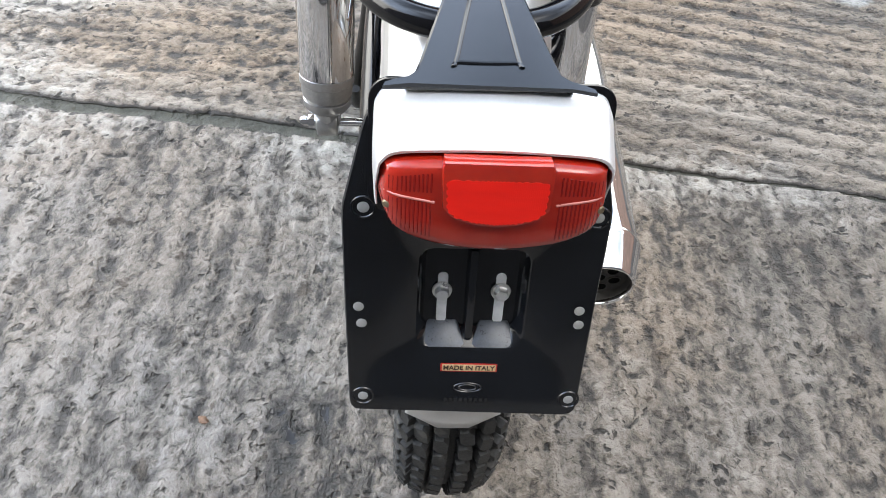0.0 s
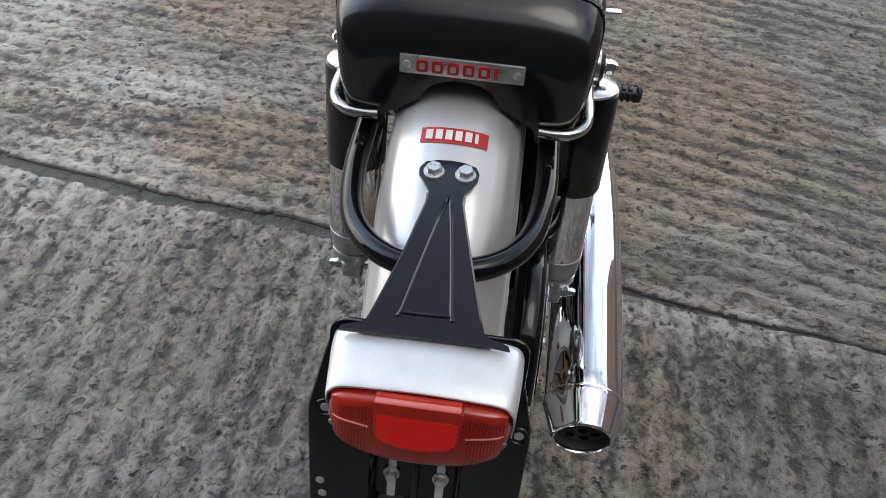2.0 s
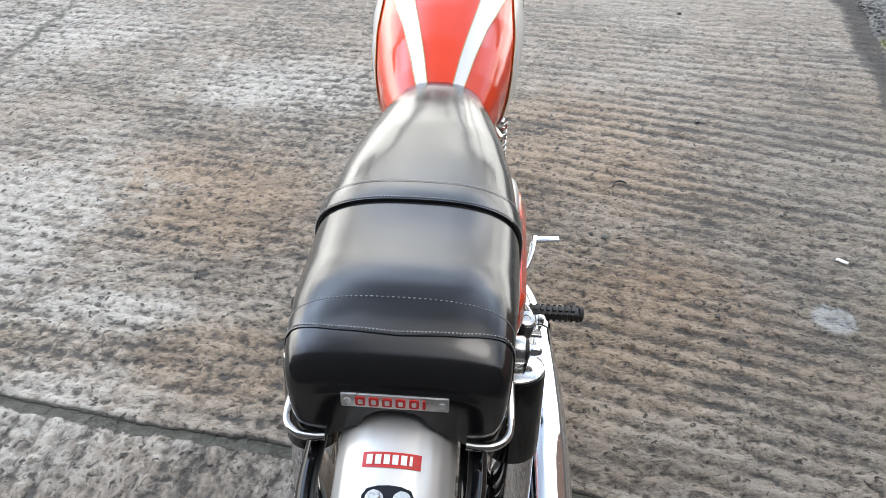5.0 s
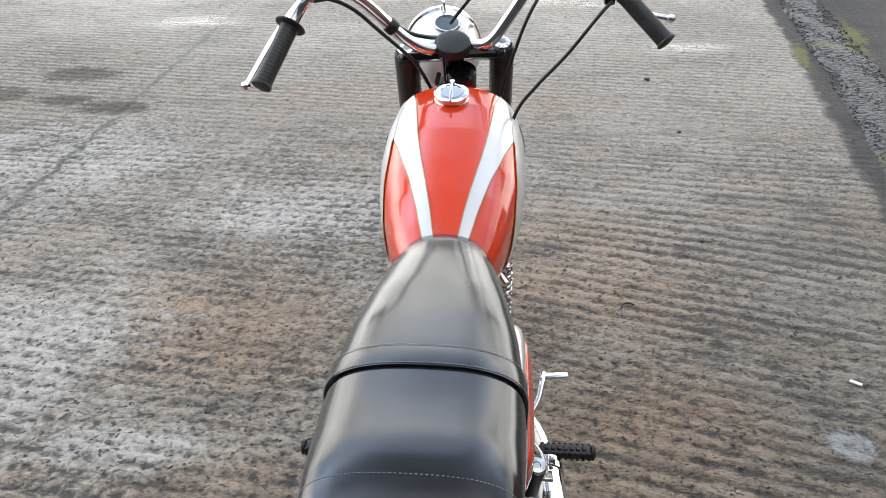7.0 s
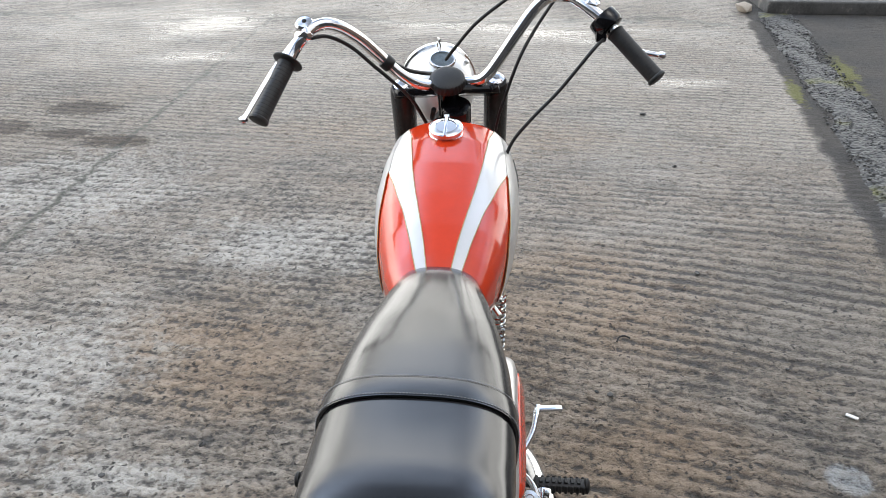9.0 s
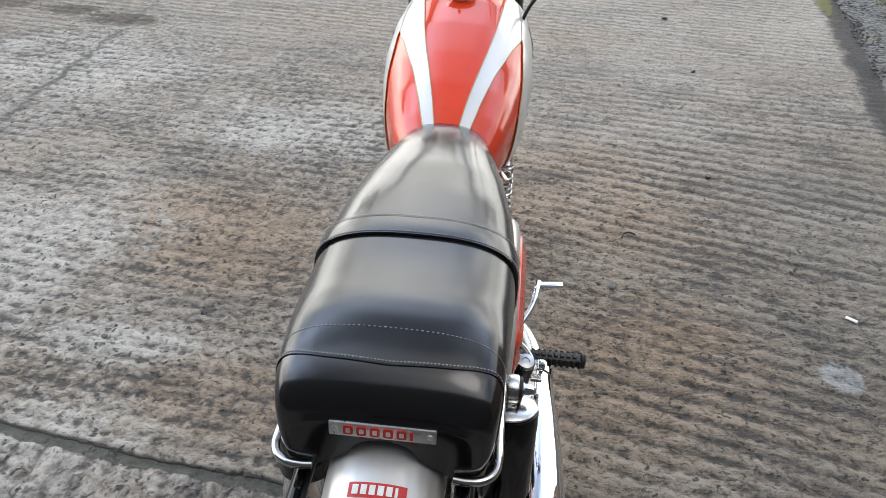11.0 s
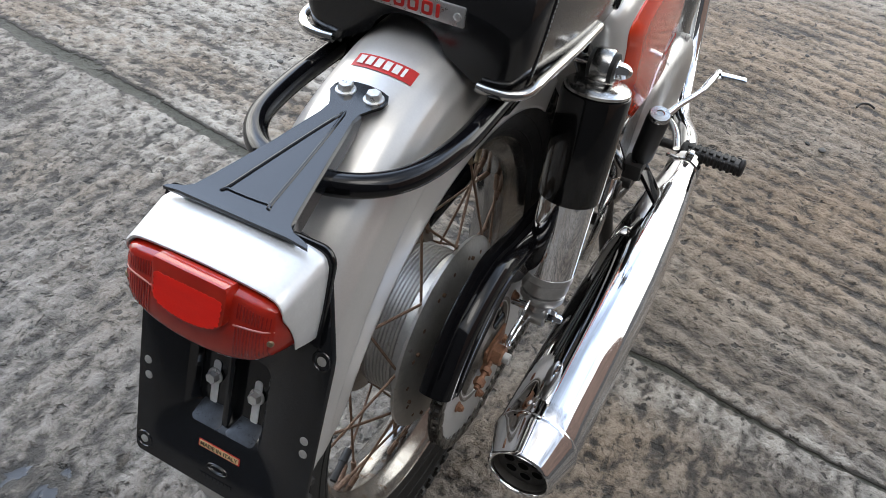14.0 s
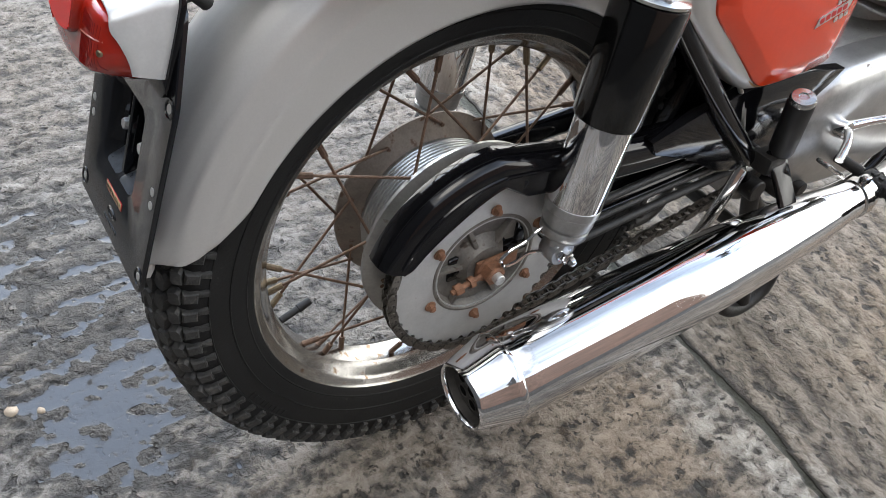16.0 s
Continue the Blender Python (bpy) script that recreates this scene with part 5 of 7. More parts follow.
ST = [0.766, 0.774, 0.7835, 0.7935, 0.8030, 0.8120, 0.8200, 0.8256, 0.8272, 0.8240, 0.8222, 0.8226, 0.8238, 0.822, 0.817, 0.809, 0.802, 0.798, 0.790]
SB = [0.702, 0.700, 0.699, 0.698, 0.697, 0.696, 0.695, 0.694, 0.693, 0.692, 0.692, 0.693, 0.695, 0.702, 0.710, 0.720, 0.730, 0.736, 0.742]


def seat_dim(y):
    near_y = [y] if y < 0.04 else [y - 0.014, y - 0.007, y, y + 0.007, y + 0.014] if y < 0.5 else [y]
    return tuple(sum(float(np.interp(q, SY, col_)) for q in near_y) / len(near_y) for col_ in (SW, ST, SB))


@functools.lru_cache(maxsize=None)
def seat_section(y):
    """Half the seat's outline at y: a domed top running into slightly tucked sides, with lengths along it and normals."""
    w, zt, zb = seat_dim(y)
    deep = float(np.interp(y, [-0.05, -0.02, 0.05, 0.16, 0.30, 0.50], [0.030, 0.036, 0.048, 0.056, 0.056, 0.048]))
    power = float(np.interp(y, [-0.05, 0.0, 0.10, 0.30, 0.50], [3.6, 3.4, 2.9, 2.7, 2.6]))
    th = np.linspace(0, math.pi / 2, 40)
    x = list(w * np.sin(th) ** (2 / power))
    z = list(zt - deep * (1 - np.cos(th) ** (2 / power)))
    for e in np.linspace(0.1, 1, 10):
        x.append(w + 0.002 * math.sin(math.pi * e) - 0.007 * e)
        z.append(zt - deep - (zt - deep - zb) * e)
    x, z = np.array(x), np.array(z)
    run = np.concatenate([[0], np.cumsum(np.hypot(np.diff(x), np.diff(z)))])
    tx, tz = np.gradient(x), np.gradient(z)
    size = np.hypot(tx, tz)
    return x, z, run, -tz / size, tx / size


def seat_top(y, f, lift=0.0):
    """The seat's skin at y; f from -1 (lower edge) over 0 (middle of the top) to 1."""
    p = seat_section(round(y, 5))
    s = 1 if f >= 0 else -1
    d = abs(f) * p[2][-1]
    x, z = float(np.interp(d, p[2], p[0])), float(np.interp(d, p[2], p[1]))
    nx_, nz_ = float(np.interp(d, p[2], p[3])), float(np.interp(d, p[2], p[4]))
    return Vector((s * (x + nx_ * lift), y, z + nz_ * lift))


def seat_under(y, f):
    w, zt, zb = seat_dim(y)
    x = (w - 0.006) * f
    room = max(0.0, min(1.0, (0.16 - y) / 0.1))
    arch = 0.046 * room * max(0.0, 1 - (x / 0.066) ** 2) ** 0.5 if abs(x) < 0.066 else 0.0
    return Vector((x, y, zb - 0.002 + arch))


bm = B()
yy = list(SY[:8]) + list(np.linspace(0.046, 0.52, 36)) + list(SY[-2:])
rings = [[seat_top(y, -1 + 2 * k / 48) for k in range(49)] + [seat_under(y, 1 - 2 * k / 28) for k in range(1, 28)] for y in yy]
first = rings[0]
mid_ = sum(first, Vector()) / len(first)
rings = [[mid_ + (p - mid_) * 0.5 + Vector((0, -0.0011, 0)) for p in first], [mid_ + (p - mid_) * 0.90 + Vector((0, -0.0010, 0)) for p in first], [mid_ + (p - mid_) * 0.965 + Vector((0, -0.0006, 0)) for p in first]] + rings
loft(bm, rings)
seat = part("seat", bm, VINYL, bike, "black vinyl dual seat with stitched edges")


def stitches(bm, y, f0, f1, n, lift=0.0008, bow=0.0):
    for k in range(n):
        fa = f0 + (f1 - f0) * k / n
        fb = f0 + (f1 - f0) * (k + 0.55) / n
        rod(bm, seat_top(y - bow * fa * fa, fa, lift), seat_top(y - bow * fb * fb, fb, lift), 0.00065, seg=6)


def seam_y(f):
    """Where the rear panel's seam runs, from one lower edge over the top to the other."""
    return float(np.interp(abs(f), [0.0, 0.30, 0.48, 0.58, 0.68, 0.80, 0.97], [-0.020, -0.017, -0.0115, -0.0155, -0.0235, -0.0305, -0.0355]))


bm = B()
tube(bm, [seat_top(seam_y(f), f, -0.0002) for f in np.linspace(-0.97, 0.97, 90)], 0.0014, 8, False, 1)
part("rear_seam", bm, VINYL, seat, "folded vinyl seam round the rear panel")
bm = B()
for k in range(110):
    f, g = -0.93 + 1.86 * k / 110, -0.93 + 1.86 * (k + 0.55) / 110
    rod(bm, seat_top(seam_y(f) + 0.0028, f, 0.0004), seat_top(seam_y(g) + 0.0028, g, 0.0004), 0.00075, seg=6)
part("stitching", bm, THREAD, seat, "pale grey stitching along the seam")
bm = B()
dots = spline([(-0.62, -0.020, 0), (-0.60, -0.006, 0), (-0.54, 0.004, 0), (-0.44, 0.013, 0), (-0.25, 0.018, 0), (0.0, 0.0195, 0), (0.25, 0.018, 0), (0.44, 0.013, 0), (0.54, 0.004, 0), (0.60, -0.006, 0), (0.62, -0.020, 0)], 11)
for a, c in zip(dots, dots[1:]):
    e = a.lerp(c, 0.45)
    rod(bm, seat_top(a.y, a.x, 0.0003), seat_top(e.y, e.x, 0.0003), 0.00045, seg=6)
part("stitching", bm, THREAD, seat)
bm = B()
rows = []
for y, l in ((0.216, 0.0005), (0.2165, 0.0036), (0.223, 0.0042), (0.246, 0.0042), (0.2525, 0.0036), (0.253, 0.0005)):
    rows.append([seat_top(y - 0.032 - 0.012 * (-0.99 + 1.98 * k / 60) ** 2, -0.99 + 1.98 * k / 60, l) for k in range(61)])
loft(bm, rows, cap=False, closed=False)
strap = part("seat_strap", bm, VINYL, seat, "black vinyl passenger strap")
for y in (0.2145, 0.2475):
    bm = B()
    stitches(bm, y - 0.027, -0.8, 0.8, 90, 0.0046, 0.012)
    part("strap_stitching", bm, THREAD, strap)


bm = B()
FM = frame_of((0.0, -0.0542, 0.757), (1, 0, 0), (0, 0.02, 1))
prism(bm, rounded(-0.0515, -0.0085, 0.0515, 0.0085, 0.0015, 3), FM @ Matrix.Translation((0, 0, 0.0)), 0.0022, 0.0004)
badge = part("name_badge", bm, PLATE_METAL, seat, "alloy name badge with red lettering bars")
for k in range(6):
    x0 = -0.0375 + k * 0.0128
    w = 0.0095 if k < 5 else 0.0030
    bm = B()
    prism(bm, rounded(x0, -0.0055, x0 + w, 0.0055, 0.002 if k < 5 else 0.001, 3), FM @ Matrix.Translation((0, 0, 0.0022)), 0.0011)
    part("badge_bar", bm, LABEL_RED, badge)
    if k < 5:
        bm = B()
        prism(bm, rounded(x0 + 0.0026, -0.0028, x0 + 0.0070, 0.0028, 0.001, 3), FM @ Matrix.Translation((0, 0, 0.0033)), 0.0005)
        part("badge_bar_centre", bm, PLATE_METAL, badge)
for x in (-0.0455, 0.0455):
    bm = B()
    lathe(bm, [(0.0034, 0.0), (0.0034, 0.001), (0.002, 0.0018)], FM @ Vector((x, 0, 0.0022)), FM.to_3x3() @ Vector((0, 0, 1)), 14)
    part("badge_screw", bm, ZINC, badge)
for s in (-1, 1):
    bm = B()
    tube(bm, [(s * 0.070, -0.058, 0.7040), (s * 0.082, -0.059, 0.7040), (s * 0.097, -0.057, 0.7045), (s * 0.109, -0.047, 0.706), (s * 0.1125, -0.028, 0.708), (s * 0.1125, 0.01, 0.704), (s * 0.1125, 0.06, 0.699), (s * 0.113, 0.12, 0.697)], 0.0048, 12)
    part("seat_trim_bar", bm, OLD_CHROME, seat, "bent chrome seat trim bar")

# shock absorbers
def shock(s):
    top, low = Vector((s * 0.124, 0.128, 0.655)), Vector((s * 0.128, 0.070, 0.355))
    ax = (top - low).normalized()
    L = (top - low).length
    bm = B()
    lathe(bm, [(0.030, 0.157), (0.0335, 0.159), (0.0345, 0.162), (0.0360, 0.276), (0.0352, 0.279), (0.030, 0.280)], low, ax, 40)
    root = part("shock_absorber", bm, BLACK_SLEEVE, bike, "rear shock absorber with black sleeve and chrome body")
    bm = B()
    lathe(bm, [(0.018, 0.272), (0.034, 0.2805), (0.0345, 0.2835), (0.031, 0.2865), (0.014, 0.289), (0.012, 0.289)], low, ax, 40)
    tube(bm, [low + ax * 0.282, low + ax * 0.292, top - ax * 0.006], [0.013, 0.012, 0.0125], 16, False, 3, 0.8)
    lathe(bm, [(0.0170, -0.009), (0.0180, -0.007), (0.0180, 0.007), (0.0170, 0.009)], top, (s, 0, 0), 28)
    part("top_eye", bm, ALLOY, root, "alloy shock eye and cap")
    bm = B()
    lathe(bm, [(0.0125, -0.014), (0.0155, -0.013), (0.0155, 0.0130), (0.0125, 0.0140)], top, (s, 0, 0), 20)
    part("bush", bm, RUBBER, root)
    bm = B()
    rod(bm, top - Vector((s * 0.03, 0, 0)), top + Vector((s * 0.022, 0, 0)), 0.005, seg=12)
    lathe(bm, [(0.009, 0.0135), (0.0095, 0.0145), (0.009, 0.0155)], top, (s, 0, 0), 20)
    lathe(bm, [(0.0078, 0.0155), (0.0078, 0.022), (0.0062, 0.026), (0.003, 0.0295), (0.001, 0.030)], top, (s, 0, 0), 6)
    part("top_nut", bm, CHROME, root, "chrome domed nut")
    bm = B()
    lathe(bm, [(0.026, 0.058), (0.0288, 0.060), (0.0300, 0.064), (0.0304, 0.166), (0.02, 0.167)], low, ax, 40)
    part("chrome_body", bm, CHROME, root, "chrome shock body")
    bm = B()
    lathe(bm, [(0.018, 0.018), (0.0235, 0.020), (0.0262, 0.024), (0.0265, 0.032), (0.0240, 0.033), (0.0240, 0.0355), (0.0272, 0.037), (0.0280, 0.041), (0.0280, 0.051), (0.0298, 0.053), (0.0300, 0.062), (0.027, 0.0635)], low, ax, 40)
    tube(bm, [low + ax * 0.024, low + ax * 0.012, low], [0.016, 0.0155, 0.015], 16, False, 3)
    lathe(bm, [(0.0150, -0.0115), (0.0162, -0.010), (0.0162, 0.010), (0.0150, 0.0115)], low, (s, 0, 0), 26)
    part("spring_collar", bm, COVER, root, "cast alloy preload collar")
    bm = B()
    rod(bm, low - Vector((s * 0.05, 0, 0)), low + Vector((s * 0.019, 0, 0)), 0.005, seg=12)
    lathe(bm, [(0.0092, 0.012), (0.0097, 0.013), (0.0092, 0.0142)], low, (s, 0, 0), 20)
    lathe(bm, [(0.0078, 0.0142), (0.0078, 0.0215), (0.0055, 0.0225), (0.0055, 0.028), (0.0035, 0.031), (0.001, 0.0315)], low, (s, 0, 0), 6)
    part("lower_nut", bm, CHROME, root, "chrome domed nut")
    return root


shock(1)
shock(-1)
bm = B()
tube(bm, [(0.121, 0.074, 0.384), (0.121, 0.048, 0.385), (0.120, 0.030, 0.373), (0.119, 0.014, 0.368), (0.118, 0.003, 0.358), (0.118, 0.008, 0.347), (0.119, 0.022, 0.347), (0.121, 0.038, 0.355), (0.124, 0.066, 0.350)], 0.0021, 8)
part("spring_clip", bm, CHROME, bike, "bent wire spring clip")

# silencer
TIP, FRONT = Vector((0.186, -0.083, 0.258)), Vector((0.192, 0.585, 0.288))
ax = (FRONT - TIP).normalized()
bm = B()
lathe(bm, [(0.0305, 0.046), (0.0470, 0.048), (0.0490, 0.052), (0.0500, 0.075), (0.0505, 0.22), (0.0495, 0.34), (0.0450, 0.44), (0.0375, 0.53), (0.0290, 0.60), (0.0245, 0.640), (0.0240, 0.66), (0.021, 0.661)], TIP, ax, 64)
silencer = part("silencer", bm, CHROME, bike, "long chrome megaphone silencer")
bm = B()
lathe(bm, [(0.0330, 0.003), (0.0345, -0.0005), (0.0368, -0.0012), (0.0388, 0.0010), (0.0395, 0.0042), (0.0492, 0.041), (0.0508, 0.0435), (0.0512, 0.0490), (0.0500, 0.0515), (0.047, 0.0515), (0.0475, 0.046), (0.037, 0.012), (0.0340, 0.008)], TIP, ax, 64, closed=True)
part("end_cone", bm, CHROME, silencer, "chrome reverse cone outlet")
bm = B()
lathe(bm, [(0.0002, 0.0175), (0.0310, 0.0175), (0.0350, 0.012), (0.0340, 0.004), (0.0330, 0.004), (0.0325, 0.0135), (0.0002, 0.0135)], TIP, ax, 40)
baffle = part("baffle", bm, BURNT, silencer, "sooty baffle plate inside the outlet")
u_ = ax.orthogonal().normalized()
v_ = ax.cross(u_)
for k in range(7):
    a = 2 * math.pi * k / 6
    c_ = TIP + ax * 0.0135 + (u_ * math.cos(a) + v_ * math.sin(a)) * (0.0185 if k < 6 else 0.0)
    # flat sooty black disc on the plate, painted in for a hole's dark depth
    bm = B()
    lathe(bm, [(0.0002, 0.0), (0.0068, 0.0)], c_ - ax * 0.0006, ax, 16)
    part("dark_hole_disc", bm, SOOT, baffle)
    bm = B()
    lathe(bm, [(0.0078, 0.0), (0.0080, -0.0018), (0.0068, -0.0018), (0.0066, 0.0)], c_, ax, 16)
    part("hole_rim", bm, BURNT, baffle)
bm = B()
lathe(bm, [(0.0255, 0.630), (0.0280, 0.632), (0.0280, 0.646), (0.0255, 0.648), (0.0235, 0.64)], TIP, ax, 40)
box(bm, (0.012, 0.014, 0.016), Matrix.Translation(TIP + ax * 0.638 + Vector((0.004, 0, 0.031))), 0.003)
part("clamp", bm, OLD_CHROME, silencer)
bm = B()
tube(bm, [TIP + ax * 0.655, (0.172, 0.68, 0.268), (0.13, 0.82, 0.235), (0.10, 0.95, 0.27), (0.075, 1.02, 0.40), (0.06, 1.01, 0.52), (0.05, 0.95, 0.60)], 0.019, 20)
part("exhaust_pipe", bm, CHROME, bike, "chrome exhaust pipe")

# fuel tank
TY = [0.505, 0.520, 0.56, 0.62, 0.70, 0.78, 0.86, 0.93, 0.975, 0.992]
TW = [0.060, 0.074, 0.090, 0.106, 0.122, 0.130, 0.129, 0.121, 0.109, 0.088]
TT = [0.776, 0.791, 0.810, 0.832, 0.855, 0.876, 0.893, 0.899, 0.886, 0.860]
TB = [0.725, 0.715, 0.705, 0.695, 0.690, 0.688, 0.690, 0.700, 0.725, 0.755]
TX = -0.006


def tank_at(y, f, lift=0.0):
    """The tank's skin; f from -1 (lower left) over 0 (ridge) to 1 (lower right)."""
    w, zt, zb = (float(np.interp(y, TY, q)) for q in (TW, TT, TB))
    a = abs(f) * math.pi * 0.5 * 1.28
    s = 1 if f >= 0 else -1
    mid = zb + (zt - zb) * 0.45
    sx, sz = math.sin(min(a, math.pi * 0.5 * 1.28)), math.cos(a)
    x = (w + lift) * abs(sx) ** 0.80
    z = mid + ((zt - mid + lift) * abs(sz) ** 0.80 if sz >= 0 else -(mid - zb + lift) * (abs(sz) / 0.426) ** 0.9)
    return Vector((TX * (y - 0.5) / 0.5 + s * x, y, z))


def tank_strip(bm, ys_, fa, fb, lift, n=6):
    rows = [[tank_at(y, fa(y) + (fb(y) - fa(y)) * i / n, lift) for i in range(n + 1)] for y in ys_]
    loft(bm, rows, cap=False, closed=False)


bm = B()
loft(bm, [[tank_at(y, -1 + 2 * k / 56) for k in range(57)] for y in sorted(set(list(np.linspace(0.505, 0.992, 40)) + TY))])
tank = part("fuel_tank", bm, RED, bike, "orange-red fuel tank with silver stripes and flanks")
ysl = np.linspace(0.508, 0.955, 44)
lerp = lambda y, a, b_: float(np.interp(y, a, b_))
KY = [0.50, 0.58, 0.66, 0.74, 0.80, 0.88, 0.96]
IN = [0.070, 0.100, 0.143, 0.185, 0.212, 0.255, 0.370]
OUT = [0.175, 0.212, 0.270, 0.360, 0.450, 0.545, 0.600]
for s in (-1, 1):
    bm = B()
    tank_strip(bm, ysl, lambda y: s * lerp(y, KY, IN), lambda y: s * lerp(y, KY, OUT), 0.0012)
    part("silver_stripe", bm, TANK_SILVER, tank, "silver painted stripe")
    bm = B()
    tank_strip(bm, np.linspace(0.595, 0.965, 44), lambda y: s * lerp(y, [0.595, 0.62, 0.65, 0.70, 0.75, 0.80, 0.90, 0.97], [0.98, 0.80, 0.66, 0.55, 0.485, 0.44, 0.42, 0.46]), lambda y: s * 0.985, 0.0020, 10)
    part("silver_flank", bm, TANK_SILVER, tank, "silver painted tank flank")
    for arr, yy2 in ((IN, ysl), (OUT, [y for y in ysl if y < 0.79])):
        bm = B()
        tube(bm, [tank_at(y, s * lerp(y, KY, arr), 0.0014) for y in yy2], 0.0008, 6, False, 1)
        part("gold_line", bm, GOLD, tank)
    bm = B()
    tube(bm, [tank_at(y, s * lerp(y, [0.595, 0.62, 0.65, 0.70, 0.75, 0.80, 0.90, 0.97], [0.98, 0.80, 0.66, 0.55, 0.485, 0.44, 0.42, 0.46]), 0.0022) for y in np.linspace(0.60, 0.79, 26)], 0.0008, 6, False, 1)
    part("gold_line", bm, GOLD, tank)
    # tank badge on the flank: a plain winged bar in dark outline
    bm = B()
    for k, f in enumerate((0.66, 0.70, 0.74)):
        tube(bm, [tank_at(y, s * f, 0.0032) for y in np.linspace(0.86, 0.925 - 0.012 * k, 8)], 0.0012, 6, False, 1)
    part("tank_badge", bm, BLACK, tank, "dark outlined badge bars")
bm = B()
cap_o = Vector((-0.012, 0.878, 0.892))
capax = Vector((0, -0.26, 0.96)).normalized()
lathe(bm, [(0.030, -0.004), (0.0315, 0.0), (0.0315, 0.004), (0.029, 0.006), (0.029, 0.009), (0.0315, 0.010), (0.0322, 0.013), (0.0322, 0.0175), (0.0300, 0.0195), (0.020, 0.0202), (0.019, 0.0185), (0.004, 0.0185)], cap_o, capax, 48)
fcap = part("filler_cap", bm, CHROME, tank, "chrome filler cap with hinged lever")
bm = B()
capm = frame_of(cap_o, (1, 0, 0), (0, 0.96, 0.26))
box(bm, (0.0055, 0.068, 0.005), capm @ Matrix.Translation((0.0, -0.004, 0.0225)), 0.0018)
box(bm, (0.010, 0.008, 0.012), capm @ Matrix.Translation((0.0, 0.028, 0.018)), 0.002)
part("cap_lever", bm, CHROME, fcap)

# side panels
def panel(s):
    def pt(y, z, out):
        return Vector((s * (0.104 + out), y, z))
    outline = spline([(0.166, 0.690, 0), (0.170, 0.635, 0), (0.190, 0.592, 0), (0.248, 0.530, 0), (0.305, 0.485, 0), (0.338, 0.471, 0), (0.395, 0.470, 0), (0.452, 0.476, 0), (0.474, 0.500, 0), (0.479, 0.560, 0), (0.474, 0.660, 0), (0.440, 0.700, 0), (0.330, 0.708, 0), (0.230, 0.706, 0)], 6, True)
    c_ = Vector((0.335, 0.60, 0))

    def ringp(g, out):
        return [pt(c_.x + (p.x - c_.x) * g, c_.y + (p.y - c_.y) * g, out) for p in outline]
    bm = B()
    loft(bm, [ringp(1.0, -0.05), ringp(1.0, 0.0), ringp(0.985, 0.010), ringp(0.95, 0.0165), ringp(0.85, 0.0215), ringp(0.6, 0.0245), ringp(0.3, 0.0255)])
    root = part("side_panel", bm, SILVER, bike, "silver side panel with orange-red centre")
    ol = spline([(0.203, 0.672, 0), (0.205, 0.635, 0), (0.213, 0.603, 0), (0.224, 0.586, 0), (0.262, 0.550, 0), (0.300, 0.513, 0), (0.322, 0.492, 0), (0.343, 0.4815, 0), (0.400, 0.480, 0), (0.446, 0.485, 0), (0.460, 0.499, 0), (0.464, 0.560, 0), (0.456, 0.650, 0), (0.420, 0.684, 0), (0.30, 0.690, 0)], 6, True)
    c2 = Vector((0.345, 0.60, 0))

    def ring2(g, out):
        return [pt(c2.x + (p.x - c2.x) * g, c2.y + (p.y - c2.y) * g, out) for p in ol]
    bm = B()
    loft(bm, [ring2(1.0, 0.010), ring2(0.995, 0.0225), ring2(0.985, 0.0245), ring2(0.80, 0.0320), ring2(0.78, 0.0324), ring2(0.5, 0.0335), ring2(0.2, 0.034)])
    part("panel_centre", bm, RED, root, "orange-red painted panel centre")
    bm = B()
    tube(bm, ring2(1.012, 0.0190), 0.0013, 6, True, 1)
    part("gold_line", bm, GOLD, root)
    bm = B()
    m = frame_of((s * 0.1378, 0.405, 0.562), (0, s * 1, 0.28), (0, -0.28 * s * s, 1)) if s > 0 else frame_of((s * 0.1378, 0.405, 0.562), (0, -1, -0.28), (0, -0.28, 1))
    prism(bm, [(-0.028, -0.0055), (0.024, -0.0055), (0.030, 0.0055), (-0.022, 0.0055)], m, 0.0010)
    mark = part("panel_mark", bm, PLATE_METAL, root, "pale slanted name plate")
    bm = B()
    for k in range(5):
        prism(bm, rounded(-0.021 + k * 0.0088, -0.0032, -0.0145 + k * 0.0088, 0.0032, 0.001, 2), m @ Matrix.Translation((0, 0, 0.001)), 0.0004)
    part("mark_bars", bm, LABEL_RED, mark)
    bm = B()
    for k in range(3):
        for dv in (0.011, -0.011):
            prism(bm, rounded(0.004 + k * 0.008, dv - 0.003, 0.0095 + k * 0.008, dv + 0.003, 0.001, 2), m, 0.0009)
    part("mark_bars", bm, PLATE_METAL, root)
    bm = B()
    hexbolt(bm, pt(0.355, 0.486, 0.020), (s, 0, -0.3), 0.0055, 0.004)
    part("panel_screw", bm, CHROME, root)


panel(1)
panel(-1)

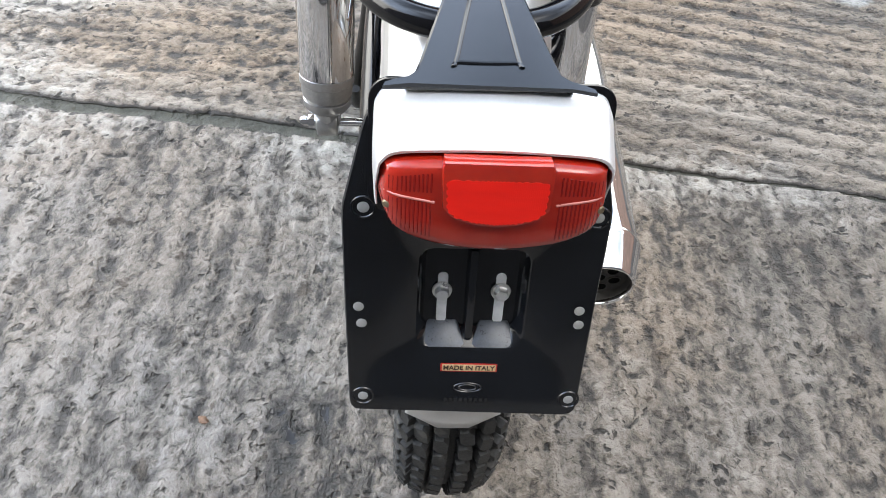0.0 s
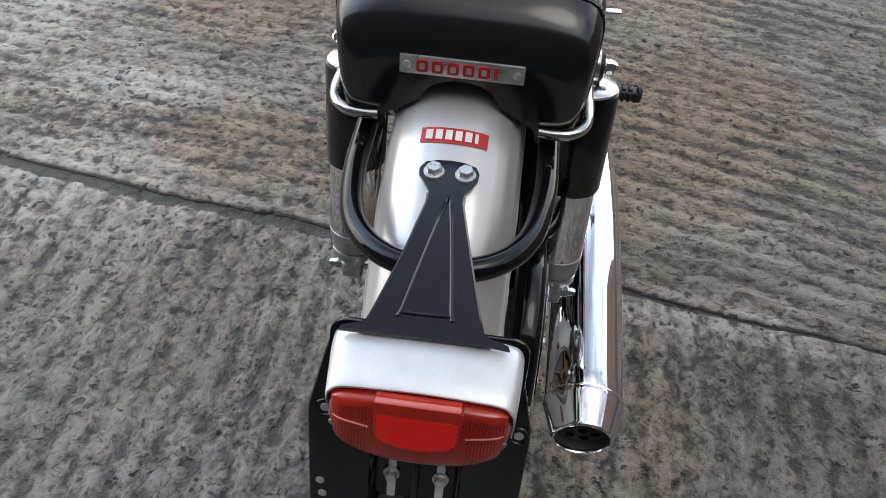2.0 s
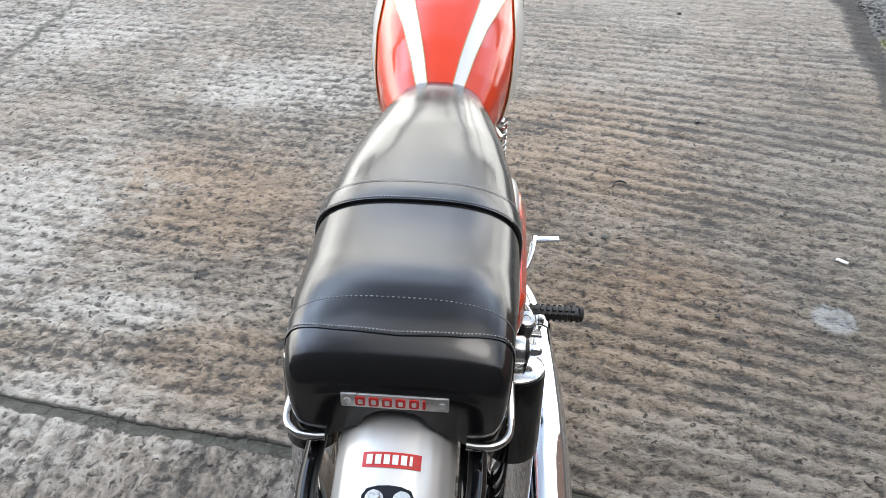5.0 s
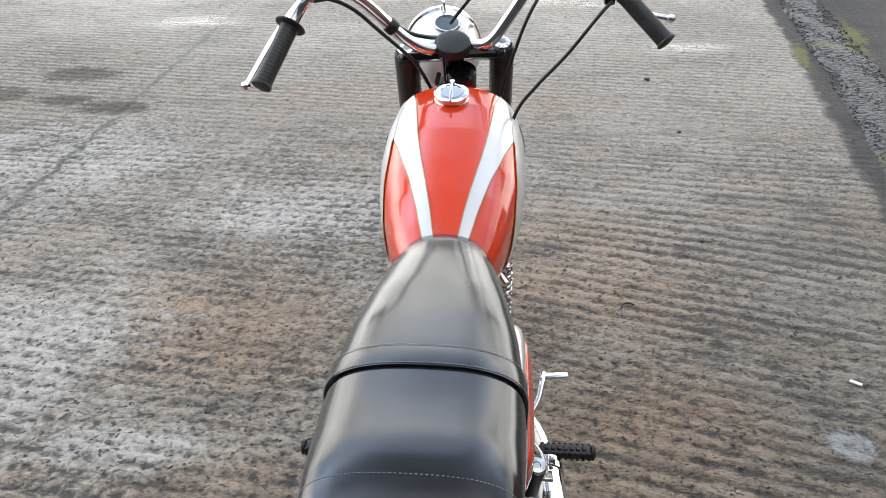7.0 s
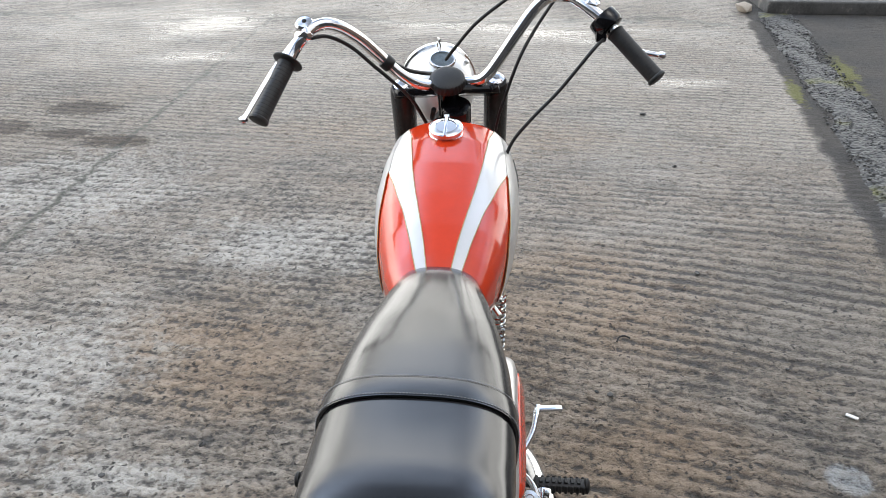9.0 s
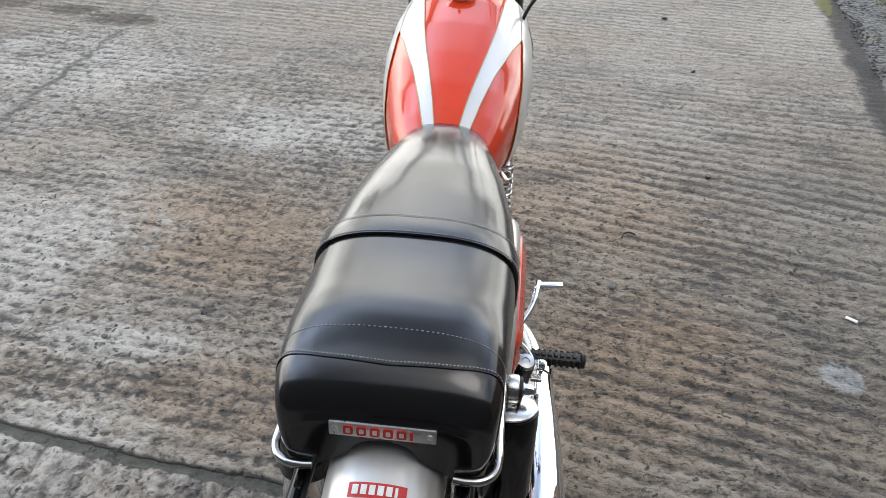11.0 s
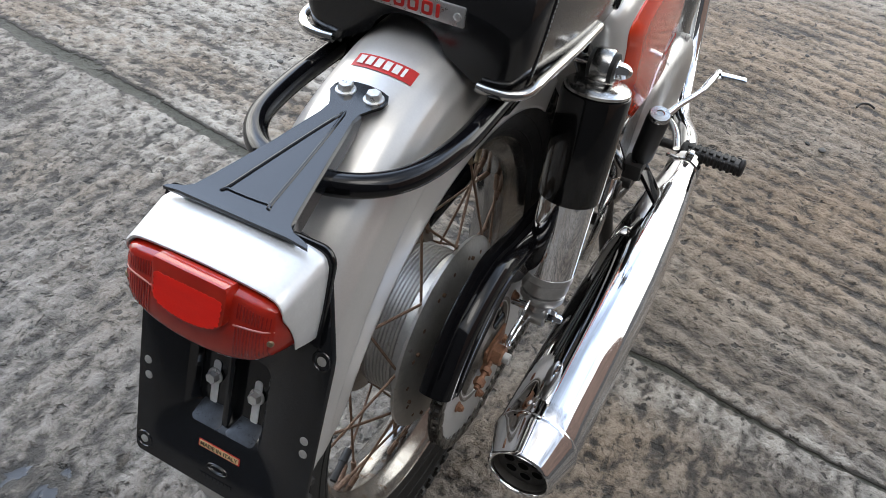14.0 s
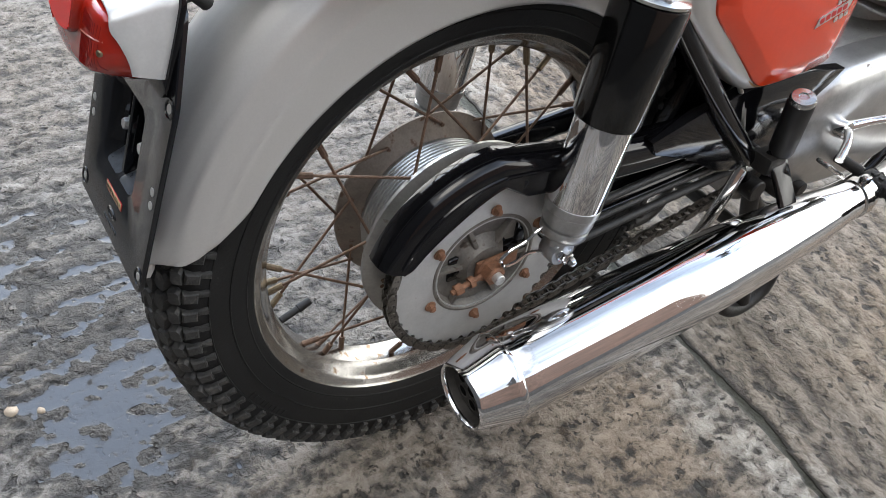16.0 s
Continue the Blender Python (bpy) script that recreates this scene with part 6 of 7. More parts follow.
# engine
bm = B()
box(bm, (0.17, 0.40, 0.20), Matrix.Translation((0, 0.655, 0.335)) @ Matrix.Rotation(radians(6), 4, "X"), 0.035, 4)
box(bm, (0.15, 0.18, 0.10), Matrix.Translation((0, 0.50, 0.415)) @ Matrix.Rotation(radians(-18), 4, "X"), 0.03, 4)
engine = part("engine", bm, CAST, bike, "cast alloy single-cylinder engine")
for s in (-1, 1):
    co_ = spline([(0.455, 0.330, 0), (0.470, 0.400, 0), (0.520, 0.440, 0), (0.600, 0.445, 0), (0.700, 0.435, 0), (0.790, 0.400, 0), (0.830, 0.335, 0), (0.800, 0.265, 0), (0.710, 0.235, 0), (0.600, 0.240, 0), (0.510, 0.265, 0)], 6, True)
    cc = Vector((0.64, 0.345, 0))
    bm = B()
    loft(bm, [[Vector((s * x, cc.x + (p.x - cc.x) * g, cc.y + (p.y - cc.y) * g)) for p in co_] for g, x in ((1.0, 0.07), (1.0, 0.098), (0.985, 0.108), (0.94, 0.117), (0.84, 0.124), (0.6, 0.129), (0.3, 0.130))])
    cover = part("engine_cover", bm, COVER, engine, "polished alloy engine cover")
    for k in range(8):
        a = 2 * math.pi * k / 8 + 0.3
        bm = B()
        p = Vector((s * 0.113, cc.x + math.cos(a) * 0.172, cc.y + math.sin(a) * 0.094))
        lathe(bm, [(0.0065, -0.01), (0.0068, 0.004), (0.0055, 0.0055), (0.0035, 0.0035)], p, (s, 0, 0), 14)
        part("cover_screw", bm, ZINC, cover)
bm = B()
cyl0, cyl1 = Vector((0, 0.745, 0.44)), Vector((0, 0.79, 0.63))
cax = (cyl1 - cyl0).normalized()
rod(bm, cyl0 - cax * 0.03, cyl1, 0.05, seg=32)
cylinder = part("cylinder", bm, CAST, engine, "finned alloy cylinder")
for k in range(10):
    o = cyl0 + cax * (0.012 + k * 0.0185)
    m = Matrix.Translation(o) @ Matrix.Rotation(radians(-13), 4, "X")
    bm = B()
    prism(bm, rounded(-0.085, -0.085, 0.085, 0.085, 0.03), m, 0.0032, 0.0008)
    part("fin", bm, CAST, cylinder)
bm = B()
box(bm, (0.12, 0.14, 0.05), Matrix.Translation(cyl1 + cax * 0.022) @ Matrix.Rotation(radians(-13), 4, "X"), 0.018, 3)
box(bm, (0.05, 0.16, 0.04), Matrix.Translation(cyl1 + cax * 0.05) @ Matrix.Rotation(radians(-13), 4, "X"), 0.014, 3)
rod(bm, (0.085, 0.77, 0.38), (0.085, 0.80, 0.66), 0.022, seg=20)
part("cylinder_head", bm, ALLOY, engine, "alloy cylinder head with bevel tube")
bm = B()
rod(bm, (0.055, 0.66, 0.585), (0.02, 0.74, 0.60), 0.02, seg=20)
rod(bm, (0.055, 0.655, 0.53), (0.055, 0.655, 0.64), 0.022, seg=20)
rod(bm, (0.055, 0.655, 0.50), (0.055, 0.655, 0.535), 0.026, seg=20)
rod(bm, (0.05, 0.61, 0.59), (0.05, 0.50, 0.585), 0.024, seg=20)
part("carburettor", bm, ALLOY, engine, "alloy carburettor")
bm = B()
tube(bm, [(0.082, 0.60, 0.70), (0.088, 0.62, 0.66), (0.075, 0.64, 0.63)], 0.004, 8)
rod(bm, (0.075, 0.62, 0.700), (0.100, 0.62, 0.690), 0.009, seg=14)
rod(bm, (0.085, 0.60, 0.690), (0.098, 0.585, 0.680), 0.006, seg=12)
part("fuel_tap", bm, OLD_CHROME, bike, "plated fuel tap")
bm = B()
tube(bm, [Vector((0.098 + math.cos(t) * 0.011, 0.700 + math.sin(t) * 0.011 + 0.0005 * t / 6.28, 0.50 + t / 6.28 * 0.0105)) for t in np.linspace(0, 6.28 * 14, 14 * 12)], 0.0022, 6, False, 1)
part("coil_spring", bm, OLD_CHROME, engine)

# foot controls on the right side
bm = B()
tube(bm, [(0.135, 0.555, 0.365), (0.150, 0.60, 0.372), (0.170, 0.650, 0.378), (0.178, 0.695, 0.383), (0.182, 0.722, 0.384)], [0.0075, 0.0055, 0.0055, 0.006, 0.006], 12)
rod(bm, (0.118, 0.552, 0.362), (0.145, 0.556, 0.366), 0.013, seg=16)
box(bm, (0.052, 0.014, 0.007), Matrix.Translation((0.204, 0.715, 0.385)) @ Matrix.Rotation(radians(8), 4, "Z"), 0.003)
part("gear_pedal", bm, CHROME, bike, "chrome foot pedal")
bm = B()
tube(bm, [(0.140, 0.556, 0.366), (0.154, 0.540, 0.372), (0.168, 0.518, 0.370), (0.178, 0.495, 0.360)], 0.0055, 12)
box(bm, (0.020, 0.066, 0.006), frame_of((0.181, 0.478, 0.355), (1, -0.03, 0.0), (0.03, 0.82, -0.55)), 0.0025)
part("heel_lever", bm, ALLOY, bike, "alloy heel lever")


def peg(s):
    y, z = (0.596, 0.300) if s > 0 else (0.575, 0.300)
    bm = B()
    rod(bm, (s * 0.09, y, z), (s * 0.172, y, z), 0.008, seg=14)
    root = part("footpeg", bm, GRIMY, bike, "footpeg with ribbed black rubber")
    bm = B()
    box(bm, (0.100, 0.026, 0.018), Matrix.Translation((s * 0.224, y, z)), 0.006, 3)
    lathe(bm, [(0.010, 0.0), (0.0145, 0.002), (0.0150, 0.007), (0.010, 0.010)], (s * 0.270, y, z), (s, 0, 0), 18)
    part("peg_rubber", bm, RUBBER, root, "ribbed black rubber with raised bars")
    for k in range(9):
        for d in (1, -1):
            bm = B()
            box(bm, (0.0065, 0.005, 0.019), Matrix.Translation((s * (0.180 + k * 0.0110), y + d * 0.0128, z)), 0.0018, 1)
            part("rubber_rib", bm, RUBBER, root)
    for k in range(7):
        bm = B()
        box(bm, (0.0075, 0.013, 0.004), Matrix.Translation((s * (0.188 + k * 0.0118), y, z + 0.0105)), 0.001, 1)
        part("raised_bar", bm, RUBBER, root)


peg(1)
peg(-1)
for s in (1, -1):
    # folded passenger peg, and its bracket
    bm = B()
    lathe(bm, [(0.012, 0.0), (0.0145, 0.003), (0.0158, 0.010), (0.0162, 0.085), (0.0152, 0.090), (0.011, 0.091)], (s * 0.143, 0.412, 0.378), (s * 0.12, -0.24, 0.95), 28)
    root = part("passenger_peg", bm, RUBBER, bike, "folded passenger peg with black rubber")
    bm = B()
    lathe(bm, [(0.012, 0.088), (0.0150, 0.0895), (0.0155, 0.093), (0.0135, 0.0965), (0.006, 0.0975), (0.005, 0.096)], (s * 0.143, 0.412, 0.378), (s * 0.12, -0.24, 0.95), 28)
    part("peg_cap", bm, ALLOY, root, "alloy peg cap")
    bm = B()
    box(bm, (0.030, 0.034, 0.026), Matrix.Translation((s * 0.138, 0.402, 0.366)), 0.006)
    rod(bm, (s * 0.09, 0.405, 0.362), (s * 0.15, 0.405, 0.362), 0.009, seg=14)
    part("peg_bracket", bm, GRIMY, root)
# centre stand
bm = B()
for s in (1, -1):
    tube(bm, [(s * 0.095, 0.470, 0.270), (s * 0.105, 0.490, 0.18), (s * 0.118, 0.520, 0.085), (s * 0.122, 0.535, 0.030)], 0.0125, 14)
    tube(bm, [(s * 0.122, 0.462, 0.085), (s * 0.122, 0.480, 0.045), (s * 0.122, 0.512, 0.020), (s * 0.122, 0.550, 0.016), (s * 0.122, 0.585, 0.034), (s * 0.122, 0.602, 0.075)], [0.007, 0.011, 0.013, 0.013, 0.012, 0.007], 14)
rod(bm, (-0.105, 0.49, 0.18), (0.105, 0.49, 0.18), 0.011, seg=14)
part("centre_stand", bm, GRIMY, bike, "grimy black centre stand")
# brake rod, links and small rods on the right
LINK_TOP, LINK_LOW = Vector((0.115, 0.394, 0.352)), Vector((0.115, 0.334, 0.222))
bm = B()
tube(bm, [LINK_TOP, LINK_TOP.lerp(LINK_LOW, 0.35) + Vector((0.003, 0, 0)), LINK_TOP.lerp(LINK_LOW, 0.7) + Vector((0.003, 0, 0)), LINK_LOW], 0.0085, 10, False, 6, 0.35)
rod(bm, LINK_TOP - Vector((0.010, 0, 0)), LINK_TOP + Vector((0.010, 0, 0)), 0.011, seg=16)
part("stand_link", bm, OLD_CHROME, bike, "plated steel link")
bm = B()
tube(bm, [(0.098, 0.300, 0.515), (0.110, 0.335, 0.465), (0.112, 0.362, 0.405), (0.106, 0.388, 0.375)], 0.0030, 8)
tube(bm, [(0.104, 0.345, 0.476), (0.114, 0.352, 0.430), (0.116, 0.366, 0.395), (0.112, 0.392, 0.372)], 0.0026, 8)
part("overflow_hose", bm, DULL_STEEL, bike, "pale rubber overflow hose")
bm = B()
box(bm, (0.006, 0.030, 0.075), Matrix.Translation((0.160, 0.408, 0.352)) @ Matrix.Rotation(radians(-38), 4, "Y"), 0.002)
part("silencer_bracket", bm, BLACK, bike, "black steel silencer bracket")
bm = B()
for z0, z1, x, r_ in ((0.372, 0.366, 0.098, 0.005), (0.352, 0.349, 0.103, 0.004), (0.335, 0.338, 0.107, 0.0055)):
    tube(bm, [(x, 0.11, z0 - 0.012), (x, 0.25, z0 - 0.004), (x, 0.40, z1)], r_, 10)
part("brake_rod", bm, GRIMY, bike, "black brake and torque rods")
bm = B()
prism(bm, [(0.20, 0.440), (0.27, 0.458), (0.347, 0.468), (0.45, 0.464), (0.536, 0.449), (0.495, 0.412), (0.46, 0.352), (0.40, 0.335), (0.34, 0.352), (0.27, 0.395), (0.21, 0.420)], frame_of((0.098, 0, 0), (0, 1, 0), (0, 0, 1)), 0.016, 0.002)
part("gusset_plate", bm, BLACK, bike, "black frame gusset plate")
bm = B()
rod(bm, (0.085, 0.49, 0.275), (0.128, 0.49, 0.275), 0.012, seg=14)
rod(bm, (0.085, 0.445, 0.285), (0.120, 0.445, 0.285), 0.016, seg=16)
rod(bm, (0.085, 0.53, 0.268), (0.135, 0.53, 0.268), 0.011, seg=12)
part("frame_lug", bm, GRIMY, bike, "grimy frame lugs with rusty bolts")

# steering: yokes, forks, bars, headlamp, cables, front wheel (turned slightly left)
bm = B()
prism(bm, [(p.x, p.y) for p in spline([(-0.108, 0.010, 0), (-0.090, 0.026, 0), (-0.040, 0.020, 0), (0.0, 0.016, 0), (0.040, 0.020, 0), (0.090, 0.026, 0), (0.108, 0.010, 0), (0.098, -0.014, 0), (0.050, -0.026, 0), (0.0, -0.040, 0), (-0.050, -0.026, 0), (-0.098, -0.014, 0)], 4, True)], Matrix.Translation((-0.018, 1.015, 0.924)) @ Matrix.Rotation(radians(11), 4, "Z") @ Matrix.Rotation(radians(-25), 4, "X"), 0.016, 0.004)
rod(bm, (-0.016, 1.035, 0.88), (-0.018, 1.008, 0.945), 0.022, seg=24)
yoke = part("top_yoke", bm, BLACK, bike, "black top yoke and stem")
bm = B()
kax = Vector((0, -0.42, 0.91)).normalized()
ko = Vector((-0.018, 1.008, 0.945))
ku = kax.orthogonal().normalized()
kv = kax.cross(ku)
loft(bm, [[ko + kax * h + (ku * math.cos(2 * math.pi * k / 112) + kv * math.sin(2 * math.pi * k / 112)) * (r + (0.0014 if k % 4 < 2 and kn else 0)) for k in range(112)] for r, h, kn in ((0.02, 0.0, 0), (0.0335, 0.004, 0), (0.0345, 0.006, 1), (0.0345, 0.019, 1), (0.033, 0.0235, 0), (0.026, 0.0265, 0), (0.004, 0.0275, 0))])
part("damper_knob", bm, RUBBER, yoke, "knurled black steering damper knob")
FK = Vector((0, -0.44, 0.90)).normalized()
for s, top in ((-1, Vector((-0.112, 1.035, 0.925))), (1, Vector((0.078, 1.068, 0.932)))):
    bm = B()
    lathe(bm, [(0.020, 0.012), (0.0235, 0.008), (0.0245, 0.0), (0.0250, -0.012), (0.0250, -0.20), (0.022, -0.21), (0.017, -0.215), (0.017, -0.40), (0.023, -0.405), (0.024, -0.66), (0.02, -0.70)], top, FK, 28)
    leg = part("fork_leg", bm, FORK_GREY, bike, "dark grey shrouded fork leg")
    bm = B()
    lathe(bm, [(0.014, 0.012), (0.0165, 0.013), (0.0165, 0.019), (0.012, 0.022), (0.004, 0.022)], top, FK, 24)
    part("fork_cap", bm, CHROME, leg)
barR_pts = [(-0.018, 1.020, 0.952), (0.030, 1.018, 0.953), (0.058, 1.012, 0.966), (0.090, 1.018, 1.010), (0.116, 1.024, 1.050), (0.146, 1.032, 1.092), (0.176, 1.030, 1.117), (0.212, 1.014, 1.119), (0.246, 0.988, 1.104), (0.286, 0.960, 1.076), (0.367, 0.910, 1.001)]
barL_pts = [(-0.018, 1.020, 0.952), (-0.060, 0.985, 0.953), (-0.103, 0.965, 0.978), (-0.145, 0.952, 1.020), (-0.182, 0.930, 1.060), (-0.218, 0.906, 1.086), (-0.247, 0.888, 1.087), (-0.268, 0.866, 1.070), (-0.288, 0.846, 1.040), (-0.328, 0.762, 0.957)]
bm = B()
tube(bm, barL_pts[::-1] + barR_pts[1:], 0.0112, 18, False, 6)
bars = part("handlebar", bm, CHROME, bike, "chrome high-rise handlebar")


def grip(a, b_, collar):
    a, b_ = Vector(a), Vector(b_)
    L = (b_ - a).length
    d = (b_ - a).normalized()
    bm = B()
    prof = [(0.012, -0.002), (0.0155, 0.0)] + ([(0.027, 0.001), (0.0275, 0.003), (0.026, 0.005), (0.0165, 0.007)] if collar else [(0.0175, 0.002), (0.0160, 0.006)])
    for k in range(16):
        h = 0.010 + (L - 0.022) * k / 15
        prof += [(0.0160, h), (0.0160, h + 0.0035), (0.0156, h + 0.0038), (0.0156, h + 0.0046)]
    prof += [(0.0176, L - 0.006), (0.0184, L - 0.003), (0.0174, L), (0.010, L + 0.002)]
    lathe(bm, prof, a, d, 28)
    return part("grip", bm, RUBBER, bars, "ribbed black rubber grip")


grip((-0.2905, 0.842, 1.036), (-0.331, 0.757, 0.952), True)
grip((0.292, 0.956, 1.070), (0.371, 0.907, 0.997), False)
bm = B()
lathe(bm, [(0.018, 0.0), (0.027, 0.002), (0.0285, 0.006), (0.0285, 0.024), (0.026, 0.030), (0.018, 0.032)], (0.266, 0.972, 1.094), (0.079, -0.049, -0.073), 32)
box(bm, (0.02, 0.022, 0.03), Matrix.Translation((0.268, 0.955, 1.066)), 0.006)
part("throttle_housing", bm, BLACK, bars, "black twist-grip throttle housing")
for nm, clamp_, tipp, ends in (("clutch_lever", (-0.266, 0.872, 1.075), (-0.357, 0.757, 0.953), ((-0.285, 0.885, 1.062), (-0.318, 0.838, 1.020))), ("brake_lever", (0.250, 0.995, 1.108), (0.388, 0.985, 1.020), ((0.296, 0.998, 1.046), (0.345, 0.995, 1.026)))):
    bm = B()
    tube(bm, [clamp_, *ends, tipp], [0.007, 0.0062, 0.0055, 0.0052], 12, False, 8, 0.7)
    lathe(bm, [(0.001, -0.0085), (0.006, -0.006), (0.0085, 0.0), (0.006, 0.006), (0.001, 0.0085)], tipp, (1, 0, 0), 18)
    lathe(bm, [(0.014, -0.010), (0.0155, -0.008), (0.0155, 0.008), (0.014, 0.010)], clamp_, (0.6, 0.3, -0.7) if nm == "clutch_lever" else (-0.7, 0.3, 0.6), 24)
    lv = part(nm, bm, CHROME, bars, "chrome ball-end hand lever")
    bm = B()
    o = Vector(clamp_) + Vector((0.0, 0.012, 0.016))
    lathe(bm, [(0.016, -0.010), (0.0175, -0.006), (0.0175, 0.002), (0.014, 0.006), (0.004, 0.0075)], o, (0, -0.45, 0.9), 26)
    part("lever_clamp", bm, CHROME, lv)
    bm = B()
    lathe(bm, [(0.0045, 0.006), (0.0045, 0.0085), (0.003, 0.0092)], o, (0, -0.45, 0.9), 12)
    part("lever_screw", bm, BLACK, lv)
# headlamp
bm = B()
ho, hax = Vector((-0.047, 1.205, 0.885)), Vector((-0.18, 0.97, 0.05)).normalized()
lathe(bm, [(0.006, -0.088), (0.030, -0.084), (0.052, -0.070), (0.068, -0.048), (0.077, -0.020), (0.081, 0.005), (0.082, 0.030), (0.080, 0.034)], ho, hax, 56)
lamp = part("headlamp", bm, TANK_SILVER, bike, "silver headlamp shell with speedometer")
bm = B()
lathe(bm, [(0.080, 0.032), (0.086, 0.036), (0.0875, 0.044), (0.084, 0.052), (0.078, 0.053), (0.077, 0.04)], ho, hax, 56, closed=True)
part("headlamp_rim", bm, CHROME, lamp)
bm = B()
lathe(bm, [(0.080, 0.043), (0.07, 0.052), (0.04, 0.060), (0.004, 0.063)], ho, hax, 48)
part("headlamp_glass", bm, GLASS_DARK, lamp, "headlamp glass")
so, sax = Vector((-0.040, 1.168, 0.952)), Vector((0.03, -0.42, 0.9)).normalized()
bm = B()
lathe(bm, [(0.026, -0.014), (0.0285, -0.002), (0.029, 0.004), (0.027, 0.007), (0.0245, 0.0075), (0.024, 0.003)], so, sax, 40)
speedo = part("speedometer", bm, CHROME, lamp, "round speedometer in chrome bezel")
bm = B()
lathe(bm, [(0.0245, 0.002), (0.024, 0.004), (0.012, 0.0052), (0.002, 0.0055)], so, sax, 36)
part("speedometer_glass", bm, GLASS_DARK, speedo)
bm = B()
rod(bm, (-0.050, 1.215, 0.958), (-0.051, 1.208, 0.985), 0.006, 0.0045, seg=14)
box(bm, (0.005, 0.022, 0.010), Matrix.Translation((-0.051, 1.208, 0.988)) @ Matrix.Rotation(0.3, 4, "Z"), 0.002)
part("light_switch", bm, CHROME, lamp, "chrome light switch key")
bm = B()
lathe(bm, [(0.006, -0.004), (0.006, 0.001), (0.003, 0.003)], (-0.110, 1.185, 0.925), (-0.7, -0.2, 0.7), 14)
part("warning_light", bm, LENS, lamp, "small red warning light")
bm = B()
lathe(bm, [(0.005, -0.004), (0.005, 0.002), (0.0025, 0.003)], (0.012, 1.20, 0.945), (0.5, -0.2, 0.8), 14)
part("lamp_screw", bm, ZINC, lamp)
# cables
for nm, pts, r_ in (("throttle_cable", [(0.272, 0.945, 1.058), (0.251, 0.905, 1.050), (0.193, 0.885, 0.978), (0.143, 0.872, 0.925), (0.108, 0.880, 0.870), (0.09, 0.86, 0.80), (0.07, 0.76, 0.70)], 0.0033),
                    ("brake_cable", [(0.238, 1.012, 1.118), (0.205, 1.05, 1.125), (0.180, 1.065, 1.095), (0.128, 1.005, 1.020), (0.098, 0.996, 0.935), (0.084, 1.002, 0.88), (0.07, 1.05, 0.78)], 0.0033),
                    ("speedometer_cable", [(0.235, 1.020, 1.122), (0.19, 1.055, 1.160), (0.145, 1.07, 1.140), (0.087, 1.105, 1.092), (0.032, 1.100, 1.048), (-0.010, 1.115, 0.995), (-0.030, 1.135, 0.965)], 0.0036),
                    ("clutch_cable", [(-0.254, 0.870, 1.070), (-0.226, 0.890, 1.068), (-0.190, 0.914, 1.044), (-0.150, 0.934, 1.002), (-0.112, 0.948, 0.964), (-0.085, 0.975, 0.925), (-0.060, 1.02, 0.86)], 0.0036),
                    ("switch_wire", [(-0.135, 0.975, 1.008), (-0.10, 0.985, 0.985), (-0.07, 1.03, 0.965), (-0.055, 1.08, 0.95)], 0.0042),
                    ("wiring_loom", [(-0.045, 1.00, 0.90), (-0.05, 1.03, 0.87), (-0.04, 1.10, 0.86)], 0.005)):
    bm = B()
    tube(bm, pts, r_, 10)
    part(nm, bm, RUBBER, bike, "black control cable")
bm = B()
lathe(bm, [(0.0135, -0.009), (0.0148, -0.007), (0.0148, 0.007), (0.0135, 0.009)], (-0.130, 0.958, 1.004), (-0.042, -0.013, 0.042), 20)
part("cable_tie", bm, RUBBER, bike, "black cable clip")
# front wheel and mudguard
FW = Vector((-0.035, 1.345, 0.330))
steer = Matrix.Translation(FW) @ Matrix.Rotation(radians(9), 4, "Z") @ Matrix.Translation(-FW)
bm = B()
lathe(bm, [(0.012, -0.075), (0.06, -0.055), (0.08, -0.035), (0.08, 0.035), (0.06, 0.055), (0.012, 0.075)], FW, (1, 0, 0), 40)
bm.transform(steer)
fwheel = part("front_wheel", bm, DULL_STEEL, bike, "spoked front wheel")
bm = B()
lathe(bm, RIM, FW, (1, 0, 0), 96, closed=True)
bm.transform(steer)
part("rim", bm, OLD_CHROME, fwheel)
bm, tread_bm = B(), B()
tyre_mesh(bm, tread_bm, FW, 0.328, 0.043, 0.236, 80)
bm.transform(steer)
tread_bm.transform(steer)
part("tread", tread_bm, TREAD, fwheel)
part("tyre", bm, TYRE, fwheel)
for k in range(36):
    a0 = 2 * math.pi * k / 36
    sd = 1 if k % 2 else -1
    a1 = a0 + (0.5 if k % 4 < 2 else -0.5)
    bm = B()
    rod(bm, FW + Vector((sd * 0.036, math.sin(a0) * 0.078, math.cos(a0) * 0.078)), FW + Vector((sd * 0.006, math.sin(a1) * 0.217, math.cos(a1) * 0.217)), 0.0016, seg=6)
    bm.transform(steer)
    part("spoke", bm, RUST, fwheel)
rings = []
for k in range(40):
    a = radians(150 - 125 * k / 39)
    rings.append([FW + Vector((x, math.cos(a) * r, math.sin(a) * r)) for x, r in ((-0.056, 0.318), (-0.055, 0.338), (-0.045, 0.350), (-0.02, 0.357), (0, 0.358), (0.02, 0.357), (0.045, 0.350), (0.055, 0.338), (0.056, 0.318))])
bm = B()
loft(bm, rings, cap=False, closed=False)
bm.transform(steer)
fg = part("front_fender", bm, SILVER, bike, "silver painted front fender")
fgm = fg.modifiers.new("thickness", "SOLIDIFY")
fgm.thickness = 0.002

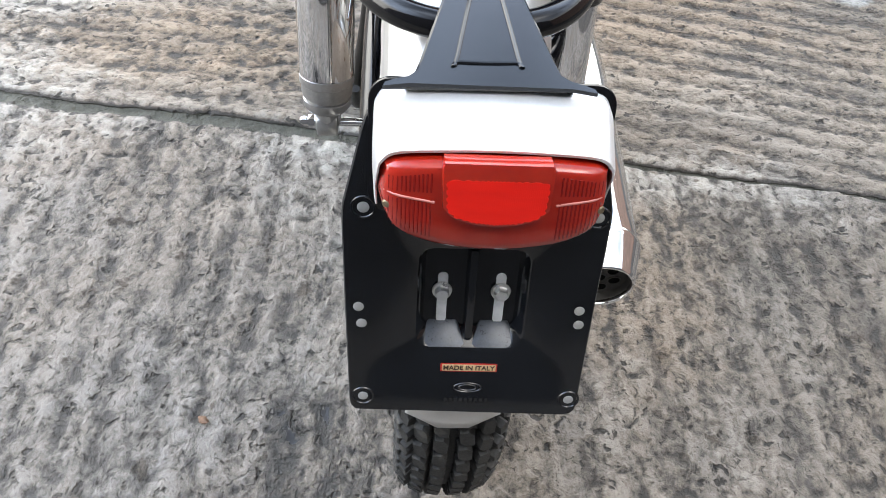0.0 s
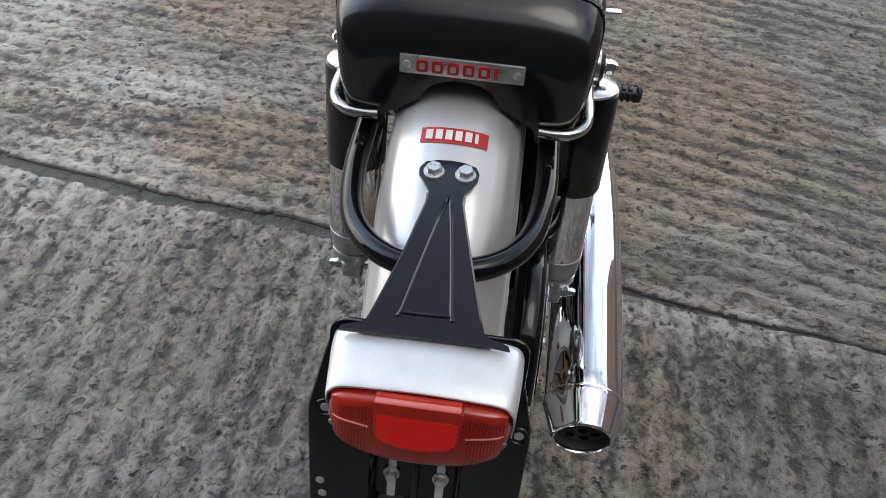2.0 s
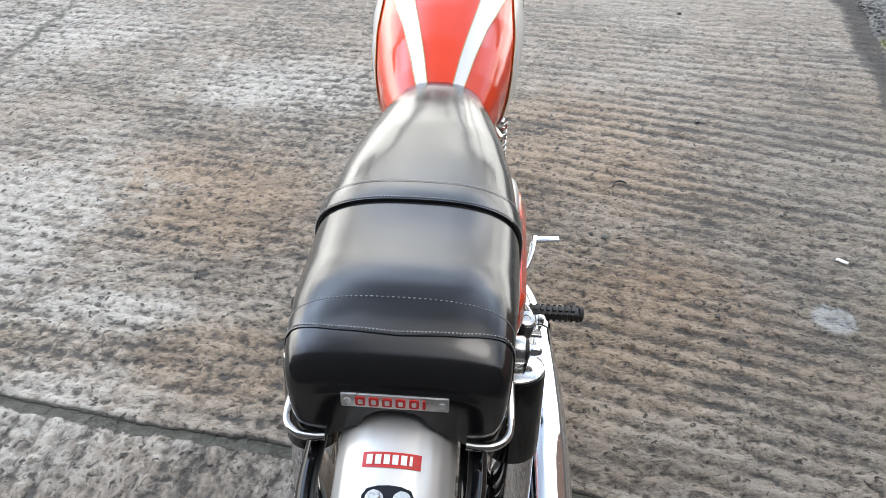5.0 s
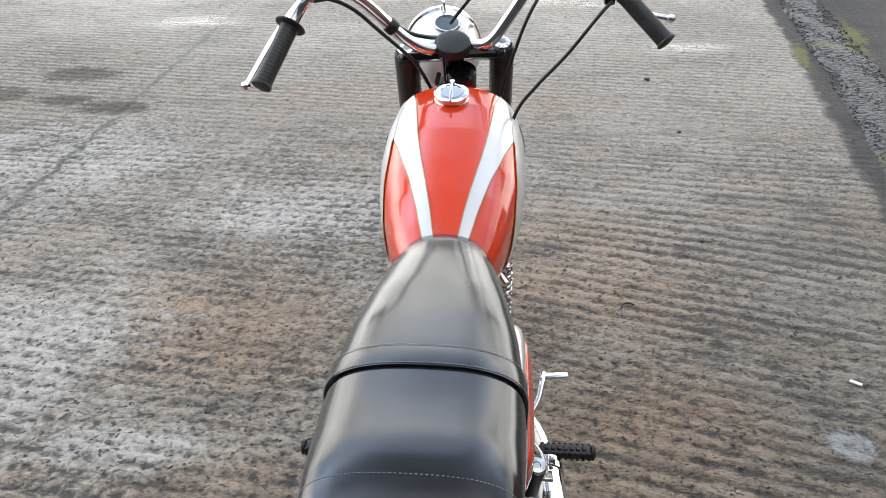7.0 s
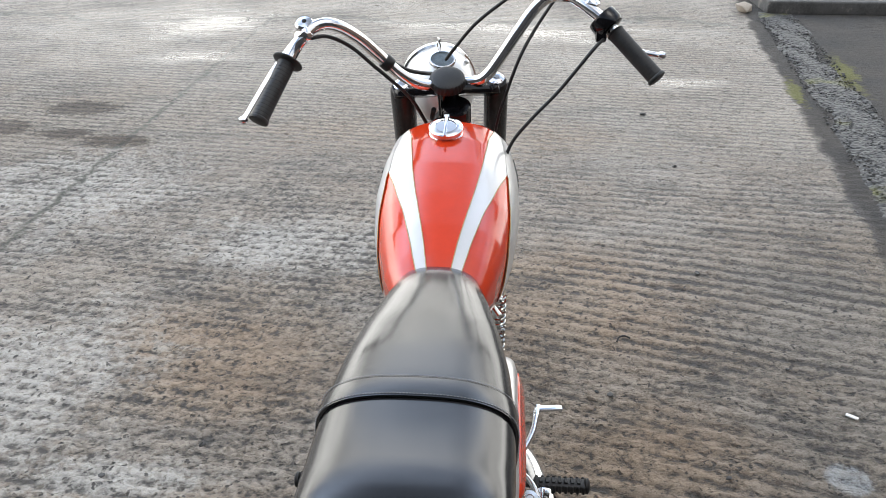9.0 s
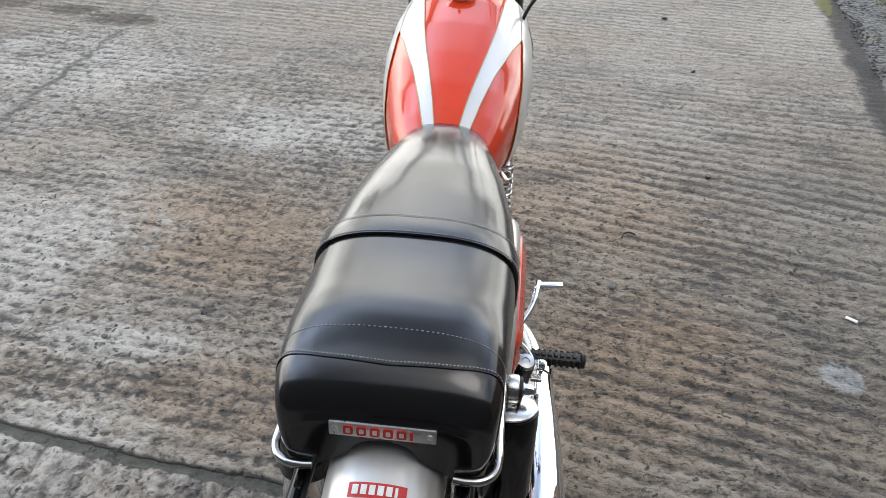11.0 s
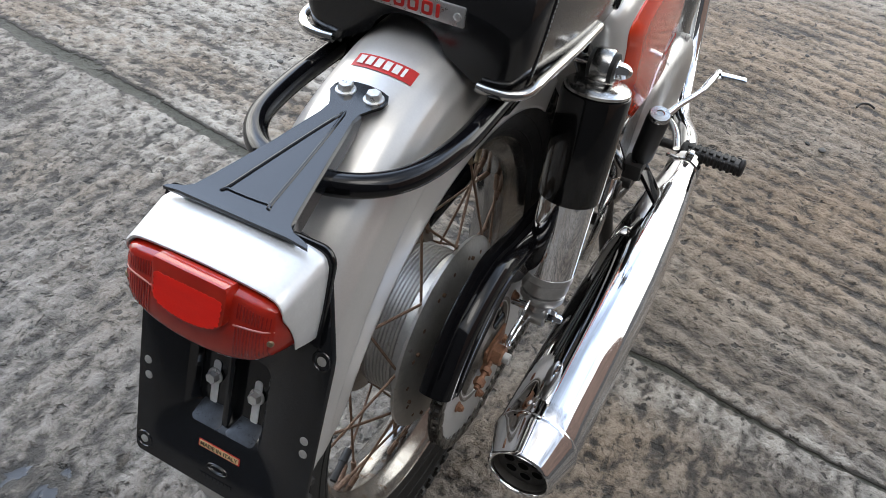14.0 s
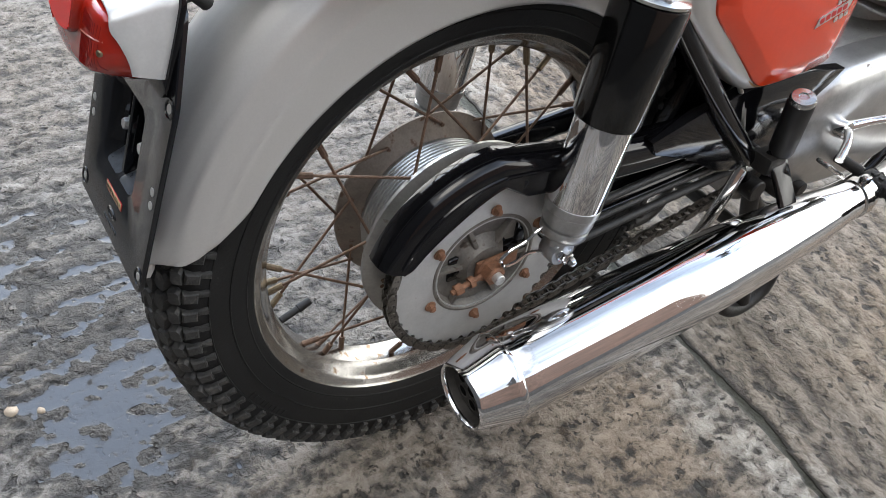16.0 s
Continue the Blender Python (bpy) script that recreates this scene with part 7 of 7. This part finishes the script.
# ---- edges of the yard ----
# gravel and moss strip along the slab's right edge
bm = B()
rows = []
for y in np.linspace(1.2, 6.4, 60):
    e0 = 1.49 + 0.128 * (y - 1.2) + 0.012 * math.sin(7 * y) + 0.006 * math.sin(19 * y)
    e1 = e0 + 0.32 + 0.04 * math.sin(3.3 * y + 1)
    rows.append([Vector((e0 + (e1 - e0) * k / 8, y, -0.006 + (0.009 * math.sin(math.pi * k / 8) + 0.003 * math.sin(11 * y + k) if 0 < k < 8 else -0.006))) for k in range(9)])
loft(bm, rows, cap=False, closed=False)
strip = finish("gravel_strip", bm, GRIT)
tagged(strip, "dark loose gravel strip with yellow moss beside the slab", "gravel", kind="structure")
rng = random.Random(7)


def stone(bm, c, r, squash=0.6):
    t = bmesh.new()
    bmesh.ops.create_icosphere(t, subdivisions=1, radius=r)
    for v in t.verts:
        v.co *= rng.uniform(0.7, 1.2)
    merge(bm, t, Matrix.Translation(c) @ Matrix.Rotation(rng.uniform(0, 6), 4, "Z") @ Matrix.Diagonal((1, rng.uniform(0.6, 1), squash, 1)))


vs, fs = [], []
base_t = bmesh.new()
bmesh.ops.create_icosphere(base_t, subdivisions=1, radius=1)
bv = [v.co.copy() for v in base_t.verts]
bf = [[v.index for v in f.verts] for f in base_t.faces]
base_t.free()
for k in range(2600):
    y = rng.uniform(1.3, 6.2)
    e0 = 1.50 + 0.128 * (y - 1.2)
    x = e0 + 0.0 + 0.31 * rng.random()
    r = rng.uniform(0.004, 0.011)
    a = rng.uniform(0, 6.28)
    sx, sy, sz = r * rng.uniform(0.8, 1.3), r * rng.uniform(0.6, 1.0), r * rng.uniform(0.4, 0.7)
    n0 = len(vs)
    for p in bv:
        q = p * rng.uniform(0.8, 1.15)
        X, Y = q.x * sx, q.y * sy
        vs.append((x + X * math.cos(a) - Y * math.sin(a), y + X * math.sin(a) + Y * math.cos(a), 0.001 + q.z * sz))
    fs += [[n0 + i for i in f] for f in bf]
gm = bpy.data.meshes.new("gravel")
gm.from_pydata(vs, [], fs)
gm.materials.append(GRIT)
tagged(new("gravel", gm), "loose dark grey gravel stones along the slab edge", "gravel", kind="stuff")
# raised slab and kerb at the far right
bm = B()
box(bm, (6.0, 3.0, 0.11), Matrix.Translation((5.25, 7.85, 0.045)), 0.018, 3)
kerb = finish("kerb", bm, KERB)
tagged(kerb, "raised concrete slab with a worn kerb edge", "kerb", kind="structure")
for k, (x, y, r) in enumerate(((2.08, 6.42, 0.09), (2.30, 6.40, 0.05))):
    bm = B()
    stone(bm, (x, y, r * 0.35), r, 0.5)
    tagged(finish("broken_stone", bm, CHIP), "broken pale concrete lump beside the kerb", "stone")
# litter
for k, (x, y, r) in enumerate(((-0.242, -0.494, 0.011), (-0.225, -0.46, 0.006))):
    bm = B()
    n = 9
    ring = [Vector((x + math.cos(2 * math.pi * i / n) * r * rng.uniform(0.6, 1.2), y + math.sin(2 * math.pi * i / n) * r * rng.uniform(0.5, 1.0), 0.000 + 0.002 * rng.random())) for i in range(n)]
    bm.faces.new([bm.verts.new(p) for p in ring])
    lf = finish("dead_leaf", bm, LEAF)
    lm = lf.modifiers.new("thickness", "SOLIDIFY")
    lm.thickness = 0.0012
    tagged(lf, "small pale dead leaf lying on the wet concrete", "leaf", "fallen leaves")
bm = B()
stone(bm, (-0.293, -0.122, 0.002), 0.010, 0.4)
tagged(finish("rusty_clod", bm, RUST), "small rusty brown clod on the concrete", "debris")
# pebbles, a pale chip and a curled twig on the slab
for x, y, r in ((0.804, 1.97, 0.014), (0.675, 0.959, 0.011), (-0.647, 0.984, 0.012), (-0.855, 0.86, 0.010), (0.313, 1.738, 0.009), (0.386, 1.274, 0.009), (0.42, 1.262, 0.012), (0.901, 2.964, 0.016), (0.865, 3.706, 0.02), (-0.30, 1.30, 0.008), (1.2, 1.75, 0.009), (0.95, 1.42, 0.008)):
    bm = B()
    stone(bm, (x, y, r * 0.2 - 0.004), r, 0.45)
    tagged(finish("pebble", bm, GRIT), "small dark pebble lying on the concrete", "pebble", "pebbles on the slab")
bm = B()
box(bm, (0.032, 0.012, 0.004), Matrix.Translation((1.057, 1.211, 0.001)) @ Matrix.Rotation(radians(-35), 4, "Z"), 0.0015, 1)
tagged(finish("pale_chip", bm, LABEL_WHITE), "small white chip lying on the concrete", "debris")
bm = B()
tube(bm, [(0.470, 1.520, 0.001), (0.478, 1.540, 0.004), (0.495, 1.548, 0.005), (0.513, 1.543, 0.001)], 0.0028, 8)
tagged(finish("twig", bm, GRIMY), "short curled dark twig on the concrete", "twig")
# plain wall along the open side; unseen dark one added behind camera to darken reflections
for wall_name, size, at, finish_, words in (("reflection_wall", (12.0, 0.22, 3.2), (-1.5, -1.95, 1.6), REFLECTION_DARK, "plain unseen dark wall added to darken rear reflections"), ("wall_east", (0.22, 5.2, 2.5), (4.0, 0.78, 1.25), WALL, "plain weathered brick-brown yard wall")):
    bm = B()
    box(bm, size, Matrix.Translation(at), 0.02, 1)
    tagged(finish(wall_name, bm, finish_), words, "wall", kind="structure")
